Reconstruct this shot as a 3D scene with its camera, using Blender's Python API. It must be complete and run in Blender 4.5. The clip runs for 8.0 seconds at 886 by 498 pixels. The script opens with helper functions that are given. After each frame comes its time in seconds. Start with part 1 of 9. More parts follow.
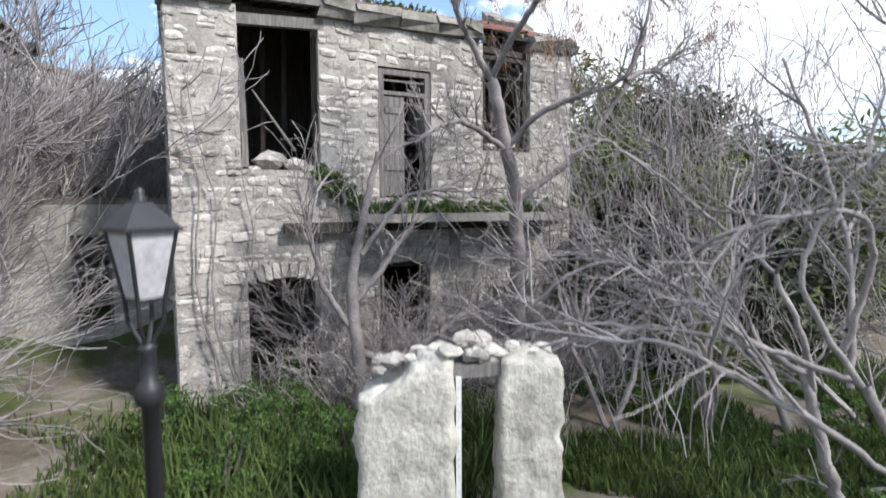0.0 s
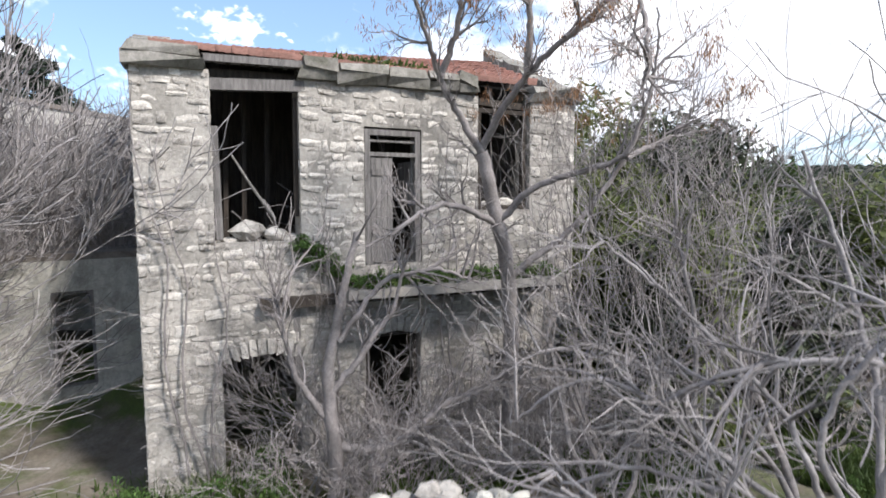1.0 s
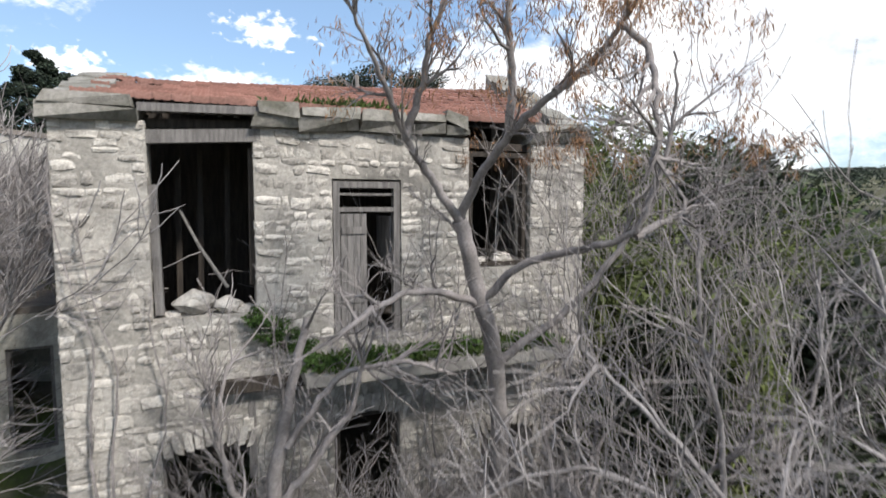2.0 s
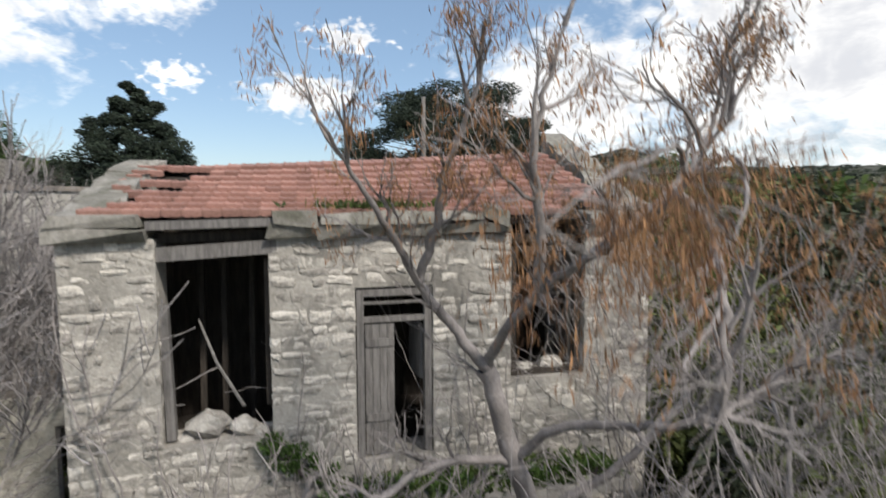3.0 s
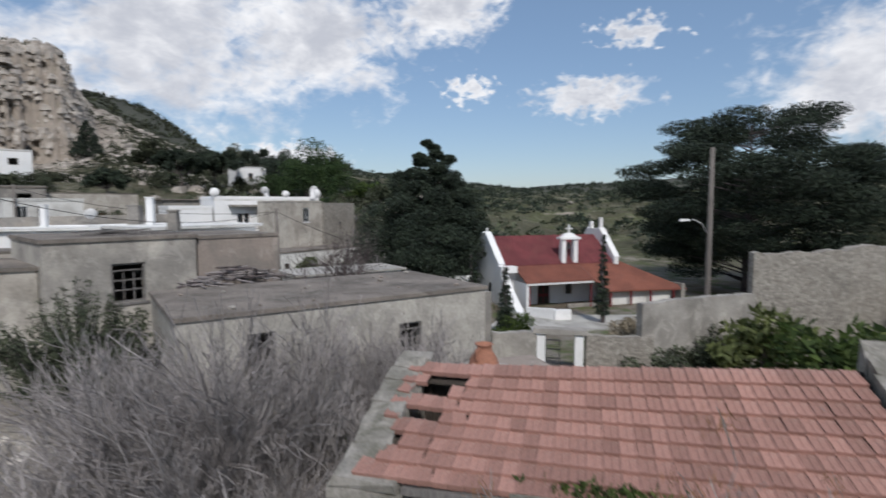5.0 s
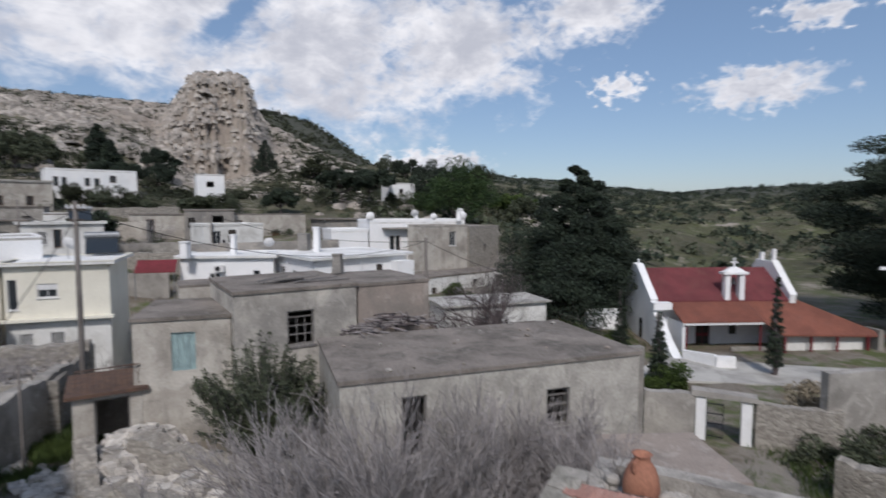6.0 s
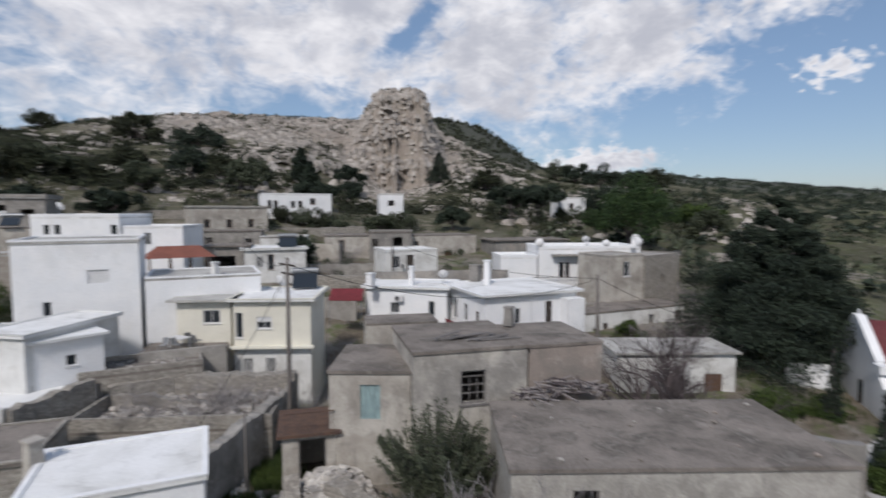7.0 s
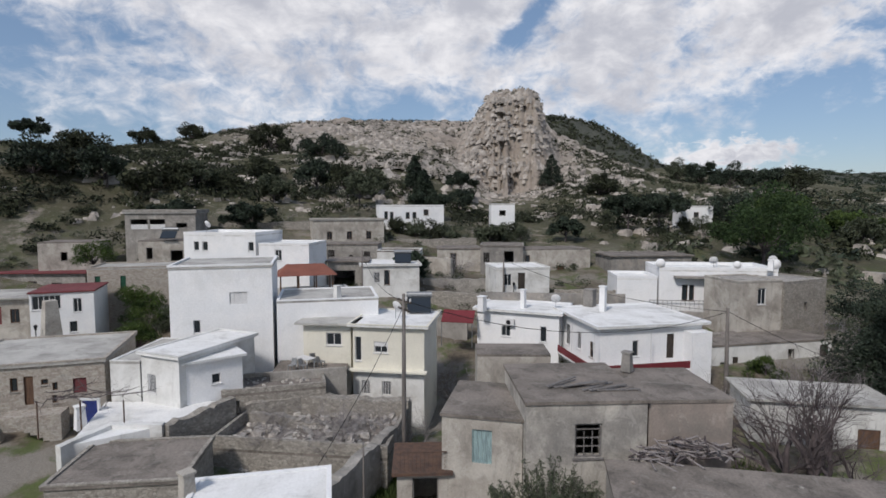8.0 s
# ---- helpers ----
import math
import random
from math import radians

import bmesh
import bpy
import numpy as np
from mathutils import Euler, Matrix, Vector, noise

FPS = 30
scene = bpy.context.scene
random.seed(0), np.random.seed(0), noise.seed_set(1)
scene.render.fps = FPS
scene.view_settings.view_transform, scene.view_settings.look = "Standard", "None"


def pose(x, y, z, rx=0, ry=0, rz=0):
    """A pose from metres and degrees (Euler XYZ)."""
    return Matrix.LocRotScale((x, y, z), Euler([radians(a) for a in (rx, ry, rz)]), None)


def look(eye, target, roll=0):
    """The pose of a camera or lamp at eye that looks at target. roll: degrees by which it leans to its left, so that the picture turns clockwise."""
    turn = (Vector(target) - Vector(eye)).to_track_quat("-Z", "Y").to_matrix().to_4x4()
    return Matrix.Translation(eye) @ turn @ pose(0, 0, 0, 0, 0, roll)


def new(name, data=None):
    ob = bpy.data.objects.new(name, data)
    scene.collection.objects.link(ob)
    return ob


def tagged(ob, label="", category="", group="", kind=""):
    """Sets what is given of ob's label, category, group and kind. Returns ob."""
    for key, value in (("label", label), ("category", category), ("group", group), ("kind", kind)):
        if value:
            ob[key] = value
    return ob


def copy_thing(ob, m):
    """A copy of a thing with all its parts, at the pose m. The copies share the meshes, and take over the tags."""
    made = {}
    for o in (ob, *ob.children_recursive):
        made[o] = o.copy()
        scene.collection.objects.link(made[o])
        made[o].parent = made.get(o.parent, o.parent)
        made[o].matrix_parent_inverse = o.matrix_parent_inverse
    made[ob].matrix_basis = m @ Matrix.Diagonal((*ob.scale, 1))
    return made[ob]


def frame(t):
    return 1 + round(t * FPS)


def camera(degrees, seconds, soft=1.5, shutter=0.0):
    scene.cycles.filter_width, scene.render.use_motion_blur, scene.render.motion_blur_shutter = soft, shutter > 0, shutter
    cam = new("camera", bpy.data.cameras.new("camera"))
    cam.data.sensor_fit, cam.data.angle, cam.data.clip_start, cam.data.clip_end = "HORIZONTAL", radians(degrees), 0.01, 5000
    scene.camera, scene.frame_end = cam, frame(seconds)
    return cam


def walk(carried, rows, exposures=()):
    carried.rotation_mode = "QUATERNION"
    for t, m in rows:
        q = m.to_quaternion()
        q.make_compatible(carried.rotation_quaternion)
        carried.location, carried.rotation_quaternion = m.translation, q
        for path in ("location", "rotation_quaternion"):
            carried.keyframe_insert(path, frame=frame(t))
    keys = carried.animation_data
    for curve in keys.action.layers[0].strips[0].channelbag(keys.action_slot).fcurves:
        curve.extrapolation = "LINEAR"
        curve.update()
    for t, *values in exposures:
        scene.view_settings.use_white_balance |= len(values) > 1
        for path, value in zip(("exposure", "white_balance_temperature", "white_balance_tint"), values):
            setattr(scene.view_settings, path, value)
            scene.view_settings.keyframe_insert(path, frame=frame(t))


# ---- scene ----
cam = camera(79.0, 8.0, soft=1.6, shutter=0.5)
PATH = [
    (0, (-0.433, 2.491, 4.298), (0.481, 4.262, 4.127), -0.3),
    (0.5, (-0.232, 2.845, 5.038), (0.695, 4.609, 4.868), 0.0),
    (1, (0.443, 3.003, 5.641), (1.3, 4.802, 5.472), -0.1),
    (2.3, (2.245, 4.515, 7.128), (2.959, 6.375, 6.964), -0.0),
    (2.5, (2.487, 4.717, 7.469), (3.149, 6.597, 7.304), -0.1),
    (3, (2.89, 5.077, 8.398), (3.39, 7.007, 8.233), -0.2),
    (3.5, (3.089, 5.357, 9.362), (3.371, 7.331, 9.199), -0.2),
    (4, (3.233, 5.5, 10.472), (3.252, 7.493, 10.311), 0.1),
    (4.5, (3.425, 5.541, 11.476), (3.193, 7.522, 11.316), -0.0),
    (4.7, (3.47, 5.607, 11.877), (3.132, 7.571, 11.716), -0.1),
    (5.8, (2.996, 5.738, 14.24), (2.11, 7.525, 14.092), 0.1),
    (6, (3.017, 5.716, 14.808), (2.039, 7.455, 14.661), -0.0),
    (6.5, (2.871, 5.678, 16.296), (1.662, 7.265, 16.152), -0.0),
    (7, (2.708, 5.603, 17.886), (1.249, 6.964, 17.74), -0.0),
    (7.5, (2.499, 5.562, 19.13), (0.842, 6.672, 18.978), -0.1),
    (8, (2.378, 5.568, 20.236), (0.675, 6.605, 20.08), -0.0),
]

walk(cam, [(t, look(eye, target, roll)) for t, eye, target, roll in PATH],
     [(0, 1.05, 6250, 11), (1.2, 0.94, 6400, 12), (2.4, 0.6, 6600, 9), (3.4, 0.24, 6780, 9), (4.6, -0.06, 6420, 10), (6, -0.2, 6280, 14), (8, -0.26, 6400, 13)])

# ---- light ----
SUN_AZ, SUN_EL = -152.0, 46.0      # degrees left of +y, and above the horizon
sun_dir = Vector((-math.sin(radians(SUN_AZ)) * math.cos(radians(SUN_EL)),
                  math.cos(radians(SUN_AZ)) * math.cos(radians(SUN_EL)), math.sin(radians(SUN_EL))))
sun = new("sun", bpy.data.lights.new("sun", "SUN"))
sun.data.energy, sun.data.angle, sun.data.color = 3.2, radians(8), (1.0, 0.95, 0.88)
sun.matrix_world = look((0, 0, 0), -sun_dir)


class Graph:
    """Short-hand for wiring shader nodes."""

    def __init__(self, tree):
        self.t = tree
        tree.nodes.clear()

    def link(self, a, b):
        self.t.links.new(a, b)

    def math(self, op, a, b=0.0, clamp=False):
        n = self.t.nodes.new("ShaderNodeMath")
        n.operation, n.use_clamp = op, clamp
        for i, v in enumerate((a, b)):
            if isinstance(v, (int, float)):
                n.inputs[i].default_value = v
            else:
                self.link(v, n.inputs[i])
        return n.outputs[0]

    def mix(self, fac, a, b, blend="MIX"):
        n = self.t.nodes.new("ShaderNodeMix")
        n.data_type, n.blend_type = "RGBA", blend
        for i, v in ((0, fac), (6, a), (7, b)):
            if isinstance(v, (int, float)):
                n.inputs[i].default_value = v
            elif isinstance(v, tuple):
                n.inputs[i].default_value = (*v, 1) if len(v) == 3 else v
            else:
                self.link(v, n.inputs[i])
        return n.outputs[2]

    def remap(self, v, a, b, c=0.0, d=1.0):
        n = self.t.nodes.new("ShaderNodeMapRange")
        n.interpolation_type = "SMOOTHSTEP"
        self.link(v, n.inputs[0])
        for i, x in enumerate((a, b, c, d)):
            n.inputs[i + 1].default_value = x
        return n.outputs[0]

    def noise(self, vec, scale, detail=5, rough=0.55, distort=0.0):
        n = self.t.nodes.new("ShaderNodeTexNoise")
        n.inputs["Scale"].default_value, n.inputs["Detail"].default_value = scale, detail
        n.inputs["Roughness"].default_value, n.inputs["Distortion"].default_value = rough, distort
        self.link(vec, n.inputs["Vector"])
        return n.outputs[0]

    def scaled(self, vec, sx, sy, sz):
        n = self.t.nodes.new("ShaderNodeMapping")
        n.inputs["Scale"].default_value = (sx, sy, sz)
        self.link(vec, n.inputs["Vector"])
        return n.outputs[0]


# sky: Nishita with drifting cumulus
world = bpy.data.worlds.new("world")
scene.world = world
world.use_nodes = True
g = Graph(world.node_tree)
sky = g.t.nodes.new("ShaderNodeTexSky")
sky.sky_type, sky.sun_disc = "NISHITA", False
sky.sun_elevation, sky.sun_rotation = radians(SUN_EL), radians(-SUN_AZ)
sky.air_density, sky.dust_density, sky.ozone_density = 1.0, 0.6, 1.5
coord = g.t.nodes.new("ShaderNodeTexCoord").outputs["Generated"]
sep = g.t.nodes.new("ShaderNodeSeparateXYZ")
g.link(coord, sep.inputs[0])
sx, sy, sz = sep.outputs
az = g.math("MULTIPLY", g.math("ARCTAN2", g.math("MULTIPLY", sx, -1.0), sy), 57.2958)
el = g.math("MULTIPLY", g.math("ARCSINE", sz), 57.2958)
flat = g.t.nodes.new("ShaderNodeCombineXYZ")
g.link(g.math("DIVIDE", az, 9.0), flat.inputs[0])
g.link(g.math("DIVIDE", el, 6.0), flat.inputs[1])
puff = g.noise(flat.outputs[0], 1.0, 9, 0.57, 0.3)
shade = g.noise(flat.outputs[0], 1.9, 6, 0.6, 0.3)
CLOUDS = ((75, 22.5, 27, 14), (56, 24, 22, 15), (41, 15.5, 13, 9), (27, 17, 9, 6.5), (15, 20.5, 7, 4), (-0.5, 10.9, 6.2, 1.9), (11.8, 11.7, 2.6, 1.2), (-4.7, 16.5, 3.4, 1.3),
          (-29, 11, 13, 6.5), (-24, 8, 7, 3.5), (-52, 14, 22, 12), (-80, 20, 25, 18), (31, 4.7, 6.5, 1.5), (130, 35, 35, 25), (-140, 40, 45, 25))
curl_a, curl_e = g.noise(flat.outputs[0], 5.0, 3, 0.5, 0.4), g.noise(flat.outputs[0], 7.0, 3, 0.5, 0.6)
az_c = g.math("ADD", az, g.math("MULTIPLY", g.math("SUBTRACT", curl_a, 0.5), 12.0))
el_c = g.math("ADD", el, g.math("MULTIPLY", g.math("SUBTRACT", curl_e, 0.5), 4.5))
best = None
for ca, ce, ra, re_ in CLOUDS:
    d2 = g.math("ADD", g.math("POWER", g.math("DIVIDE", g.math("SUBTRACT", az_c, ca), ra), 2.0),
                g.math("POWER", g.math("DIVIDE", g.math("SUBTRACT", el_c, ce), re_), 2.0))
    v = g.math("SUBTRACT", 1.0, g.math("SQRT", d2))
    best = v if best is None else g.math("MAXIMUM", best, v)
best = g.math("MAXIMUM", best, -0.75)
rift = g.math("ADD", g.math("POWER", g.math("DIVIDE", g.math("SUBTRACT", g.math("ADD", az, el), 68.3), 2.6), 2.0),
              g.math("POWER", g.math("DIVIDE", g.math("SUBTRACT", el, 17.5), 5.0), 2.0))
best = g.math("SUBTRACT", best, g.math("MULTIPLY", g.math("SUBTRACT", 1.0, g.math("SQRT", rift), True), 0.9))
wisp = g.noise(flat.outputs[0], 3.6, 6, 0.62, 0.6)
cover = g.math("ADD", g.math("ADD", best, g.math("MULTIPLY", g.math("SUBTRACT", puff, 0.5), 1.9)), g.math("MULTIPLY", g.math("SUBTRACT", wisp, 0.5), 1.1))
mask = g.remap(cover, -0.24, 0.60)
grey = g.remap(g.math("ADD", g.math("MULTIPLY", shade, 1.3), g.math("MULTIPLY", best, 0.35)), 0.45, 1.15)
white = g.mix(grey, (9.2, 9.2, 9.2), (5.2, 5.4, 5.9))
air = g.mix(0.40, sky.outputs[0], (2.2, 3.45, 5.3))
bg = g.t.nodes.new("ShaderNodeBackground")
g.link(g.mix(mask, air, white), bg.inputs[0])
bg.inputs[1].default_value = 0.115
g.link(bg.outputs[0], g.t.nodes.new("ShaderNodeOutputWorld").inputs[0])


# ---- materials ----
def surface(name, c1, c2, scale=1.0, fine=18.0, rough=0.9, bump=0.3, stain=None, stain_scale=0.6, stain_amt=0.5, jitter=0.0, island=0.0,
            metal=0.0, spec=0.3, stretch=(1, 1, 1), dist=0.03, grit=0.55, thin=0.0, streak=0.0, streak_colour=(0.09, 0.085, 0.075)):
    """Two colours over a broad noise, a finer grain over them, stains, and per-piece variation."""
    m = bpy.data.materials.new(name)
    m.use_nodes = True
    g = Graph(m.node_tree)
    co = g.scaled(g.t.nodes.new("ShaderNodeTexCoord").outputs["Object"], *stretch)
    broad, grain = g.noise(co, scale, 6, 0.6), g.noise(co, fine, 5, 0.65)
    col = g.mix(g.remap(broad, 0.36, 0.64), c1, c2)
    if stain:
        s = g.noise(co, stain_scale, 8, 0.7, 0.6)
        col = g.mix(g.math("MULTIPLY", g.remap(s, 0.48, 0.66), stain_amt), col, stain)
    col = g.mix(g.remap(grain, 0.25, 0.75, 0.0, grit), col, g.mix(0.62, col, (0.0, 0.0, 0.0)))
    if streak:
        run = g.noise(g.scaled(co, 1.0, 1.0, 0.3), 1.3, 8, 0.72, 0.8)
        col = g.mix(g.math("MULTIPLY", g.remap(run, 0.50, 0.78), streak * 0.75), col, streak_colour)
        patch = g.noise(co, 0.9, 9, 0.72, 1.2)
        col = g.mix(g.math("MULTIPLY", g.remap(patch, 0.56, 0.60), streak * 0.6), col, g.mix(0.5, col, (0.62, 0.59, 0.54)))
    if jitter or island:
        src = g.t.nodes.new("ShaderNodeObjectInfo").outputs["Random"] if jitter else g.t.nodes.new("ShaderNodeNewGeometry").outputs["Random Per Island"]
        amt = jitter or island
        hsv = g.t.nodes.new("ShaderNodeHueSaturation")
        g.link(g.math("ADD", g.math("MULTIPLY", src, amt * 2), 1.0 - amt), hsv.inputs["Value"])
        g.link(col, hsv.inputs["Color"])
        col = hsv.outputs[0]
    b = g.t.nodes.new("ShaderNodeBsdfPrincipled")
    g.link(col, b.inputs["Base Color"])
    b.inputs["Roughness"].default_value, b.inputs["Metallic"].default_value = rough, metal
    b.inputs["Specular IOR Level"].default_value = spec
    if bump:
        bp = g.t.nodes.new("ShaderNodeBump")
        bp.inputs["Strength"].default_value, bp.inputs["Distance"].default_value = bump, dist
        g.link(g.math("ADD", grain, g.math("MULTIPLY", broad, 1.5)), bp.inputs["Height"])
        g.link(bp.outputs[0], b.inputs["Normal"])
    last = b.outputs[0]
    if thin:
        tl, mx = g.t.nodes.new("ShaderNodeBsdfTranslucent"), g.t.nodes.new("ShaderNodeMixShader")
        g.link(col, tl.inputs[0])
        mx.inputs[0].default_value = thin
        g.link(last, mx.inputs[1])
        g.link(tl.outputs[0], mx.inputs[2])
        last = mx.outputs[0]
    g.link(last, g.t.nodes.new("ShaderNodeOutputMaterial").inputs[0])
    return m



def masonry(name, c1, c2, joint, size=4.6):
    """Rubble masonry for walls that stay far off."""
    m = bpy.data.materials.new(name)
    m.use_nodes = True
    g = Graph(m.node_tree)
    co = g.t.nodes.new("ShaderNodeTexCoord").outputs["Object"]
    bend = g.t.nodes.new("ShaderNodeTexNoise")
    bend.inputs["Scale"].default_value, bend.inputs["Detail"].default_value = 2.2, 4
    g.link(co, bend.inputs["Vector"])
    warp = g.mix(0.16, g.scaled(co, 1, 1, 1.7), bend.outputs["Color"], "ADD")
    cell = g.t.nodes.new("ShaderNodeTexVoronoi")
    cell.inputs["Scale"].default_value = size
    g.link(warp, cell.inputs["Vector"])
    edge = g.t.nodes.new("ShaderNodeTexVoronoi")
    edge.feature = "DISTANCE_TO_EDGE"
    edge.inputs["Scale"].default_value = size
    g.link(warp, edge.inputs["Vector"])
    sepc = g.t.nodes.new("ShaderNodeSeparateColor")
    g.link(cell.outputs["Color"], sepc.inputs[0])
    fine = g.noise(co, 9, 6, 0.7)
    col = g.mix(sepc.outputs[0], c1, c2)
    col = g.mix(g.remap(edge.outputs["Distance"], 0.0, 0.09, 0.5, 0.0), col, joint)
    col = g.mix(g.remap(g.noise(co, 0.5, 7, 0.7, 0.8), 0.5, 0.68, 0.0, 0.55), col, joint)
    col = g.mix(g.remap(fine, 0.3, 0.7, 0.0, 0.5), col, g.mix(0.6, col, (0, 0, 0)))
    b = g.t.nodes.new("ShaderNodeBsdfPrincipled")
    b.inputs["Roughness"].default_value = 0.95
    g.link(col, b.inputs["Base Color"])
    bp = g.t.nodes.new("ShaderNodeBump")
    bp.inputs["Strength"].default_value, bp.inputs["Distance"].default_value = 0.6, 0.05
    g.link(g.math("ADD", g.remap(edge.outputs["Distance"], 0.0, 0.12), fine), bp.inputs["Height"])
    g.link(bp.outputs[0], b.inputs["Normal"])
    g.link(b.outputs[0], g.t.nodes.new("ShaderNodeOutputMaterial").inputs[0])
    return m


def glassy(name, colour, rough=0.08):
    m = bpy.data.materials.new(name)
    m.use_nodes = True
    b = m.node_tree.nodes["Principled BSDF"]
    b.inputs["Base Color"].default_value = (*colour, 1)
    b.inputs["Roughness"].default_value = rough
    b.inputs["Specular IOR Level"].default_value = 0.6
    return m


STONE = surface("rubble_stone", (0.62, 0.585, 0.535), (0.42, 0.39, 0.355), 2.6, 22, 0.95, 0.9, (0.17, 0.16, 0.15), 3.0, 0.6, jitter=0.3)
STONE_J = surface("rubble_stone_far", (0.62, 0.585, 0.535), (0.42, 0.39, 0.355), 1.3, 22, 0.95, 0.9, (0.17, 0.16, 0.15), 2.0, 0.6, island=0.3)
MORTAR = surface("old_mortar", (0.50, 0.47, 0.43), (0.33, 0.31, 0.28), 1.2, 14, 0.97, 0.8, (0.11, 0.105, 0.10), 0.8, 0.6)
PLASTER_OLD = surface("weathered_plaster", (0.38, 0.36, 0.33), (0.27, 0.255, 0.235), 0.55, 12, 0.95, 0.35, (0.15, 0.14, 0.125), 0.45, 0.6, grit=0.35, streak=0.70)
COPING = surface("mossy_grey_coping", (0.36, 0.34, 0.31), (0.22, 0.21, 0.185), 1.6, 14, 0.95, 0.7, (0.11, 0.108, 0.08), 1.8, 0.65)
PLASTER_GREY = surface("grey_cement_render", (0.28, 0.265, 0.245), (0.20, 0.19, 0.178), 0.7, 10, 0.95, 0.35, (0.37, 0.335, 0.29), 0.5, 0.6, grit=0.4, streak=0.60)
PLASTER_PALE = surface("pale_peeling_plaster", (0.52, 0.49, 0.44), (0.36, 0.33, 0.29), 0.5, 11, 0.95, 0.35, (0.19, 0.175, 0.155), 0.6, 0.55, grit=0.35, streak=0.70)
CONCRETE = surface("roof_concrete", (0.27, 0.238, 0.21), (0.17, 0.15, 0.132), 0.45, 9, 0.95, 0.6, (0.10, 0.09, 0.078), 0.9, 0.7, streak=0.35)
PLASTER_BLOTCH = surface("blotched_old_plaster", (0.46, 0.44, 0.40), (0.33, 0.315, 0.285), 0.9, 10, 0.95, 0.5, (0.54, 0.52, 0.475), 0.8, 0.65, grit=0.5, streak=0.60)
ROOF_PALE = surface("pale_roof_screed", (0.48, 0.47, 0.44), (0.34, 0.33, 0.31), 0.4, 9, 0.93, 0.2, (0.18, 0.175, 0.16), 0.5, 0.5, grit=0.18, streak=0.45)
ROOF_WHITE = surface("whitewashed_roof_screed", (0.80, 0.80, 0.79), (0.70, 0.70, 0.68), 0.4, 9, 0.93, 0.2, (0.36, 0.35, 0.33), 0.4, 0.5, grit=0.2, streak=0.35)
PLASTER_PATCH = surface("patchy_grey_plaster", (0.52, 0.49, 0.44), (0.27, 0.255, 0.235), 0.45, 10, 0.95, 0.4, (0.23, 0.22, 0.205), 0.6, 0.7, grit=0.4, streak=0.70)
PLASTER_PINK = surface("brownish_grey_plaster", (0.33, 0.28, 0.245), (0.26, 0.225, 0.20), 0.5, 10, 0.95, 0.3, (0.22, 0.20, 0.18), 0.5, 0.6, grit=0.35, streak=0.50)
LIMEWASH = surface("dirty_limewash", (0.60, 0.58, 0.52), (0.44, 0.42, 0.37), 3.0, 16, 0.95, 0.9, (0.26, 0.25, 0.22), 2.2, 0.6, grit=0.4, streak=0.50)
WHITE = surface("whitewash", (0.82, 0.82, 0.82), (0.76, 0.77, 0.78), 0.5, 8, 0.85, 0.15, (0.60, 0.60, 0.58), 0.35, 0.35, grit=0.18, streak=0.14, streak_colour=(0.42, 0.41, 0.38))
WHITE_OLD = surface("worn_whitewash", (0.72, 0.72, 0.70), (0.60, 0.60, 0.58), 0.5, 9, 0.9, 0.25, (0.38, 0.36, 0.33), 0.5, 0.5, grit=0.18, streak=0.42)
CREAM = surface("cream_paint", (0.72, 0.695, 0.60), (0.66, 0.635, 0.55), 0.5, 9, 0.85, 0.12, (0.50, 0.46, 0.37), 0.4, 0.3, grit=0.18, streak=0.20, streak_colour=(0.42, 0.41, 0.38))
TILE = surface("terracotta_tile", (0.40, 0.225, 0.185), (0.31, 0.165, 0.135), 1.2, 24, 0.9, 0.4, (0.42, 0.36, 0.31), 1.6, 0.6, jitter=0.22)
TILE_J = surface("terracotta_tile_far", (0.40, 0.225, 0.185), (0.31, 0.165, 0.135), 1.2, 24, 0.9, 0.4, (0.42, 0.36, 0.31), 1.6, 0.6, island=0.22)
TILE_RED = surface("dark_red_tile", (0.20, 0.055, 0.060), (0.15, 0.043, 0.047), 0.6, 14, 0.8, 0.4, (0.20, 0.08, 0.07), 0.8, 0.4, stretch=(1, 1, 1))
TILE_ORANGE = surface("orange_red_tile", (0.26, 0.10, 0.07), (0.20, 0.078, 0.057), 0.6, 14, 0.8, 0.4, (0.22, 0.10, 0.08), 0.8, 0.4)
REDPAINT = surface("dark_red_paint", (0.19, 0.03, 0.04), (0.15, 0.025, 0.03), 1.0, 10, 0.7, 0.1)
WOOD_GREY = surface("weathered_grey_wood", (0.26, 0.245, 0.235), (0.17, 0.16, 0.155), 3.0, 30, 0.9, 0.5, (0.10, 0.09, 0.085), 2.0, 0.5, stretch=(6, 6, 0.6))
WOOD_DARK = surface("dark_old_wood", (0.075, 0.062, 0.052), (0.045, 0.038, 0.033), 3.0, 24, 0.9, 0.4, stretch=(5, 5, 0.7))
WOOD_BROWN = surface("brown_wood", (0.16, 0.095, 0.06), (0.11, 0.065, 0.045), 3.0, 24, 0.8, 0.3, stretch=(5, 5, 0.7))
POLE_WOOD = surface("grey_pole_wood", (0.22, 0.20, 0.185), (0.15, 0.135, 0.125), 2.0, 20, 0.9, 0.4, stretch=(4, 4, 0.4))
BARK = surface("grey_bark", (0.33, 0.30, 0.295), (0.21, 0.19, 0.185), 2.5, 30, 0.95, 0.5, (0.27, 0.25, 0.235), 1.4, 0.5, island=0.3)
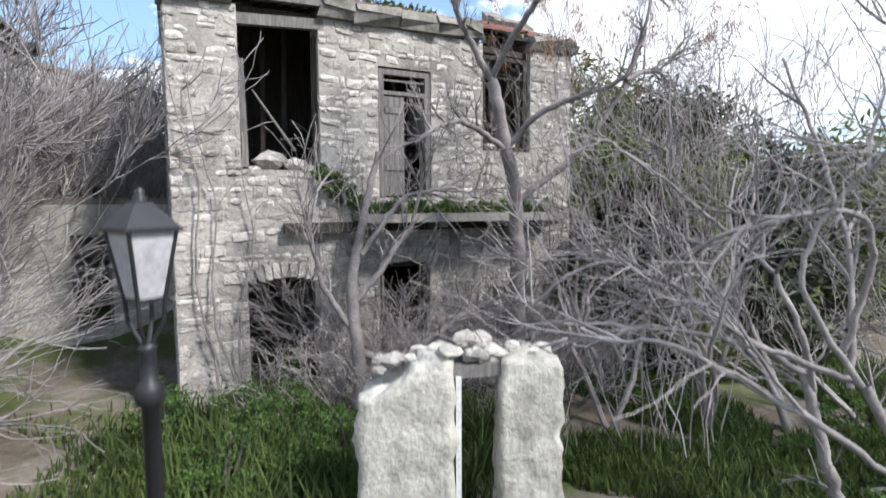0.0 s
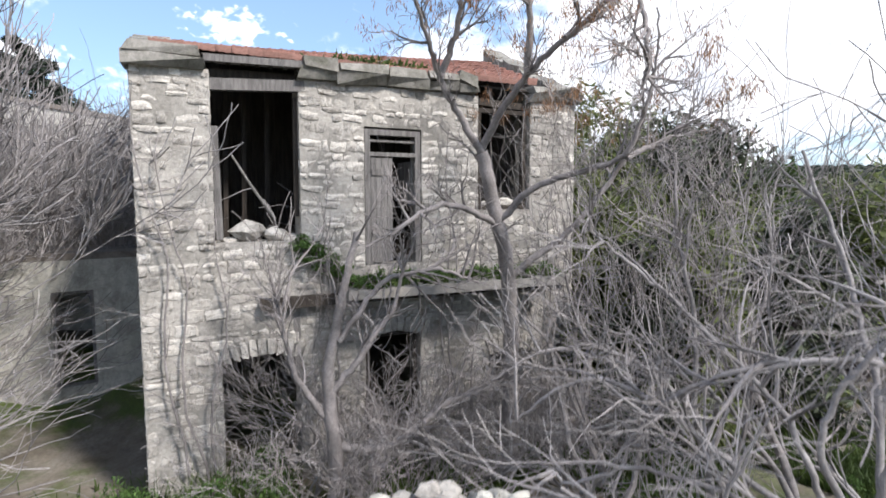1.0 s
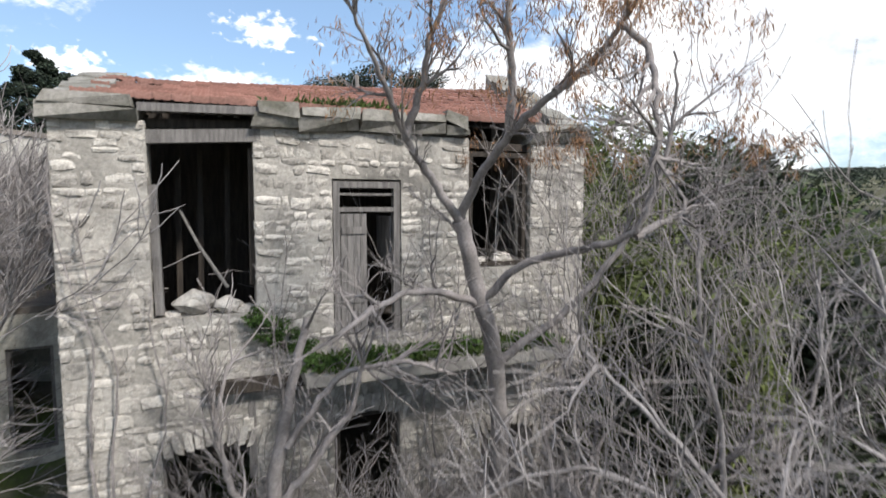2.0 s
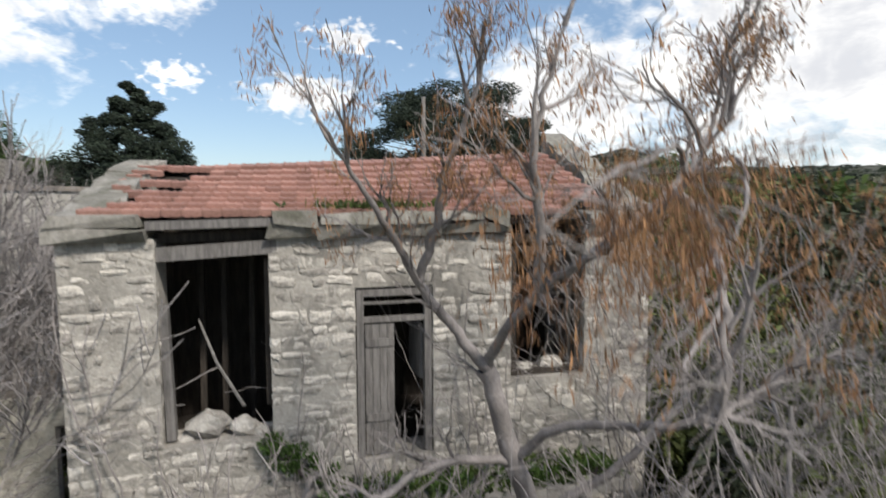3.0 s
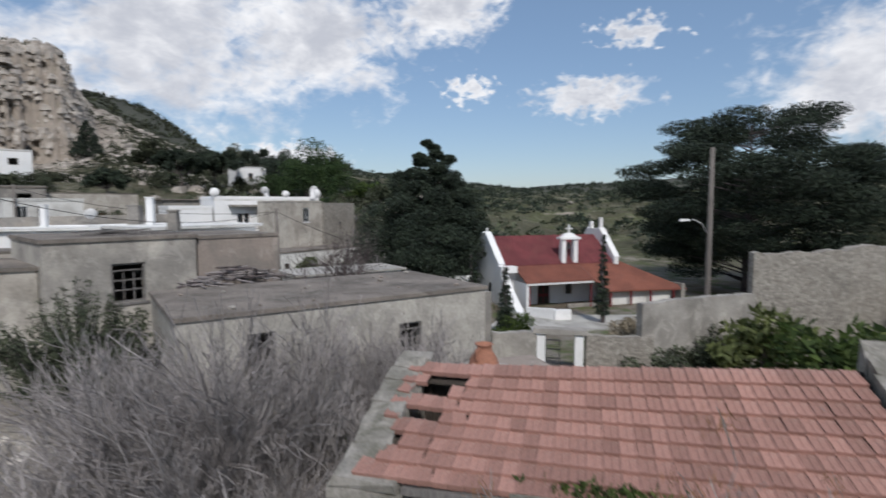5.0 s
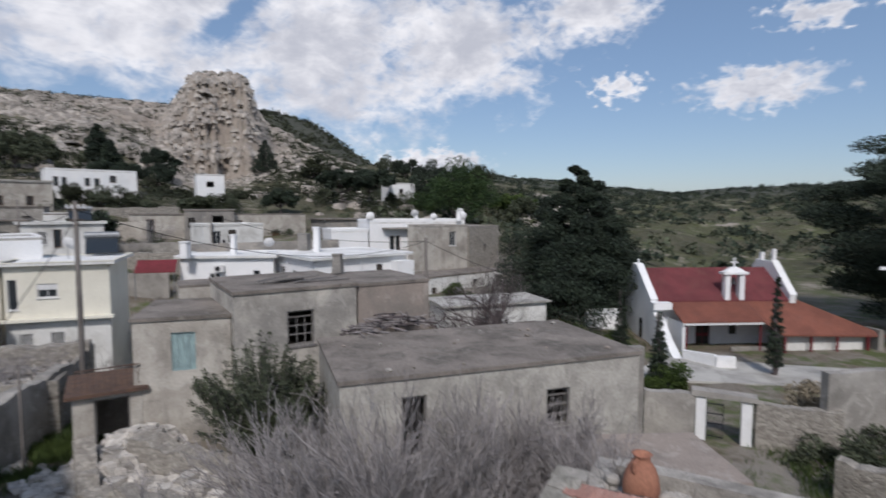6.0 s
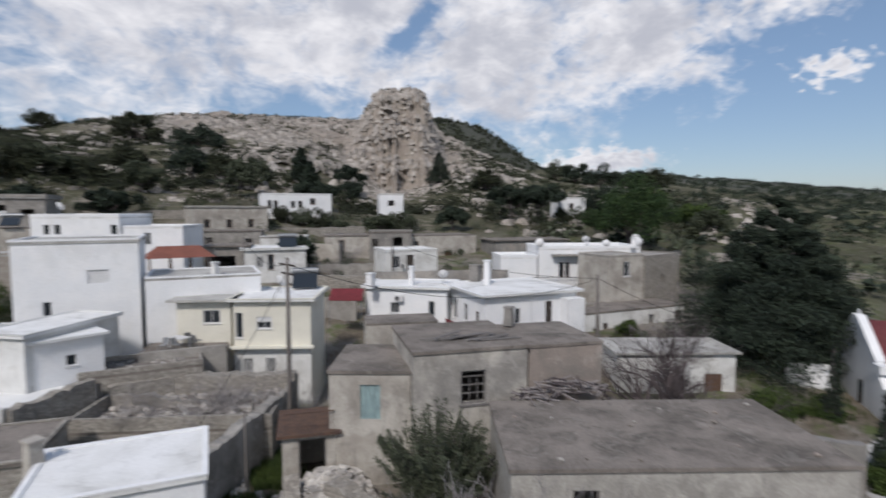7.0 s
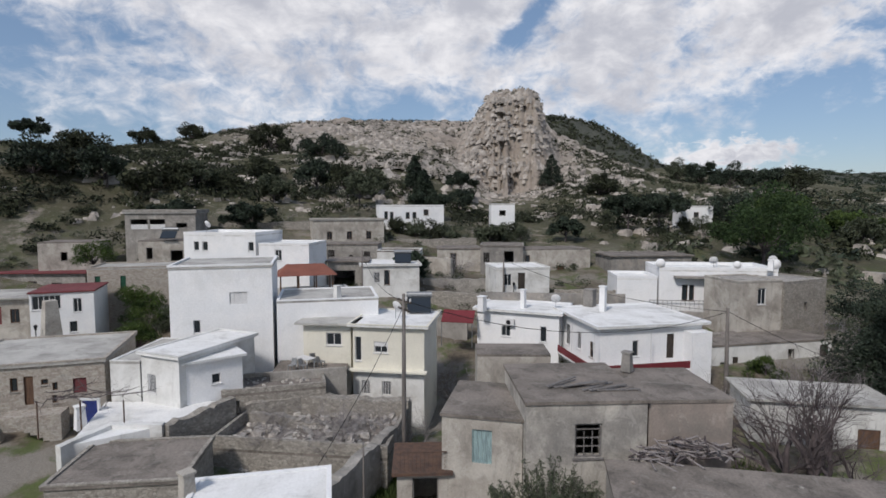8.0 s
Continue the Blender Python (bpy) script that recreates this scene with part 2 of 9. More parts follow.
BARK_PALE = surface("pale_bark", (0.37, 0.345, 0.34), (0.25, 0.23, 0.228), 2.5, 30, 0.95, 0.4, (0.15, 0.135, 0.13), 1.4, 0.5, island=0.3)
BARK_DARK = surface("dark_bark", (0.13, 0.108, 0.108), (0.075, 0.062, 0.064), 2.5, 30, 0.95, 0.5, (0.15, 0.13, 0.125), 1.4, 0.4)
SEED = surface("brown_dry_seed_pods", (0.34, 0.19, 0.095), (0.24, 0.125, 0.07), 3.0, 20, 0.9, 0.2, island=0.4)
NEEDLE = surface("dark_pine_needles", (0.038, 0.054, 0.034), (0.021, 0.032, 0.022), 0.5, 12, 0.8, 0.0, island=0.5)
LEAF_GREEN = surface("green_leaves", (0.095, 0.14, 0.035), (0.055, 0.09, 0.028), 0.7, 12, 0.75, 0.0, island=0.5, thin=0.4)
LEAF_OLIVE = surface("grey_green_leaves", (0.085, 0.10, 0.06), (0.05, 0.062, 0.038), 0.7, 12, 0.75, 0.0, island=0.5)
LEAF_WEED = surface("fresh_weed_leaves", (0.11, 0.19, 0.05), (0.07, 0.13, 0.035), 0.8, 12, 0.7, 0.0, island=0.45, thin=0.4)
LEAF_BROOM = surface("fresh_broom_leaves", (0.20, 0.235, 0.085), (0.125, 0.15, 0.06), 0.7, 12, 0.75, 0.0, island=0.5, thin=0.4)
LEAF_PINE = surface("fresh_pine_needles", (0.07, 0.115, 0.04), (0.04, 0.07, 0.028), 0.6, 12, 0.8, 0.0, island=0.5, thin=0.4)
SCRUB = surface("dark_scrub", (0.05, 0.058, 0.03), (0.03, 0.036, 0.022), 0.15, 4, 0.9, 0.0, island=0.5)
GRASS = surface("fresh_grass", (0.105, 0.15, 0.042), (0.065, 0.10, 0.032), 0.8, 12, 0.7, 0.0, island=0.45, thin=0.4)
DRYGRASS = surface("dry_stalks", (0.34, 0.29, 0.21), (0.23, 0.195, 0.14), 0.8, 12, 0.9, 0.0, island=0.4)
# pale stone, its colour raised further to suggest sunshine on the ridge
ROCK = surface("limestone", (0.52, 0.475, 0.425), (0.36, 0.325, 0.29), 0.25, 3, 0.95, 0.7, (0.17, 0.16, 0.145), 0.4, 0.5, island=0.2)
IRON = surface("black_painted_iron", (0.022, 0.022, 0.026), (0.014, 0.014, 0.017), 3, 30, 0.45, 0.1, spec=0.5)
RUST = surface("rusty_iron", (0.14, 0.085, 0.06), (0.09, 0.06, 0.05), 3, 30, 0.85, 0.2)
STEEL = surface("galvanised_steel", (0.38, 0.39, 0.40), (0.30, 0.31, 0.32), 3, 30, 0.45, 0.05, metal=0.6)
CLAY = surface("clay", (0.40, 0.19, 0.125), (0.31, 0.14, 0.095), 2, 18, 0.9, 0.2)
BLUE = surface("blue_paint", (0.03, 0.05, 0.22), (0.025, 0.04, 0.17), 2, 14, 0.7, 0.1)
TEAL = surface("faded_teal_paint", (0.33, 0.45, 0.45), (0.22, 0.30, 0.31), 3, 24, 0.85, 0.3, stretch=(5, 5, 0.6))
GREENPAINT = surface("green_paint", (0.02, 0.10, 0.06), (0.015, 0.075, 0.045), 2, 14, 0.7, 0.1)
CABLE = surface("black_cable", (0.02, 0.02, 0.02), (0.015, 0.015, 0.015), 3, 20, 0.7, 0.0)
FROSTED = surface("frosted_lamp_glass", (0.45, 0.44, 0.46), (0.36, 0.355, 0.38), 3, 20, 0.35, 0.0, spec=0.5)
RUBBLE = masonry("far_rubble_wall", (0.44, 0.41, 0.36), (0.27, 0.245, 0.215), (0.20, 0.185, 0.165))
FIELDSTONE = masonry("pale_fieldstone", (0.50, 0.46, 0.40), (0.34, 0.29, 0.245), (0.42, 0.40, 0.37), 4.8)
PANE = glassy("dark_window_glass", (0.025, 0.03, 0.035))
SHUTTER_DARK = surface("dull_brown_paint", (0.085, 0.055, 0.05), (0.06, 0.042, 0.04), 2.0, 18, 0.8, 0.2)
WHITEPAINT = surface("white_window_paint", (0.74, 0.74, 0.74), (0.68, 0.68, 0.68), 3, 20, 0.6, 0.05)


def ground_material():
    m = bpy.data.materials.new("hillside_ground")
    m.use_nodes = True
    g = Graph(m.node_tree)
    co = g.t.nodes.new("ShaderNodeTexCoord").outputs["Object"]
    sp = g.t.nodes.new("ShaderNodeSeparateXYZ")
    g.link(co, sp.inputs[0])
    r = g.math("SQRT", g.math("ADD", g.math("POWER", sp.outputs[0], 2.0), g.math("POWER", sp.outputs[1], 2.0)))
    n1, n2, n3 = g.noise(co, 0.35, 7, 0.65), g.noise(co, 2.6, 6, 0.65), g.noise(co, 14, 5, 0.65)
    soil = g.mix(g.remap(n2, 0.35, 0.65), (0.155, 0.13, 0.10), (0.10, 0.085, 0.066))
    green = g.mix(g.remap(n3, 0.3, 0.7), (0.085, 0.12, 0.035), (0.07, 0.085, 0.035))
    soil = g.mix(g.remap(g.noise(co, 0.16, 7, 0.7), 0.42, 0.58), soil, g.mix(g.remap(n3, 0.3, 0.7), (0.25, 0.23, 0.20), (0.17, 0.155, 0.135)))
    near = g.mix(g.math("MULTIPLY", g.remap(n1, 0.48, 0.62), g.remap(r, 14, 40, 1.0, 0.85)), soil, green)
    k1, k2 = g.noise(co, 0.055, 8, 0.7, 0.4), g.noise(co, 0.22, 8, 0.75, 0.8)
    rock = g.mix(g.remap(k2, 0.35, 0.65), (0.48, 0.42, 0.37), (0.25, 0.215, 0.185))
    scrub = g.mix(g.remap(k2, 0.3, 0.7), (0.062, 0.066, 0.038), (0.105, 0.095, 0.065))
    scrub = g.mix(g.math("MULTIPLY", g.remap(k1, 0.46, 0.58), g.remap(sp.outputs[0], -75.0, -40.0, 0.25, 0.9)), scrub, (0.085, 0.098, 0.042))
    far = g.mix(g.remap(g.math("ADD", k1, g.math("MULTIPLY", k2, 0.5)), 0.80, 0.93), scrub, rock)
    ha = g.t.nodes.new("ShaderNodeAttribute")
    ha.attribute_name = "bare_rock"
    k3 = g.noise(co, 0.8, 6, 0.7)
    far = g.mix(g.math("MULTIPLY", g.remap(k3, 0.55, 0.64, 0.0, 0.8), g.math("ADD", g.math("MULTIPLY", ha.outputs["Fac"], 0.7), 0.3)), far, rock)
    far = g.mix(g.math("MULTIPLY", ha.outputs["Fac"], g.remap(k2, 0.40, 0.60, 0.55, 1.0)), far, rock)
    far = g.mix(g.remap(r, 420.0, 520.0), far, g.mix(g.remap(k3, 0.42, 0.6), (0.05, 0.058, 0.045), (0.10, 0.098, 0.08)))
    col = g.mix(g.remap(r, 60.0, 120.0), near, far)
    b = g.t.nodes.new("ShaderNodeBsdfPrincipled")
    b.inputs["Roughness"].default_value = 0.97
    b.inputs["Specular IOR Level"].default_value = 0.15
    g.link(col, b.inputs["Base Color"])
    bp = g.t.nodes.new("ShaderNodeBump")
    bp.inputs["Strength"].default_value, bp.inputs["Distance"].default_value = 0.8, 0.6
    g.link(g.math("ADD", g.math("MULTIPLY", k2, g.remap(r, 60, 120, 0.0, 2.0)), g.math("MULTIPLY", n2, 0.15)), bp.inputs["Height"])
    g.link(bp.outputs[0], b.inputs["Normal"])
    g.link(b.outputs[0], g.t.nodes.new("ShaderNodeOutputMaterial").inputs[0])
    return m


GROUND = ground_material()


def weathered(s, amount, seed):
    """Knocks the corners of a shape about."""
    r = np.random.default_rng(seed)
    s.vs = [v + r.normal(size=v.shape) * amount for v in s.vs]
    return s


# ---- mesh helpers ----
class Shape:
    """Collects vertices and faces; becomes one mesh object."""

    def __init__(self):
        self.vs, self.fs, self.n = [], [], 0

    def add(self, verts, faces):
        verts, faces = np.asarray(verts, float).reshape(-1, 3), np.asarray(faces, int)
        self.vs.append(verts)
        self.fs.append(faces + self.n)
        self.n += len(verts)
        return self

    def hexa(self, p):
        return self.add(p, [(0, 3, 2, 1), (4, 5, 6, 7), (0, 1, 5, 4), (1, 2, 6, 5), (2, 3, 7, 6), (3, 0, 4, 7)])

    def box(self, x0, x1, y0, y1, z0, z1):
        return self.hexa([(x0, y0, z0), (x1, y0, z0), (x1, y1, z0), (x0, y1, z0), (x0, y0, z1), (x1, y0, z1), (x1, y1, z1), (x0, y1, z1)])

    def beam(self, a, b, w, h):
        """A squared bar from a to b, w wide and h high."""
        a, b = Vector(a), Vector(b)
        d = (b - a).normalized()
        s = d.cross(Vector((0, 0, 1))) if abs(d.z) < 0.95 else Vector((1, 0, 0))
        s = s.normalized() * w / 2
        u = s.cross(d).normalized() * h / 2
        return self.hexa([a - s - u, a + s - u, b + s - u, b - s - u, a - s + u, a + s + u, b + s + u, b - s + u])

    def tube(self, pts, rad, sides=5):
        pts, rad = np.asarray(pts, float), np.asarray(rad, float)
        n = len(pts)
        if rad.ndim == 0:
            rad = np.full(n, float(rad))
        t = np.gradient(pts, axis=0)
        t /= np.linalg.norm(t, axis=1)[:, None] + 1e-9
        ref = np.where(np.abs(t[:, 2:3]) < 0.9, np.array([[0, 0, 1.0]]), np.array([[1.0, 0, 0]]))
        if np.abs(t[:, 2]).mean() > 0.6:
            ref = np.array([[1.0, 0.05, 0]]) * np.ones((n, 1))
        else:
            ref = np.array([[0, 0.05, 1.0]]) * np.ones((n, 1))
        s = np.cross(t, ref)
        s /= np.linalg.norm(s, axis=1)[:, None] + 1e-9
        u = np.cross(s, t)
        a = np.arange(sides) * 2 * np.pi / sides
        ring = pts[:, None] + rad[:, None, None] * (np.cos(a)[None, :, None] * s[:, None] + np.sin(a)[None, :, None] * u[:, None])
        i, j = np.meshgrid(np.arange(n - 1), np.arange(sides), indexing="ij")
        k = (j + 1) % sides
        f = np.stack([i * sides + j, i * sides + k, (i + 1) * sides + k, (i + 1) * sides + j], -1).reshape(-1, 4)
        return self.add(ring.reshape(-1, 3), f)

    def lathe(self, profile, sides=16, centre=(0, 0)):
        """Turned about the z axis: rows of (radius, height)."""
        a = np.arange(sides) * 2 * np.pi / sides
        v = np.array([[(centre[0] + r * np.cos(q), centre[1] + r * np.sin(q), z) for q in a] for r, z in profile])
        n = len(profile)
        i, j = np.meshgrid(np.arange(n - 1), np.arange(sides), indexing="ij")
        k = (j + 1) % sides
        return self.add(v.reshape(-1, 3), np.stack([i * sides + j, i * sides + k, (i + 1) * sides + k, (i + 1) * sides + j], -1).reshape(-1, 4))

    def quads(self, centres, size, rng, flatten=1.0, long=1.0, droop=0.0):
        """Small leaves: one bent quad at each centre."""
        n = len(centres)
        d = rng.normal(size=(n, 3))
        d[:, 2] = d[:, 2] * flatten - droop
        d /= np.linalg.norm(d, axis=1)[:, None]
        e = np.cross(d, rng.normal(size=(n, 3)))
        e /= np.linalg.norm(e, axis=1)[:, None]
        s = (size * rng.uniform(0.6, 1.4, n))[:, None]
        a, b = d * s * long, e * s
        v = np.stack([centres - b * 0.5, centres + a * 0.5 - b * 0.35, centres + a, centres + a * 0.5 + b * 0.5], 1)
        return self.add(v.reshape(-1, 3), np.arange(4 * n).reshape(-1, 4))

    def build(self, name, material, parent=None, label="", smooth=False):
        me = bpy.data.meshes.new(name)
        v = np.concatenate(self.vs)
        me.vertices.add(len(v))
        me.vertices.foreach_set("co", v.ravel())
        loops = np.concatenate([f.ravel() for f in self.fs])
        sizes = np.concatenate([np.full(len(f), f.shape[1]) for f in self.fs])
        me.loops.add(len(loops))
        me.loops.foreach_set("vertex_index", loops)
        me.polygons.add(len(sizes))
        me.polygons.foreach_set("loop_start", np.concatenate([[0], np.cumsum(sizes)[:-1]]))
        me.polygons.foreach_set("use_smooth", np.full(len(sizes), smooth))
        me.update(calc_edges=True)
        me.materials.append(material)
        ob = new(name, me)
        if parent:
            ob.parent = parent
        if label:
            ob["label"] = label
        return ob


def part(name, shape, material, parent, label="", smooth=False):
    return shape.build(name, material, parent, label, smooth)


def thing(name, m, label, category, group="", kind=""):
    """An empty at a thing's base, which its parts hang from."""
    ob = new(name)
    ob.matrix_world = m
    ob.empty_display_size = 0.2
    return tagged(ob, label, category, group, kind)


def holed(s, x0, x1, z0, z1, y0, y1, holes):
    """An upright wall along x from y0 to y1 in depth, with openings (x0, x1, z0, z1) right through it."""
    xs = sorted({x0, x1, *(min(max(h[i], x0), x1) for h in holes for i in (0, 1))})
    zs = sorted({z0, z1, *(min(max(h[i], z0), z1) for h in holes for i in (2, 3))})
    full = lambda i, j: (0 <= i < len(xs) - 1 and 0 <= j < len(zs) - 1 and not any(
        h[0] - 1e-6 <= xs[i] and xs[i + 1] <= h[1] + 1e-6 and h[2] - 1e-6 <= zs[j] and zs[j + 1] <= h[3] + 1e-6 for h in holes))
    for i in range(len(xs) - 1):
        for j in range(len(zs) - 1):
            if not full(i, j):
                continue
            a, b, c, d = xs[i], xs[i + 1], zs[j], zs[j + 1]
            q = [(0, 1, 2, 3)]
            s.add([(a, y0, c), (b, y0, c), (b, y0, d), (a, y0, d)], q)
            s.add([(b, y1, c), (a, y1, c), (a, y1, d), (b, y1, d)], q)
            if not full(i - 1, j):
                s.add([(a, y1, c), (a, y0, c), (a, y0, d), (a, y1, d)], q)
            if not full(i + 1, j):
                s.add([(b, y0, c), (b, y1, c), (b, y1, d), (b, y0, d)], q)
            if not full(i, j - 1):
                s.add([(a, y1, c), (b, y1, c), (b, y0, c), (a, y0, c)], q)
            if not full(i, j + 1):
                s.add([(a, y0, d), (b, y0, d), (b, y1, d), (a, y1, d)], q)
    return s


def turned(s, m):
    """The same shape moved by a matrix."""
    r, t = np.array(m.to_3x3()), np.array(m.translation)
    s.vs = [v @ r.T + t for v in s.vs]
    return s


def step(a, b, v):
    t = np.clip((np.asarray(v, float) - a) / (b - a), 0, 1)
    return t * t * (3 - 2 * t)


def bell(c, w, v):
    return np.exp(-0.5 * ((np.asarray(v, float) - c) / w) ** 2)


# ---- ground: one sheet from the yard to the mountain ----
SKY_AZ = (-66, -41, -33, -26, -15, -1.7, 5.5, 12, 19, 26, 35, 39.6, 42.6, 45.9, 49, 55, 67, 74, 80, 84, 91.6, 98, 110, 150)
SKY_EL = (2.0, 2.6, 4.7, 3.2, 2.2, 1.9, 1.3, 2.0, 2.8, 3.5, 3.3, 4.4, 5.5, 7.3, 8.6, 9.0, 9.0, 8.6, 7.7, 6.6, 5.0, 5.2, 5.0, 2.0)


def skyline(az):
    """How many degrees the hills rise above eye level, by degrees left of +y."""
    return np.interp(az, SKY_AZ, SKY_EL)


def far_hill(az, r):
    """The second hill that shows beyond the crag's shoulder."""
    e = np.interp(az, (30, 36.8, 40.5, 42.7, 46.9, 54, 62, 70), (1.5, 4.3, 6.9, 8.3, 9.5, 9.0, 5.0, 1.0))
    return 19 + 620 * np.tan(np.radians(e)) - np.abs(r - 620) * 0.32


def ground_z(x, y):
    x, y = np.asarray(x, float), np.asarray(y, float)
    dx, dy = x - 2, y - 6
    r, az = np.hypot(dx, dy), np.degrees(np.arctan2(-dx, dy))
    near = 0.3 + 4.2 * (1 - (1 - step(13.8, 23, y - 2.6 * bell(-2, 1.8, x))) * (1 - step(5, 17, -x)))
    near = near - 3.0 * bell(0, 4.5, np.hypot(x + 38, y - 24.0)) - 1.3 * bell(0, 5, np.hypot(x + 11.5, y - 42))
    near = near - 1.1 * step(23, 30, y) * step(-14, -4, x)
    west = step(-2, 45, az) * (1 - step(120, 160, az))
    wide = np.clip(r - 38 - 32 * step(80, 92, az), 0, 75)
    slope = 0.16 + 0.06 * step(54, 66, az) + 0.12 * step(80, 92, az)
    z1 = near + west * slope * wide + step(66, 86, az) * (1 - step(130, 160, az)) * 2.0 * bell(42, 8, r)
    mount = step(18, 42, az) * (1 - step(125, 165, az))
    rc, r1 = 340 * mount + 750 * (1 - mount), 113.0
    u = np.clip((r - r1) / (rc - r1), 0, 1)
    zc = 19 + rc * np.tan(np.radians(skyline(az)))
    z = z1 + (zc - z1) * np.where(r > r1, u ** (1.1 + 1.2 * bell(51.5, 3.5, az)), 0.0)
    edge = r + 3.0 * np.sin(az * 1.7 + 0.6) + 2.4 * np.sin(az * 6.1 + 2.0 * np.sin(az * 1.9)) + 1.5 * np.sin(az * 13.7 + 1.3 * np.sin(az * 4.3)) + 3.0 * np.sin(x * 0.31 + 1.6 * np.sin(y * 0.19)) + 2.4 * np.sin(y * 0.43 + 1.5 * np.sin(x * 0.26)) + 1.3 * np.sin(x * 0.92 + y * 0.67 + 1.4 * np.sin(y * 0.6))
    crag = step(46.4, 49.6, az) * (1 - step(53.6, 57.5, az)) * (0.30 * step(212, 221, edge) + 0.35 * step(223, 233, edge) + 0.35 * step(233, 250, edge)) * (1 - step(275, 335, r))
    z = z + crag * (36 - 1.1 * np.abs(az - 51.0) + 0.7 * np.sin(az * 9.1) - 6 * step(53.2, 55, az))
    z = z - np.clip(r - rc, 0, None) * 0.3
    return np.where((r > 480) & (r < 900) & (az > 30) & (az < 70), np.maximum(z, far_hill(az, r)), z)


def height(x, y):
    return float(ground_z(x, y))


def make_ground():
    az = np.radians(np.concatenate([np.arange(-66, 106, 0.2), np.arange(106, 294, 3.0)]))
    r = np.concatenate([np.arange(0.6, 60, 0.9), np.arange(60, 120, 1.8), np.geomspace(120, 204, 38), np.arange(206, 262, 1.0), np.geomspace(264, 420, 36), np.geomspace(430, 4200, 26)])
    a, q = np.meshgrid(az, r, indexing="ij")
    x, y = 2 - q * np.sin(a), 6 + q * np.cos(a)
    z = ground_z(x, y)
    deg = np.degrees(a)
    bare = np.clip(bell(51.5, 3.6, deg) * step(175, 215, q) + step(43, 47, deg) * (1 - step(76, 84, deg)) * step(190, 250, q) * (1 - 0.6 * step(58, 66, deg) * (1 - step(230, 300, q))), 0, 1)
    far = step(95, 160, q)
    add = np.zeros_like(z)
    flat_x, flat_y = x.ravel(), y.ravel()
    f, ar, b = far.ravel(), add.ravel(), bare.ravel()
    for i in range(len(f)):
        px, py = flat_x[i], flat_y[i]
        v = 0.10 * noise.noise((px * 0.6, py * 0.6, 3.0)) + 0.05 * noise.noise((px * 2.1, py * 2.1, 8.0))
        if f[i] > 0:
            v += f[i] * (2.6 * noise.noise((px * 0.03, py * 0.03, 1.0)) + (1.0 + 1.6 * b[i]) * abs(noise.noise((px * 0.09, py * 0.09, 5.0)))
                         + (0.5 + 1.4 * b[i]) * noise.noise((px * 0.27, py * 0.27, 2.0)))
        ar[i] = v
    z = z + ar.reshape(z.shape)
    s = Shape()
    na, nr = a.shape
    i, j = np.meshgrid(np.arange(na), np.arange(nr - 1), indexing="ij")
    k = (i + 1) % na
    s.add(np.stack([x, y, z], -1).reshape(-1, 3), np.stack([i * nr + j, i * nr + j + 1, k * nr + j + 1, k * nr + j], -1).reshape(-1, 4))
    # the middle of the sheet, under the start of the walk
    s.add([(2, 6, height(2, 6))] + [(x[i, 0], y[i, 0], z[i, 0]) for i in range(na)], [(0, 1 + n, 1 + (n + 1) % na) for n in range(na)])
    ob = s.build("ground", GROUND, smooth=True)
    att = ob.data.attributes.new("bare_rock", "FLOAT", "POINT")
    att.data.foreach_set("value", np.concatenate([bare.ravel(), np.zeros(na + 1)]))
    return tagged(ob, "grassy earth yard rising to a rocky limestone mountainside", "ground", kind="structure")


ground = make_ground()


# ---- the ruined stone house ----
FY, HX0, HX1 = 13.25, -0.32, 8.75          # face of the front wall, its two ends
EAVE, RIDGE_Y, RIDGE_Z, BACK_Y = 7.92, 16.5, 9.18, 20.6
OPENINGS = [(0.88, 2.38, 4.95, 7.92), (3.62, 4.84, 4.42, 7.14), (6.16, 7.5, 5.5, 7.92),
            (0.92, 2.32, 0.55, 2.86), (3.60, 4.80, 0.45, 3.05), (6.45, 7.62, 0.75, 2.35)]
ruin = thing("ruined_house", pose(HX0, FY, 0), "derelict two-storey rubble house, broken tiled roof, overgrown by bare creepers", "house")


def house_shape(s):
    return turned(s, pose(-HX0, -FY, 0))


front = house_shape(holed(Shape(), HX0, HX1, -0.6, EAVE, FY - 0.004, FY + 0.62, OPENINGS)).build("front_wall", MORTAR, ruin)
sides = Shape()
for x0, x1 in ((HX0, HX0 + 0.55), (HX1 - 0.55, HX1)):
    s = Shape()
    s.box(x0, x1, FY + 0.62, BACK_Y, -0.6, 7.9)
    part("side_wall", house_shape(s), MORTAR, ruin)
part("back_wall", house_shape(holed(Shape(), HX0 + 0.55, HX1 - 0.55, -0.6, 8.0, BACK_Y - 0.5, BACK_Y,
                                    [(4.3, 5.0, 5.2, 7.0)])), MORTAR, ruin)
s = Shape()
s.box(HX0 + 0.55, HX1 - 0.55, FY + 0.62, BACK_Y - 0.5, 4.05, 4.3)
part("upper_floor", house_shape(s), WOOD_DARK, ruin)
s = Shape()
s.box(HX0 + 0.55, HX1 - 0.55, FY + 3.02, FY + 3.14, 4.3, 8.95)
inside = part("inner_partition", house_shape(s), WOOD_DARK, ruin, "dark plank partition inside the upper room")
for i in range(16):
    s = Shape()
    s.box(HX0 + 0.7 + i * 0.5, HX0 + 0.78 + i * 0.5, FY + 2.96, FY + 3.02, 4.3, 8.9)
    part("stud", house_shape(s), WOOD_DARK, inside)
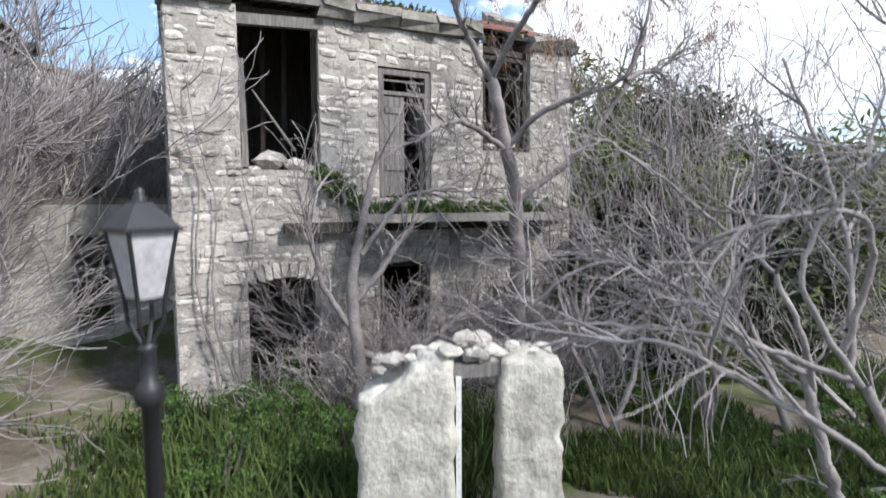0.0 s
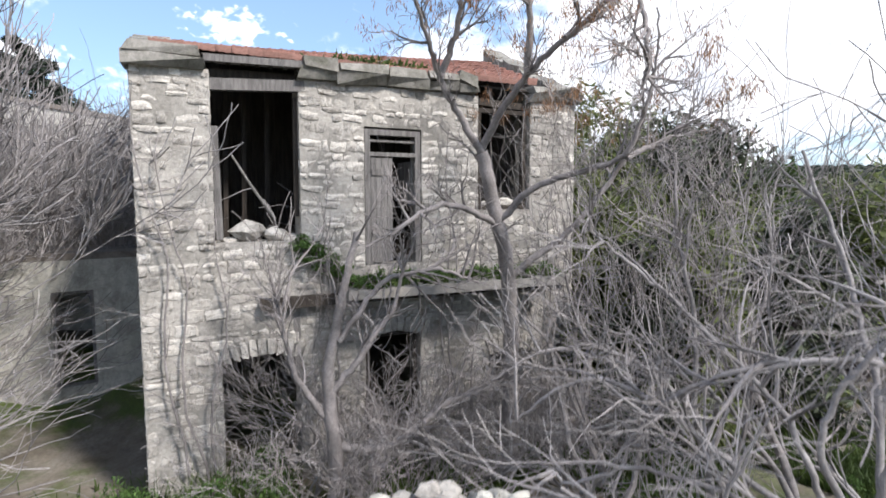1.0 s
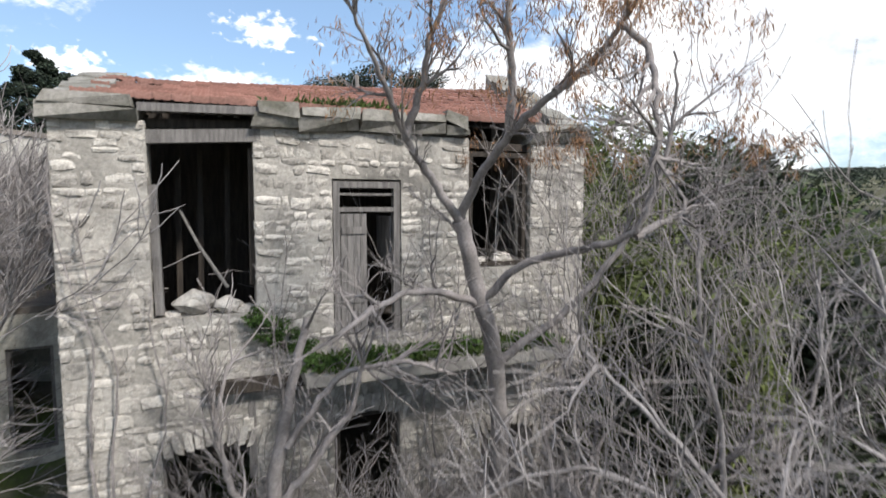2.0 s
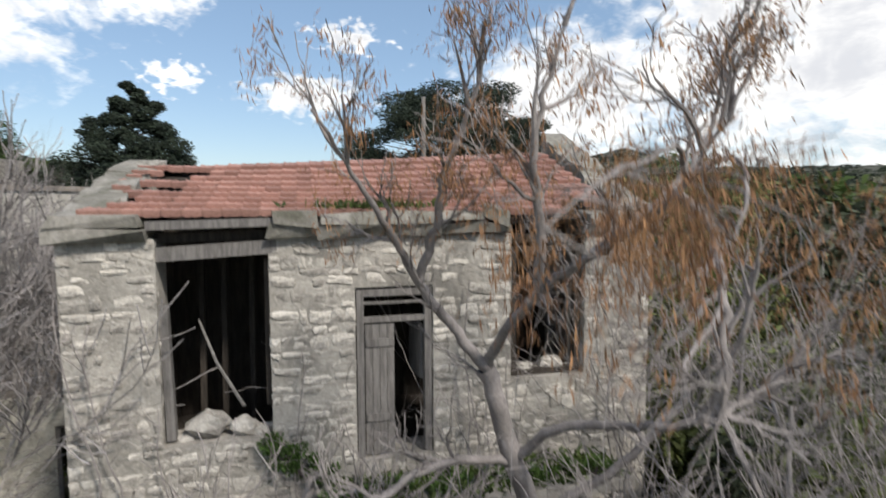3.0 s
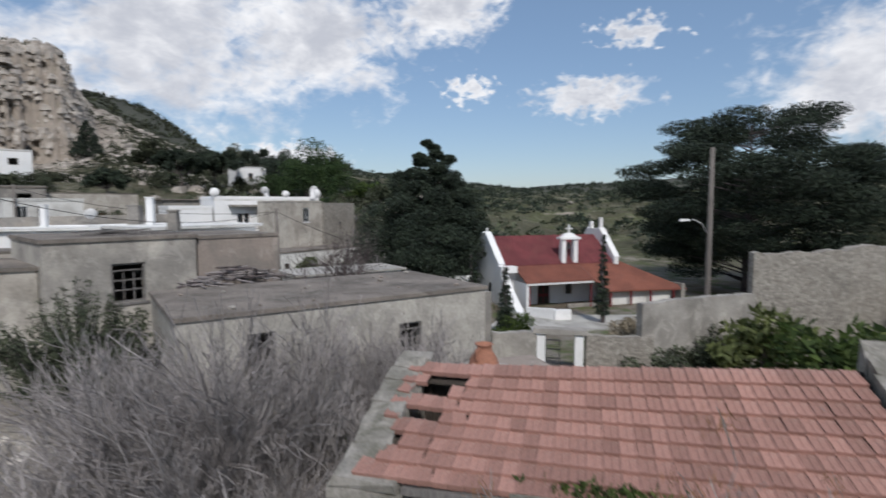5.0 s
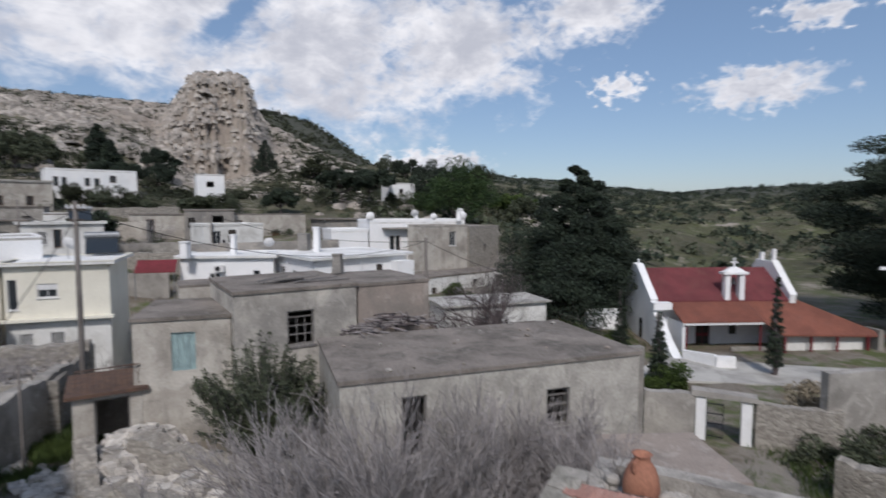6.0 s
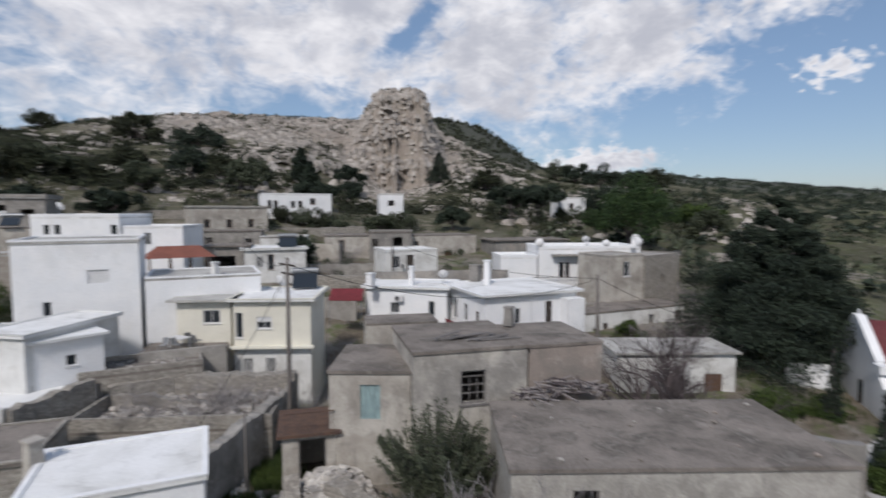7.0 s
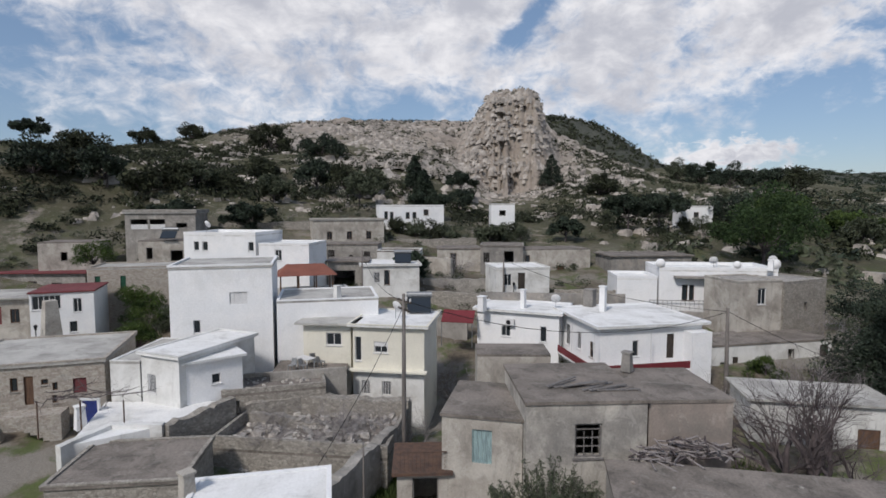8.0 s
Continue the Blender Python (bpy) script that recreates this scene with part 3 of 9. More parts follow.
# posts take the dark wood so they sink into the room's gloom
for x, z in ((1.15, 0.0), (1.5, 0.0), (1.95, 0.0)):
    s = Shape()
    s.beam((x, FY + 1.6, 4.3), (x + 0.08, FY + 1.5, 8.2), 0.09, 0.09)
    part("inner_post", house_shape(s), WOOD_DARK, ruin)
s = Shape()
s.tube([(1.25, FY + 0.9, 6.6), (1.55, FY + 0.5, 6.0), (1.95, FY + 0.3, 5.35)], [0.02, 0.026, 0.03], 6)
part("fallen_pole", house_shape(s), WOOD_GREY, ruin)

# cornice blocks along the eaves, missing over the two broken openings
for a, b in ((HX0 - 0.08, 0.84), (2.42, 6.1), (7.5, HX1 + 0.1)):
    x = a
    while x < b - 0.05:
        w = min(random.uniform(0.55, 1.1), b - x)
        if b - x - w < 0.3:
            w = b - x
        s = Shape()
        d, z = random.uniform(-0.06, 0.05), random.uniform(-0.05, 0.06)
        s.hexa([(x, FY - 0.12 + d, 7.93 + z), (x + w - 0.02, FY - 0.12, 7.93), (x + w - 0.02, FY + 0.75, 7.93), (x, FY + 0.75, 7.93),
                (x + 0.02, FY - 0.22 + d, 8.10 + z), (x + w - 0.03, FY - 0.22 + d, 8.10), (x + w - 0.02, FY + 0.75, 8.12), (x, FY + 0.75, 8.12)])
        s.hexa([(x + 0.02, FY - 0.22 + d, 8.11 + z), (x + w - 0.03, FY - 0.22 + d, 8.11), (x + w - 0.02, FY + 0.75, 8.13), (x, FY + 0.75, 8.13),
                (x + 0.04, FY - 0.17 + d, 8.30 + z), (x + w - 0.05, FY - 0.19, 8.29), (x + w - 0.04, FY + 0.75, 8.36), (x + 0.03, FY + 0.75, 8.36)])
        part("cornice_block", house_shape(weathered(s, 0.035, int(x * 100) + 700)), COPING, ruin)
        x += w
# timber lintels over the broken openings
s = Shape()
s.beam((0.72, FY + 0.10, 7.70), (2.50, FY + 0.06, 7.80), 0.14, 0.20)
part("lintel", house_shape(s), WOOD_GREY, ruin, "sagging weathered timber lintel")
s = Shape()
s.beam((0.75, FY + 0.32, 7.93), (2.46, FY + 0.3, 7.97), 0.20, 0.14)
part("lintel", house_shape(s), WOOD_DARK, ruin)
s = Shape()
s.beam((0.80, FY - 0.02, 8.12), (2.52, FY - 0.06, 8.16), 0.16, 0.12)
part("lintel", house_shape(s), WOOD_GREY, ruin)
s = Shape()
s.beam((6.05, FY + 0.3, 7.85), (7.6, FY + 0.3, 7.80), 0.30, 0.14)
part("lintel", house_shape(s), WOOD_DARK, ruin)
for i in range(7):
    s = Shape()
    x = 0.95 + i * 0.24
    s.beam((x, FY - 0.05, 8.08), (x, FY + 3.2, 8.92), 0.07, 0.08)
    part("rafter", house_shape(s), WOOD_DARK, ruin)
# post at the left opening
s = Shape()
s.beam((0.97, FY + 0.16, 5.0), (0.93, FY + 0.14, 7.0), 0.12, 0.14)
part("window_post", house_shape(s), WOOD_GREY, ruin)
s = Shape()
s.beam((2.33, FY + 0.2, 5.4), (2.35, FY + 0.2, 7.6), 0.08, 0.12)
part("window_post", house_shape(s), WOOD_DARK, ruin)


def timber_frame(parent, x0, x1, z0, z1, y, w, material, bottom=False, name="door_frame"):
    s = Shape()
    s.box(x0, x0 + w, y, y + 0.14, z0, z1)
    s.box(x1 - w, x1, y, y + 0.14, z0, z1)
    s.box(x0 + w, x1 - w, y, y + 0.14, z1 - w, z1)
    if bottom:
        s.box(x0 + w, x1 - w, y, y + 0.14, z0, z0 + w)
    return part(name, house_shape(s), material, parent)


# balcony door: frame, transom, one closed plank leaf, one leaf gone
door = timber_frame(ruin, 3.64, 4.82, 4.44, 7.10, FY + 0.02, 0.11, WOOD_GREY)
s = Shape()
s.box(3.75, 4.71, FY + 0.03, FY + 0.13, 6.58, 6.66)
s.box(3.75, 4.71, FY + 0.06, FY + 0.10, 6.86, 6.90)
part("transom", house_shape(s), WOOD_GREY, door)
leaf = Shape()
for i in range(4):
    leaf.box(3.77 + i * 0.115, 3.878 + i * 0.115, FY + 0.06, FY + 0.10 - 0.004 * (i % 2), 4.46, 6.55)
leaf = part("door_leaf", house_shape(leaf), WOOD_GREY, door, "closed grey plank door leaf")
s = Shape()
s.box(3.79, 4.21, FY + 0.035, FY + 0.058, 5.0, 5.12)
part("rail", house_shape(s), WOOD_GREY, leaf)
s = Shape()
s.box(3.79, 4.21, FY + 0.035, FY + 0.058, 6.2, 6.32)
part("rail", house_shape(s), WOOD_GREY, leaf)
s = Shape()
s.hexa([(4.66, FY + 0.14, 5.6), (4.70, FY + 0.14, 5.6), (4.62, FY + 0.7, 5.6), (4.58, FY + 0.7, 5.6),
        (4.66, FY + 0.14, 6.5), (4.70, FY + 0.14, 6.5), (4.62, FY + 0.7, 6.5), (4.58, FY + 0.7, 6.5)])
part("broken_leaf", house_shape(s), WOOD_GREY, door)
timber_frame(ruin, 6.2, 7.46, 5.52, 7.7, FY + 0.1, 0.09, WOOD_DARK, True, "window_frame")
timber_frame(ruin, 3.63, 4.77, 0.5, 3.0, FY + 0.12, 0.09, WOOD_DARK, True, "window_frame")
s = Shape()
s.box(2.20, 2.32, FY - 0.02, FY + 0.2, 2.2, 3.55)
part("jamb_post", house_shape(s), WOOD_GREY, ruin, "leaning grey timber beside the broken lower wall")

# balcony slab on its beam
s = Shape()
s.hexa([(3.0, FY - 1.0, 3.92), (7.9, FY - 1.0, 3.90), (7.9, FY + 0.05, 3.95), (3.0, FY + 0.05, 3.95),
        (3.0, FY - 0.98, 4.08), (7.9, FY - 0.98, 4.07), (7.9, FY + 0.05, 4.14), (3.0, FY + 0.05, 4.14)])
slab = part("balcony_slab", house_shape(s), PLASTER_GREY, ruin, "cracked balcony slab overgrown with grass")
s = Shape()
s.beam((1.6, FY - 0.14, 3.82), (8.0, FY - 0.14, 3.82), 0.16, 0.2)
part("balcony_beam", house_shape(s), WOOD_DARK, ruin)
for x in (3.15, 4.7, 6.2, 7.7):
    s = Shape()
    s.beam((x, FY + 0.05, 3.80), (x, FY - 0.92, 3.86), 0.12, 0.12)
    part("bracket", house_shape(s), WOOD_GREY, ruin)


# flat relieving arches of thin stones over the lower openings
for x0, x1, z in ((0.92, 2.32, 2.86), (3.60, 4.80, 3.05), (6.45, 7.62, 2.35)):
    n = 11
    for i in range(n):
        u = (i + 0.5) / n
        x, rise, tilt = x0 - 0.12 + (x1 - x0 + 0.24) * u, 0.16 * math.sin(math.pi * u), (0.5 - u) * 0.9
        c, d, w = math.sin(tilt), math.cos(tilt), 0.058
        s = Shape()
        q = [(x - w * d, z - 0.16 + rise + w * c), (x + w * d, z - 0.16 + rise - w * c), (x + w * d * 1.15 - c * 0.3, z + 0.14 + rise - w * c), (x - w * d * 1.15 - c * 0.3, z + 0.14 + rise + w * c)]
        s.hexa([(a, FY - 0.05, b) for a, b in q] + [(a, FY + 0.3, b) for a, b in q])
        part("arch_stone", house_shape(weathered(s, 0.008, 900 + i)), STONE, ruin)


# rubble stones of the front wall
def stone_mesh(w, h, rng, depth=0.12):
    """An irregular block: a rough face set forward of a wider back."""
    def rim(ix, iz, y, j):
        q = [(-w / 2 + ix, -h / 2 + iz), (0, -h / 2 + iz * 0.6), (w / 2 - ix, -h / 2 + iz), (w / 2 - ix * 0.6, 0), (w / 2 - ix, h / 2 - iz), (0, h / 2 - iz * 0.6),
             (-w / 2 + ix, h / 2 - iz), (-w / 2 + ix * 0.6, 0)]
        return [(a + rng.uniform(-j, j), y + rng.uniform(-j, j) * 0.6, b + rng.uniform(-j, j)) for a, b in q]
    v = rim(0.0, 0.0, depth * 0.6, 0.015) + rim(0.006, 0.006, 0.018, 0.022) + rim(w * 0.12, h * 0.15, -0.018, 0.018) + [(0, -0.027, 0)]
    f4 = [(a + i, a + (i + 1) % 8, a + 8 + (i + 1) % 8, a + 8 + i) for a in (0, 8) for i in range(8)]
    return v, f4, [(16 + i, 16 + (i + 1) % 8, 24) for i in range(8)]


def course_plan(x0, x1, z0, z1, holes, rng, hmin, hmax, wmin, wmax):
    """Stones laid in uneven courses round the openings."""
    z, out = z0, []
    while z < z1 - 0.06:
        h = min(rng.uniform(hmin, hmax), z1 - z)
        cut = [x0, x1] + [e for a in holes if a[2] < z + h * 0.7 and a[3] > z + h * 0.3 for e in (a[0], a[1])]
        cut = sorted(cut)
        for a, b in zip(cut[::2], cut[1::2]):
            x = a
            while x < b - 0.03:
                w = min(rng.uniform(wmin, wmax), b - x)
                if b - x - w < wmin * 0.5:
                    w = b - x
                u = rng.random()
                if h > 0.2 and u < 0.35:
                    k = rng.uniform(0.35, 0.65)
                    out.append((x + w / 2, z + h * k / 2, w, h * k))
                    out.append((x + w / 2, z + h * (1 + k) / 2, w, h * (1 - k)))
                elif u > 0.07:
                    out.append((x + w / 2, z + h / 2 + rng.uniform(-0.02, 0.02), w, h * rng.uniform(0.85, 1.12)))
                x += w
        z += h
    return out


stone_rng = random.Random(7)
stone_plan = course_plan(HX0, HX1, -0.3, EAVE, OPENINGS, stone_rng, 0.09, 0.27, 0.10, 0.46)
kinds = {}


def stone_kind(w, h):
    """Shares a few dozen shapes between all the stones."""
    key = (round(w / 0.06), round(h / 0.04), stone_rng.randrange(3))
    if key not in kinds:
        v, f4, f3 = stone_mesh(max(0.1, key[0] * 0.06), max(0.08, key[1] * 0.04), stone_rng)
        s = Shape().add(v, f4)
        s.fs.append(np.array(f3))
        kinds[key] = s
    return key, kinds[key]


near_stones = [q for q in stone_plan if q[1] > 4.3 and q[0] < 6.2][:300]
rest_stones = [q for q in stone_plan if not (q[1] > 4.3 and q[0] < 6.2)] + [q for q in stone_plan if q[1] > 4.3 and q[0] < 6.2][300:]
stone_data = {}


def lay_stones():
    for x, z, w, h in near_stones:
        key, s = stone_kind(w, h)
        if key not in stone_data:
            ob = part("stone", s, STONE, front)
            stone_data[key] = ob.data
        else:
            ob = new("stone", stone_data[key])
            ob.parent = front
        ob.location = (x - HX0, stone_rng.uniform(-0.012, 0.03), z)
        ob.rotation_euler = (stone_rng.uniform(-0.03, 0.03), stone_rng.uniform(-0.11, 0.11), stone_rng.uniform(-0.05, 0.05))
        ob.scale = (w * 1.0 / max(0.1, key[0] * 0.06), 1, h * 1.0 / max(0.08, key[1] * 0.04))
    rest = Shape()
    for x, z, w, h in rest_stones:
        v, f4, f3 = stone_mesh(w, h, stone_rng)
        v = np.array(v) + (x - HX0, stone_rng.uniform(-0.012, 0.03), z)
        base = rest.n
        rest.add(v, f4)
        rest.fs.append(np.array(f3) + base)
    # the flank that shows beside the left corner
    for y, z, w, h in course_plan(FY + 0.05, BACK_Y, -0.3, 7.8, [], stone_rng, 0.16, 0.3, 0.25, 0.6):
        v, f4, f3 = stone_mesh(w, h, stone_rng)
        v = np.array(v)
        v = np.stack([v[:, 1], -v[:, 0] + (y - FY), v[:, 2] + z], -1)
        base = rest.n
        rest.add(v, f4)
        rest.fs.append(np.array(f3) + base)
    tagged(part("rubble_face", rest, STONE_J, front), kind="stuff")


# roof
def roof_z(x, y):
    sag = -0.10 * math.sin((x - HX0) / (HX1 - HX0) * math.pi) * math.sin(max(0, min(1, (y - FY) / 3.25)) * math.pi)
    lift = 0.48 * max(0.0, (x - 1) / 8) * max(0.0, (y - FY) / 3.25)
    return 8.28 + (RIDGE_Z - 8.28) * (y - FY) / (RIDGE_Y - FY) + sag + lift


s = Shape()
s.beam((HX0 + 0.3, RIDGE_Y, roof_z(HX0, RIDGE_Y) - 0.2), (HX1 - 0.3, RIDGE_Y, roof_z(HX1, RIDGE_Y) - 0.2), 0.16, 0.18)
roof = part("roof_ridge_beam", house_shape(s), WOOD_DARK, ruin)
xs, ys = np.linspace(HX0 + 0.3, HX1 - 0.3, 12), np.linspace(FY + 0.1, RIDGE_Y, 7)
for i in range(11):
    for j in range(6):
        if i < 2 and 1 < j < 5:
            continue
        s = Shape()
        p = [(x, y, roof_z(x, y) - 0.14) for x, y in ((xs[i], ys[j]), (xs[i + 1], ys[j]), (xs[i + 1], ys[j + 1]), (xs[i], ys[j + 1]))]
        s.hexa([(a, b, c - 0.03) for a, b, c in p] + p)
        part("deck_board", house_shape(s), WOOD_DARK, roof)
# the rear rooms have fallen in: broken cross wall and a ragged back wall, loaded with loose stones
rear = random.Random(83)
for x0, x1, y0, y1, top in ((HX0 + 0.55, 3.4, 18.35, 19.35, 7.85), (3.4, 6.2, 18.9, 19.7, 7.7), (6.2, HX1 - 0.55, 19.1, 20.1, 7.9)):
    s = Shape()
    s.hexa([(x0, y0, -0.6), (x1, y0, -0.6), (x1, y1, -0.6), (x0, y1, -0.6), (x0, y0, top), (x1, y0, top - 0.1), (x1, y1, top - 0.2), (x0, y1, top)])
    part("broken_cross_wall", house_shape(s), MORTAR, ruin)
# gable copings
for x0, x1, dz, z2 in ((HX0 - 0.03, HX0 + 0.62, 0.0, 9.24), (HX1 - 0.5, HX1 + 0.12, 0.1, 9.92)):
    n = 9
    for i in range(n):
        a, b = i / n, (i + 1) / n
        ya, yb = FY + 0.3 + (RIDGE_Y - FY) * a, FY + 0.28 + (RIDGE_Y - FY) * b
        za, zb = 8.36 + (z2 - 8.3) * a, 8.36 + (z2 - 8.3) * b
        j = [random.uniform(-0.03, 0.03) for _ in range(4)]
        s = Shape()
        s.hexa([(x0, ya, 7.9), (x1, ya, 7.9), (x1, yb, 7.9), (x0, yb, 7.9),
                (x0 + j[0], ya, za + j[1]), (x1 + j[2], ya, za + j[3]), (x1 + j[0], yb, zb + j[3]), (x0 + j[2], yb, zb + j[1])])
        part("coping_block", house_shape(weathered(s, 0.035, i + 40 + int(x0))), COPING, ruin)
# ridge and eaves tiles
TW, TL = 0.262, 0.46


def tile_shape():
    """An interlocking roof tile: two ribs along its length and a thick lower edge."""
    prof = [(-0.5, 0.016), (-0.40, 0.018), (-0.32, 0.004), (-0.08, 0.002), (0.0, 0.014), (0.08, 0.002), (0.34, 0.003), (0.42, 0.016), (0.5, 0.014)]
    top = [(a * TW, 0.0, z + 0.056) for a, z in prof] + [(a * TW, TL, z - 0.012) for a, z in prof]
    low = [(a * TW, 0.0, z - 0.045) for a, z in prof]
    n = len(prof)
    f = [(i, i + 1, n + i + 1, n + i) for i in range(n - 1)] + [(2 * n + i, 2 * n + i + 1, i + 1, i) for i in range(n - 1)]
    return Shape().add(top + low, f)


def lay_tiles():
    """Rows of roof tiles with the broken gap near the left gable."""
    rng = random.Random(3)
    first, rest, count = None, Shape(), 0
    rows = 9
    pitch = (RIDGE_Y - FY - 0.05) / rows
    for row in range(rows):
        for col in range(32):
            x = HX0 + 0.44 + col * (TW - 0.008) + rng.uniform(-0.006, 0.006)
            y = FY - 0.08 + row * pitch
            lost = {7: (2, 5), 6: (1, 4), 4: (1, 4), 3: (0, 1), 2: (0, 2), 1: (0, 1)}.get(row, (0, 0))
            if lost[0] <= col < lost[1]:
                continue
            if col > 27 and row < 2 and rng.random() < 0.75:
                continue
            dz = (roof_z(x, y + TL) - roof_z(x, y)) / TL
            loose = 0.3 if col < 6 and rng.random() < 0.25 else 0.03
            m = pose(x - HX0, y - FY, roof_z(x, y) + 0.012 + rng.uniform(0, 0.008), math.degrees(math.atan(dz)) - 1.5 + rng.uniform(-1, 1),
                     rng.uniform(-1, 1), rng.uniform(-40, 40) * loose)
            if count < 300:
                if first is None:
                    first = part("roof_tile", tile_shape(), TILE, roof)
                    ob = first
                else:
                    ob = new("roof_tile", first.data)
                    ob.parent = roof
                ob.matrix_local = m
                count += 1
            else:
                t = turned(tile_shape(), m)
                rest.add(np.concatenate(t.vs), t.fs[0])
    if rest.n:
        tagged(part("roof_tiles", rest, TILE_J, roof), kind="stuff")


# ragged stones by the broken opening
def boulder(s, rng, c, size, flat=0.6):
    """A rough rounded block."""
    n, m = 7, 5
    v = []
    for j in range(m):
        ph = math.pi * (0.08 + 0.84 * j / (m - 1))
        for i in range(n):
            th = 2 * math.pi * i / n
            k = rng.uniform(0.8, 1.15)
            v.append((c[0] + size * k * math.sin(ph) * math.cos(th), c[1] + size * k * 0.8 * math.sin(ph) * math.sin(th), c[2] + size * flat * k * math.cos(ph)))
    f = [(j * n + i, (j + 1) * n + i, (j + 1) * n + (i + 1) % n, j * n + (i + 1) % n) for j in range(m - 1) for i in range(n)]
    base = s.n
    s.add(v, f)
    s.fs.append(np.array([[base + i for i in range(n)][::1]]))
    s.fs.append(np.array([[base + (m - 1) * n + i for i in range(n)][::-1]]))
    return s


rub_rng = random.Random(11)
for x, z, r in ((1.45, 5.22, 0.34), (1.95, 5.2, 0.24), (1.15, 5.1, 0.18), (2.2, 5.12, 0.2), (6.5, 5.6, 0.2), (7.0, 5.62, 0.24), (7.3, 5.55, 0.16)):
    s = boulder(Shape(), rub_rng, (0, 0, r * 0.55), r)
    ob = s.build("fallen_stone", STONE, smooth=False)
    ob.location = (x, FY + 0.25, z - 0.27 if x < 3 else z - 0.12)
    tagged(ob, "pale broken stone lying on the window sill", "stone", "stones on the sills")
for k in range(64):
    x, r = rear.uniform(0.2, 8.5), rear.uniform(0.1, 0.34)
    y, top = (18.85, 7.85) if x < 3.4 else (19.3, 7.65) if x < 6.2 else (19.6, 7.8)
    if abs(x - 1.06) < 0.5:
        x += 1.2
    ob = boulder(Shape(), rear, (0, 0, r * 0.3), r, 0.6).build("rubble_stone", (STONE, PLASTER_OLD, MORTAR)[k % 3])
    ob.location = (x, y + rear.uniform(-0.45, 0.45), top + rear.uniform(-0.1, 0.12))
    ob.rotation_euler = (0, 0, rear.uniform(0, 6))
    tagged(ob, "loose stone on the broken rear wall of the ruin", "stone", "stones on the rear wall")
jar = thing("clay_jar", pose(1.06, 18.9, 7.82), "old terracotta storage jar standing neck up on the broken wall", "jar")
s = Shape()
s.lathe([(0.0, 0.0), (0.30, 0.0), (0.40, 0.14), (0.44, 0.34), (0.41, 0.58), (0.33, 0.82), (0.22, 0.98), (0.17, 1.06), (0.19, 1.12), (0.24, 1.17), (0.20, 1.17), (0.13, 1.06), (0.0, 0.9)], 18)
part("body", s, CLAY, jar, smooth=True)
for a in (70, 250):
    s = Shape()
    c, d = math.cos(radians(a)), math.sin(radians(a))
    s.tube([(0.20 * c, 0.20 * d, 1.1), (0.36 * c, 0.36 * d, 1.04), (0.36 * c, 0.36 * d, 0.84), (0.30 * c, 0.30 * d, 0.74)], 0.035, 6)
    part("handle", s, CLAY, jar)

# ---- village houses ----
FACES = {"f": 0, "r": 90, "l": -90}


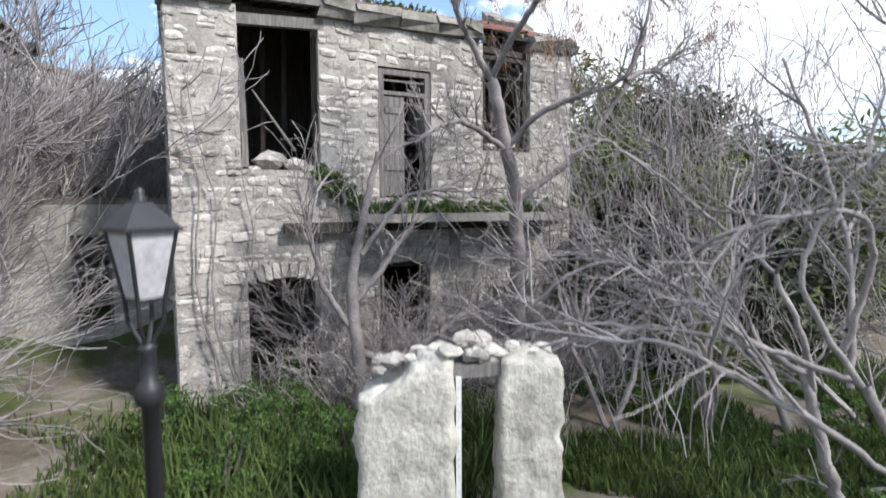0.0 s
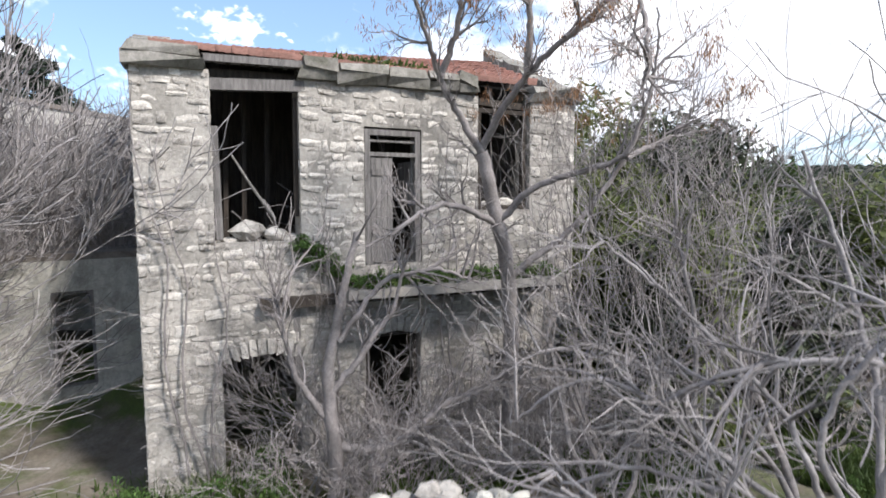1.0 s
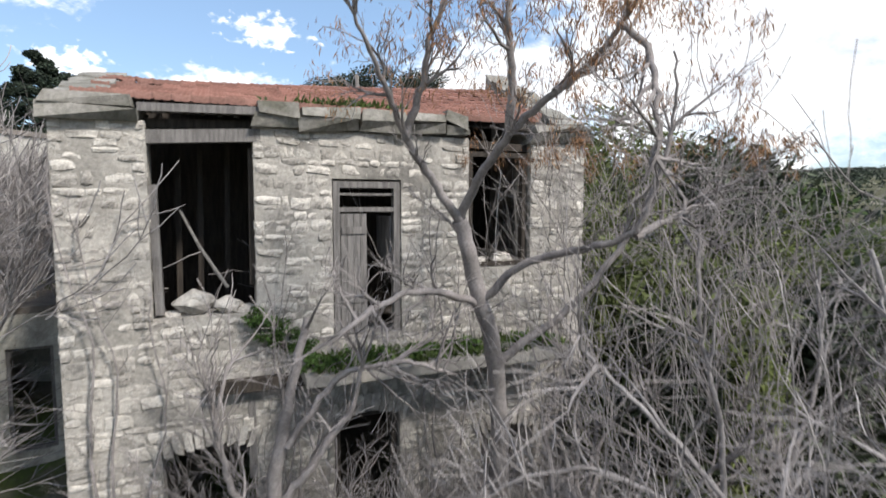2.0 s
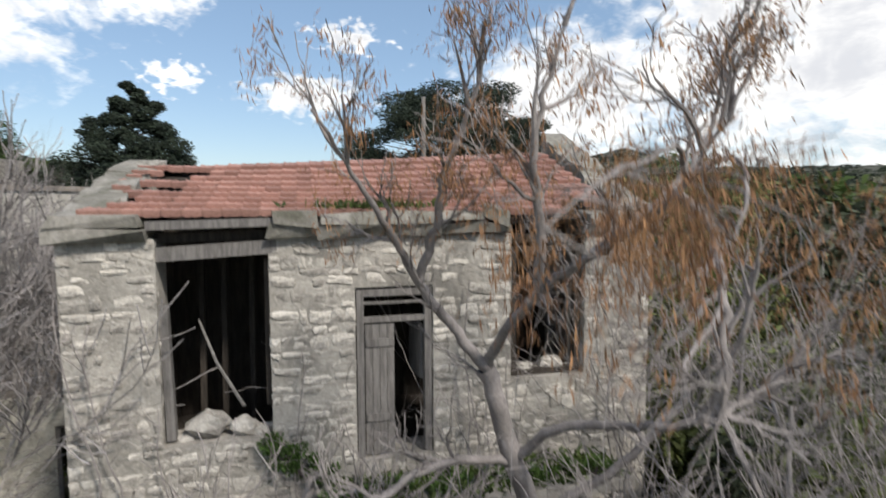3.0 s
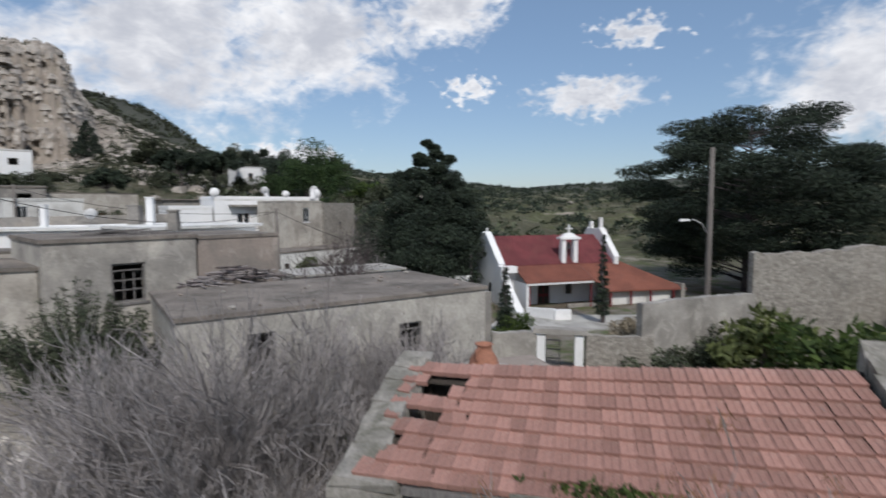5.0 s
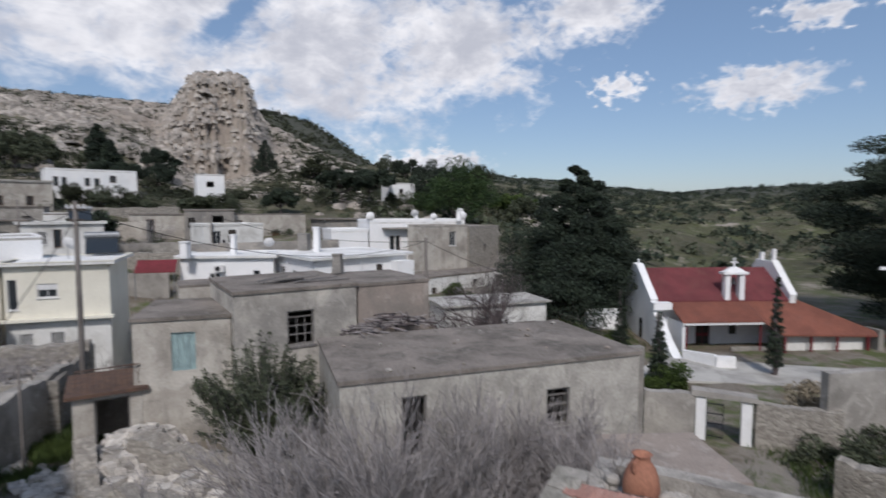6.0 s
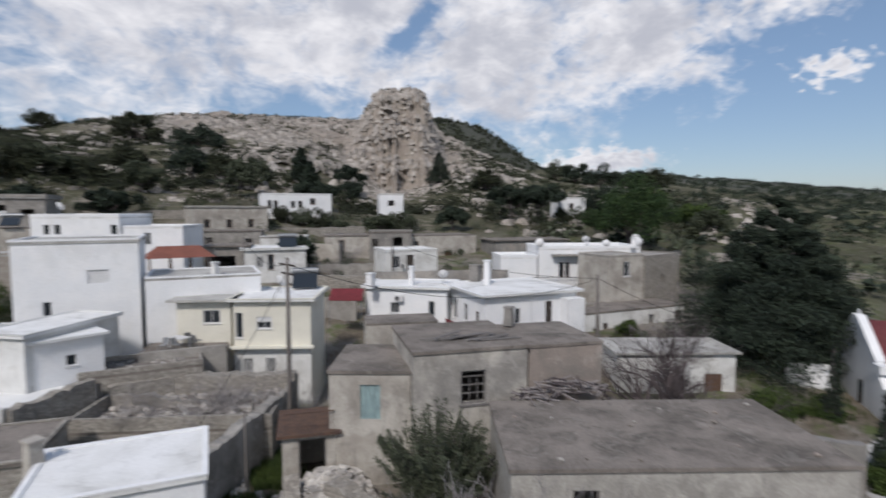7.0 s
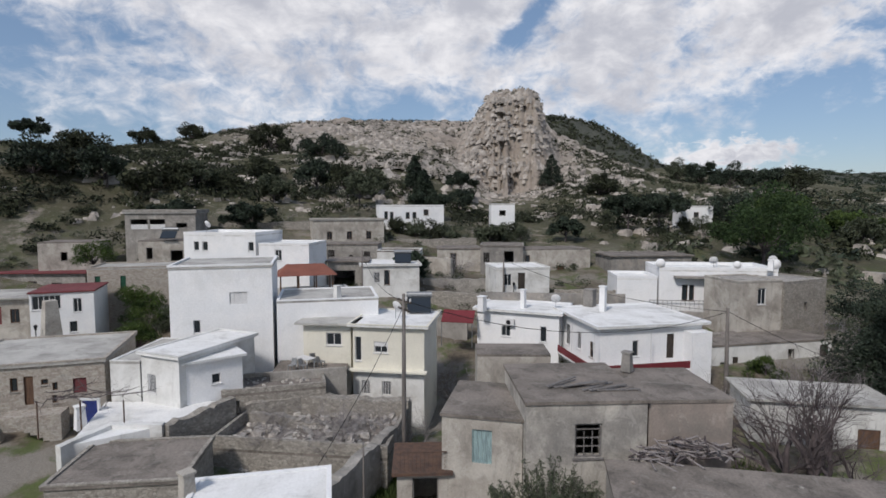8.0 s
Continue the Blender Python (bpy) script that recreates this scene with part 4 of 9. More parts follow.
def house(name, label, p0, p1, z0, z1, depth, wall, roof_mat, wins=(), parapet=0.22, thick=0.3, over=0.0, category="house", roof_kind="flat", rise=1.0):
    """A house whose front runs from p0 to p1 in plan, with openings cut through its walls.
    wins: (face, along, up, width, height, kind)."""
    (x0, y0), (x1, y1) = p0, p1
    length, turn = math.hypot(x1 - x0, y1 - y0), math.degrees(math.atan2(y1 - y0, x1 - x0))
    h = z1 - z0
    ob = thing(name, pose(x0, y0, z0, 0, 0, turn), label, category)
    holes = {f: [(a, a + w, u, u + t) for q, a, u, w, t, _ in wins if q == f] for f in "frl"}
    s = holed(Shape(), 0, length, -2.5, h, 0, thick, holes["f"])
    for side, sh in (("r", pose(length, thick, 0, 0, 0, 90)), ("l", pose(0, depth, 0, 0, 0, -90))):
        t = turned(holed(Shape(), 0, depth - thick, -2.5, h, 0, thick, holes[side]), sh)
        for v, f in zip(t.vs, t.fs):
            s.add(v, f - f.min())
    s.box(thick, length - thick, depth - thick, depth, -2.5, h)
    part("wall", s, wall, ob)
    if roof_kind == "flat":
        s = Shape()
        o = over
        s.box(-o, length + o, -o, depth + o, h + 0.003, h + 0.16)
        rf = part("roof", s, roof_mat, ob)
        if parapet:
            s = Shape()
            p, w = h + 0.163, 0.18
            s.box(-o - 0.02, length + o + 0.02, -o - 0.02, -o + w, p, p + parapet)
            s.box(-o - 0.02, length + o + 0.02, depth + o - w, depth + o + 0.02, p, p + parapet)
            s.box(-o - 0.02, -o + w, -o + w, depth + o - w, p, p + parapet)
            s.box(length + o - w, length + o + 0.02, -o + w, depth + o - w, p, p + parapet)
            part("parapet", s, wall, rf)
    elif roof_kind == "gable":       # ridge along the front
        s = Shape()
        o = over
        s.hexa([(-o, -o, h), (length + o, -o, h), (length + o, depth / 2, h + rise), (-o, depth / 2, h + rise),
                (-o, -o, h + 0.14), (length + o, -o, h + 0.14), (length + o, depth / 2, h + rise + 0.14), (-o, depth / 2, h + rise + 0.14)])
        s.hexa([(-o, depth / 2, h + rise), (length + o, depth / 2, h + rise), (length + o, depth + o, h), (-o, depth + o, h),
                (-o, depth / 2, h + rise + 0.14), (length + o, depth / 2, h + rise + 0.14), (length + o, depth + o, h + 0.14), (-o, depth + o, h + 0.14)])
        part("roof", s, roof_mat, ob)
        g2 = Shape()
        for xa in (0.0, length - thick):
            g2.hexa([(xa, 0, h - 0.02), (xa + thick, 0, h - 0.02), (xa + thick, depth, h - 0.02), (xa, depth, h - 0.02),
                     (xa, depth / 2 - 0.02, h + rise), (xa + thick, depth / 2 - 0.02, h + rise), (xa + thick, depth / 2 + 0.02, h + rise), (xa, depth / 2 + 0.02, h + rise)])
        part("gable", g2, wall, ob)
    for q, a, u, w, t, kind in wins:
        base = {"f": pose(0, 0, 0), "r": pose(length, thick, 0, 0, 0, 90), "l": pose(0, depth, 0, 0, 0, -90)}[q]
        opening(ob, base, a, u, w, t, kind)
    return ob


def opening(ob, base, a, u, w, t, kind):
    """What fills one opening: frame with panes, shutters, a door, or bars."""
    def put(name, s, mat, parent, label=""):
        return part(name, turned(s, base), mat, parent, label)
    trim = {"glass": WHITEPAINT, "blue": BLUE, "wood": WOOD_BROWN, "grey": WOOD_GREY, "teal": TEAL, "green": GREENPAINT, "bars": WHITEPAINT,
            "door": WOOD_BROWN, "darkdoor": WOOD_DARK, "redwood": TILE_RED, "hole": WOOD_GREY, "broken": WOOD_GREY, "white": WHITEPAINT, "shut": WHITEPAINT, "shutter": WHITEPAINT, "glazed": WHITEPAINT, "loggia": PLASTER_OLD, "darkshut": SHUTTER_DARK}[kind]
    e = 0.05 if w < 0.8 else 0.07
    s = Shape()
    s.box(a, a + e, 0.06, 0.16, u, u + t)
    s.box(a + w - e, a + w, 0.06, 0.16, u, u + t)
    s.box(a + e, a + w - e, 0.06, 0.16, u + t - e, u + t)
    isdoor = kind in ("door", "darkdoor")
    if not isdoor:
        s.box(a + e, a + w - e, 0.06, 0.16, u, u + e)
    win = put("door" if isdoor else "window", s, trim, ob)
    inner = (a + e, a + w - e, u + (0 if isdoor else e), u + t - e)
    if kind in ("glass", "blue", "wood", "bars", "white", "shutter", "glazed"):
        n = 5 if kind == "glazed" else 2 if w > 0.7 else 1
        for i in range(n):
            xa, xb = inner[0] + (inner[1] - inner[0]) * i / n, inner[0] + (inner[1] - inner[0]) * (i + 1) / n
            s = Shape()
            s.box(xa + 0.025, xb - 0.025, 0.105, 0.115, inner[2], inner[3])
            put("pane", s, PANE, win)
            if i:
                s = Shape()
                s.box(xa - 0.025, xa + 0.025, 0.085, 0.135, inner[2], inner[3])
                put("mullion", s, trim, win)
        if kind == "shutter":
            s = Shape()
            for i in range(5):
                zz = inner[3] - 0.06 * (i + 1)
                s.box(a + 0.01, a + w - 0.01, 0.02, 0.055 - 0.006 * (i % 2), zz + 0.002, zz + 0.058)
            put("roller_shutter", s, WHITEPAINT, win)
        if kind == "bars":
            for i in range(5):
                s = Shape()
                x = inner[0] + (inner[1] - inner[0]) * (i + 0.5) / 5
                s.box(x - 0.02, x + 0.02, 0.02, 0.05, inner[2], inner[3])
                put("bar", s, WHITEPAINT, win)
        s = Shape()
        s.box(a - 0.06, a + w + 0.06, -0.06, 0.058, u - 0.06, u - 0.003)
        put("sill", s, WHITEPAINT if kind != "wood" else PLASTER_OLD, win)
    elif kind == "loggia":
        s = Shape()
        s.box(a + e, a + w - e, 0.04, 0.1, u + e, u + 0.75)
        put("railing", s, WHITEPAINT, win)
    elif kind == "broken":
        for xa in (a + w * 0.36, a + w * 0.66):
            s = Shape()
            s.box(xa - 0.02, xa + 0.02, 0.09, 0.13, inner[2], inner[3] - t * 0.2)
            put("mullion", s, trim, win)
        for za in (0.3, 0.55, 0.8):
            s = Shape()
            s.box(inner[0], inner[1], 0.10, 0.14, u + t * za, u + t * za + 0.05)
            put("glazing_bar", s, trim, win)
        s = Shape()
        s.box(a - 0.1, a + w + 0.1, -0.05, 0.058, u - 0.12, u - 0.003)
        put("sill", s, trim, win)
    elif kind in ("door", "darkdoor", "teal", "green", "redwood", "grey", "shut", "darkshut"):
        n = 4 if w > 0.6 else 2
        for i in range(n):
            s = Shape()
            x = inner[0] + (inner[1] - inner[0]) * i / n
            s.box(x + 0.004, x + (inner[1] - inner[0]) / n - 0.004, 0.09, 0.13, inner[2], inner[3])
            put("plank", s, trim, win)
    return win


GREYWALL = PLASTER_GREY
house("roadside_house", "grey rendered low house with flat roof, open doorway and shuttered window", (-8.75, 19.5), (-0.6, 28.65), 4.2, 8.85, 6.5, PLASTER_BLOTCH, CONCRETE,
      [("f", 2.15, 1.6, 0.95, 2.4, "hole"), ("f", 7.95, 2.1, 1.05, 1.55, "broken")], 0, 0.5, 0.08)
house("derelict_house", "derelict grey rendered house with a broken barred window", (-16.39, 21.53), (-13.65, 26.61), 4.2, 11.05, 6.0, PLASTER_PATCH, CONCRETE,
      [("f", 2.32, 4.25, 1.3, 1.65, "broken"), ("f", 2.5, 0.8, 1.0, 1.8, "hole")], 0, 0.5, 0.08)
house("derelict_wing", "peeling pale plaster wing with a faded teal shuttered window", (-19.63, 18.9), (-16.9, 21.75), 4.2, 10.0, 5.0, PLASTER_PALE, CONCRETE,
      [("f", 1.5, 3.55, 0.98, 1.7, "teal")], 0, 0.45, 0.08)
house("derelict_annex", "plain brownish blind wall of the derelict house", (-13.75, 26.85), (-11.75, 30.4), 4.2, 10.95, 5.0, PLASTER_PINK, CONCRETE, [], 0, 0.5, 0.05)
house("lean_to_shed", "small stone shed with a rusty roof and a dark doorway", (-20.6, 16.9), (-19.4, 19.1), 4.2, 7.1, 3.0, PLASTER_PALE, RUST,
      [("f", 0.75, 0.5, 1.3, 2.2, "hole")], 0, 0.3, 0.25, "shed")
house("white_terrace_house", "near white house with a flat plastered roof and a small window", (-16.73, 6.66), (-15.03, 11.46), 3.5, 9.12, 4.0, WHITE, ROOF_WHITE,
      [("r", 1.2, 3.2, 0.6, 1.0, "glass")], 0.06, 0.35, 0.12)
house("flat_roofed_house", "low rubble house with a wide bare concrete roof", (-26.9, 2.3), (-24.4, 7.7), 3.5, 7.5, 4.6, RUBBLE, CONCRETE, [], 0.08, 0.5, 0.1)
house("stone_house", "rebuilt pale stone house with brown shutters and doors", (-39.4, -3.6), (-37.25, 4.6), 5.5, 10.5, 7.5, FIELDSTONE, ROOF_PALE,
      [("f", 3.4, 3.5, 0.4, 0.85, "wood"), ("f", 4.1, 2.6, 0.5, 1.8, "door"), ("f", 5.0, 3.8, 0.4, 0.35, "wood"), ("f", 5.6, 3.4, 0.28, 0.5, "wood"), ("f", 5.55, 2.6, 0.28, 0.5, "wood"), ("f", 6.7, 3.1, 0.75, 0.95, "redwood")], 0.1, 0.45, 0.12)
house("white_cottage", "whitewashed cottage with a small square window", (-35.9, 6.6), (-33.3, 8.5), 6.0, 11.0, 6.5, WHITE_OLD, ROOF_WHITE,
      [("f", 0.5, 2.6, 0.7, 1.2, "bars"), ("r", 2.0, 2.7, 0.6, 0.7, "glass")], 0.06, 0.35, 0.2)
house("white_cottage_porch", "white porch room with a small window and a slab roof", (-33.6, 8.9), (-34.0, 12.3), 6.0, 10.55, 2.8, WHITE, ROOF_WHITE,
      [("f", 1.5, 3.0, 0.55, 0.65, "glass")], 0.0, 0.3, 0.25, "porch")
house("big_white_house", "tall plain white block with a small window and a blind one", (-42.05, 8.75), (-39.85, 15.75), 7.5, 15.6, 7.0, WHITE, ROOF_PALE,
      [("f", 1.6, 3.2, 0.5, 1.0, "glass"), ("f", 4.2, 5.3, 1.3, 0.95, "shut")], 0.14, 0.35, 0.06)
house("white_extension", "white rendered low extension beside the tall block", (-39.0, 15.85), (-36.5, 23.2), 7.2, 12.85, 6.0, WHITE, ROOF_PALE, [], 0.1, 0.3, 0.0)
cream = house("cream_house", "two-storey cream house with white windows and a concrete eave", (-34.45, 20.2), (-31.0, 24.3), 5.6, 11.5, 5.6, CREAM, ROOF_WHITE,
      [("f", 1.6, 3.95, 1.05, 0.85, "shutter"), ("f", 0.15, 3.3, 0.5, 1.8, "glass"), ("f", 0.65, 0.8, 0.65, 1.05, "bars"), ("f", 2.2, 0.8, 0.7, 1.05, "bars")], 0.06, 0.3, 0.35)
s = holed(Shape(), 0.0, 5.35, -1.5, 2.6, -0.05, -0.004, [(0.65, 1.3, 0.8, 1.85), (2.2, 2.9, 0.8, 1.85)])
part("ground_floor_front", s, WHITE_OLD, cream, "pale bluish white ground floor front")
s = Shape()
s.box(-0.25, 5.6, -0.5, -0.004, 2.61, 2.75)
part("balcony_edge", s, CREAM, cream)
house("cream_wing", "recessed cream wing with a wide window behind the terrace", (-37.1, 17.3), (-34.9, 20.2), 7.5, 11.5, 1.5, CREAM, ROOF_PALE,
      [("f", 1.75, 2.4, 1.2, 0.95, "glass")], 0, 0.3, 0.5)
house("white_villa_left_wing", "long white single-storey wing with a flat slab roof", (-38.3, 34.1), (-32.2, 38.6), 5.0, 10.7, 5.0, WHITE, ROOF_WHITE,
      [("f", 2.3, 3.4, 0.9, 1.0, "white"), ("f", 5.9, 3.2, 0.6, 1.4, "glass")], 0.1, 0.3, 0.35)
house("white_villa", "white upper-storey villa with a red-banded balcony", (-26.5, 37.5), (-23.4, 45.9), 3.8, 10.8, 8.0, WHITE, ROOF_WHITE,
      [("f", 5.8, 4.3, 0.65, 2.0, "darkdoor"), ("f", 2.8, 4.6, 0.55, 1.3, "white"), ("l", 1.6, 4.2, 0.9, 1.9, "glass"), ("l", 3.9, 4.4, 0.8, 1.5, "glass"), ("l", 6.3, 4.3, 0.6, 1.3, "wood")],
      0.08, 0.3, 0.45)
house("glazed_balcony_house", "two-storey white house with a glazed balcony and a dark red roof", (-62.5, -1.9), (-61.5, 3.4), 4.5, 11.8, 6.0, WHITE, TILE_RED,
      [("f", 0.2, 5.7, 2.4, 1.4, "glazed"), ("f", 3.6, 5.3, 0.75, 1.4, "glass"), ("f", 3.2, 3.3, 0.7, 1.1, "glass")], 0, 0.3, 0.12)
house("stone_wall_house", "grey stone house with two green shutters", (-68.9, 2.6), (-66.5, 11.0), 4.5, 13.2, 6.0, FIELDSTONE, ROOF_PALE,
      [("f", 0.75, 6.4, 0.55, 1.6, "green"), ("f", 3.3, 6.4, 0.55, 1.6, "green")], 0.15, 0.4, 0.0)
house("white_hill_house", "white two-level house with roof terrace under the hill", (-63.9, 12.0), (-58.6, 18.6), 9.5, 17.0, 7.0, WHITE, ROOF_WHITE,
      [("f", 1.2, 5.9, 0.6, 1.0, "glass"), ("f", 2.2, 5.9, 0.65, 1.0, "glass"), ("f", 7.6, 5.9, 0.65, 1.0, "glass")], 0.3, 0.3, 0.0)
house("white_hill_annex", "white annex with a dark window", (-58.0, 18.8), (-54.6, 23.3), 8.5, 16.0, 6.0, WHITE, ROOF_WHITE,
      [("f", 1.8, 5.9, 0.8, 1.2, "glass")], 0.15, 0.3, 0.0)
house("concrete_house", "unfinished grey concrete house with a terrace", (-86.2, 6.7), (-83.1, 15.5), 12.5, 19.3, 8.0, PLASTER_OLD, ROOF_PALE,
      [("f", 0.7, 4.5, 2.3, 1.5, "loggia"), ("f", 3.2, 4.5, 2.1, 1.5, "loggia"), ("f", 6.7, 4.7, 1.5, 0.75, "hole")], 0.4, 0.3, 0.2)
house("long_pale_house", "long pale old house below the white villa on the hill", (-76.7, 30.9), (-74.2, 41.4), 12.0, 18.2, 6.0, PLASTER_PALE, ROOF_PALE,
      [("f", 2.0, 3.3, 0.8, 1.2, "wood"), ("f", 5.0, 3.3, 0.8, 1.2, "wood"), ("f", 8.0, 3.3, 0.8, 1.2, "wood")], 0.1, 0.4, 0.15)
house("hilltop_villa", "white villa with small dark windows on the hillside", (-82.1, 44.2), (-78.2, 54.8), 13.5, 20.3, 7.0, WHITE, ROOF_WHITE,
      [("f", 0.88, 4.66, 0.62, 1.3, "wood"), ("f", 1.84, 4.0, 0.62, 1.9, "wood"), ("f", 4.58, 4.74, 0.68, 1.1, "wood"), ("f", 5.76, 4.74, 0.69, 1.1, "wood"), ("f", 7.7, 5.3, 0.9, 1.0, "wood")], 0.15, 0.3, 0.0)
house("derelict_row_house", "weathered pale house with tall brown doors", (-64.5, 45.3), (-61.2, 50.7), 6.0, 14.1, 6.0, PLASTER_PALE, CONCRETE,
      [("f", 1.9, 5.35, 0.9, 2.2, "wood"), ("f", 2.3, 3.3, 0.85, 1.65, "door")], 0, 0.4, 0.1)
house("grey_row_house", "dark grey rendered house with an open loggia", (-60.3, 50.0), (-56.5, 54.7), 6.0, 14.6, 6.0, GREYWALL, CONCRETE,
      [("f", 0.4, 6.3, 0.95, 1.45, "broken"), ("f", 3.3, 5.6, 1.5, 2.4, "loggia")], 0.1, 0.4, 0.1)
house("pale_row_house", "long weathered pale stone house with blocked windows", (-57.3, 55.2), (-53.6, 65.0), 6.0, 14.0, 6.0, PLASTER_PALE, CONCRETE,
      [("f", 0.5, 6.3, 0.7, 1.0, "wood"), ("f", 5.3, 3.4, 1.2, 2.3, "door"), ("f", 7.6, 5.2, 0.6, 0.8, "hole")], 0, 0.4, 0.0)
house("pale_cottage", "cream cottage with a barred window and roof slab", (-55.2, 29.6), (-52.6, 35.8), 7.5, 13.4, 6.0, WHITE_OLD, ROOF_WHITE,
      [("f", 1.4, 4.0, 0.75, 1.2, "bars"), ("f", 2.6, 3.7, 0.65, 1.7, "wood")], 0.1, 0.3, 0.25)
house("terraced_old_house", "long grey old house with broken windows under the hill", (-70.5, 28.2), (-65.6, 36.4), 9.0, 15.0, 5.0, PLASTER_OLD, CONCRETE,
      [("f", 2.6, 3.9, 1.0, 1.4, "broken"), ("f", 5.6, 4.0, 0.5, 0.6, "hole"), ("f", 7.6, 3.9, 0.9, 1.2, "broken")], 0.0, 0.4, 0.1)
house("old_white_cottage", "small worn white cottage with a dark window", (-63.6, 35.4), (-60.4, 40.2), 9.0, 14.2, 4.5, WHITE_OLD, CONCRETE, [("f", 2.2, 3.3, 0.8, 1.1, "broken")], 0.1, 0.3, 0.0)
house("old_loggia_house", "old dim house with a shaded timber loggia", (-58.9, 26.9), (-56.9, 31.0), 7.5, 13.7, 5.0, PLASTER_OLD, CONCRETE,
      [("f", 0.6, 3.0, 2.6, 2.2, "hole")], 0, 0.4, 0.3)
house("white_box_house", "small white block with a dark door and a shuttered window", (-47.1, 42.9), (-44.6, 48.8), 6.5, 13.0, 5.5, WHITE_OLD, ROOF_WHITE,
      [("f", 0.9, 4.6, 0.95, 1.4, "white"), ("f", 2.6, 4.2, 0.85, 1.9, "darkdoor")], 0.1, 0.3, 0.05)
house("white_villa_upper", "white villa with an arched window and a railed terrace", (-35.8, 57.0), (-28.2, 66.8), 7.0, 13.1, 6.0, WHITE, ROOF_WHITE,
      [("f", 2.44, 2.9, 0.62, 1.75, "wood"), ("f", 3.2, 2.9, 0.55, 1.75, "wood"), ("f", 5.4, 3.2, 1.3, 1.75, "bars"), ("f", 9.4, 2.6, 1.0, 2.0, "wood")], 0.35, 0.3, 0.0)
house("white_villa_garage", "lower white wing with a raised parapet", (-38.5, 53.3), (-35.9, 56.8), 7.0, 12.1, 5.0, WHITE, ROOF_WHITE, [], 0.3, 0.3, 0.0)
house("grey_tower_house", "plain grey house with a white-framed shuttered window", (-26.8, 56.9), (-25.1, 61.5), 5.5, 12.8, 5.0, PLASTER_PALE, PLASTER_OLD,
      [("f", 2.15, 5.2, 0.95, 1.6, "white")], 0.1, 0.4, 0.0)
house("roofless_stone_house", "old rubble stone house wall beside the grey house", (-25.0, 61.7), (-24.2, 68.4), 5.5, 12.6, 5.0, RUBBLE, PLASTER_OLD, [("f", 3.2, 4.2, 0.6, 0.9, "hole")], 0.1, 0.5, 0.0)
house("long_low_house", "long low pale house with small dark openings", (-25.4, 48.9), (-20.8, 62.0), 4.0, 7.9, 4.5, WHITE_OLD, CONCRETE,
      [("f", 2.06, 1.6, 0.65, 0.9, "hole"), ("f", 3.3, 1.0, 0.6, 1.9, "darkdoor"), ("f", 9.15, 1.2, 0.7, 2.1, "hole"), ("f", 12.6, 1.2, 1.0, 2.3, "darkdoor")], 0, 0.4, 0.05)
house("white_garden_house", "low white house with brown shutters behind a bare tree", (-17.3, 42.2), (-11.3, 48.8), 3.0, 7.1, 4.2, WHITE_OLD, ROOF_PALE,
      [("f", 4.0, 1.1, 1.15, 1.35, "darkshut"), ("f", 6.6, 0.0, 1.35, 2.55, "door")], 0.0, 0.35, 0.3)
house("flat_concrete_house", "low grey concrete house with a wide dark opening", (-49.2, 64.5), (-44.0, 75.0), 7.0, 13.3, 6.0, GREYWALL, CONCRETE,
      [("f", 7.0, 4.8, 3.0, 0.9, "hole")], 0.0, 0.3, 0.3)
house("hillside_hut", "small white hut high on the slope", (-63.1, 100.5), (-60.1, 105.4), 16.6, 20.2, 5.0, WHITE, ROOF_PALE, [("f", 2.0, 1.6, 1.0, 1.0, "wood")], 0.1)
house("hillside_hut", "white hut with a dark opening among the rocks", (-78.6, 65.4), (-76.4, 69.2), 17.2, 20.6, 4.0, WHITE, ROOF_PALE, [("f", 1.5, 1.4, 1.2, 1.0, "hole")], 0.1)
house("terrace_house_far", "old dim terraced house with dark red shutters", (-87.0, -8.2), (-81.3, 1.9), 5.0, 11.6, 7.0, PLASTER_OLD, TILE_RED,
      [("f", 1.2, 3.8, 1.2, 1.8, "redwood"), ("f", 4.2, 3.6, 1.2, 2.0, "wood"), ("f", 7.2, 4.0, 1.4, 1.4, "wood")], 0, 0.4, 0.4)
house("red_balcony_house", "old house with a dark red balcony", (-71.5, -9.0), (-69.0, -2.3), 4.0, 10.5, 6.0, PLASTER_PALE, ROOF_PALE,
      [("f", 2.5, 3.8, 1.6, 1.9, "redwood"), ("f", 4.9, 3.9, 0.9, 1.5, "wood")], 0, 0.4, 0.5)
house("ridge_house", "grey house with a balcony up on the slope", (-139.5, -14.5), (-136.7, -6.0), 17.0, 25.4, 8.0, WHITE_OLD, ROOF_PALE,
      [("f", 1.5, 5.0, 1.2, 1.6, "wood"), ("f", 4.5, 5.0, 1.2, 1.6, "wood")], 0.2)
house("grey_cottage", "dim old cottage among the bushes", (-100.0, -9.2), (-97.4, -3.6), 8.0, 14.3, 6.0, PLASTER_OLD, CONCRETE, [("f", 3.0, 4.0, 0.9, 1.2, "wood")], 0.1)
house("old_stone_cottage", "ruined brownish stone cottage on the slope", (-86.0, -3.4), (-84.2, 3.6), 8.0, 15.4, 6.0, PLASTER_PALE, CONCRETE, [("f", 2.6, 5.0, 0.8, 1.2, "hole")], 0.0)
house("old_stone_cottage", "ruined pale stone cottage with a white car port", (-80.0, 8.0), (-77.6, 14.4), 9.0, 15.6, 6.0, PLASTER_PALE, CONCRETE,
      [("f", 1.0, 4.2, 0.8, 1.6, "hole"), ("f", 4.0, 3.6, 1.6, 1.8, "hole")], 0.0)
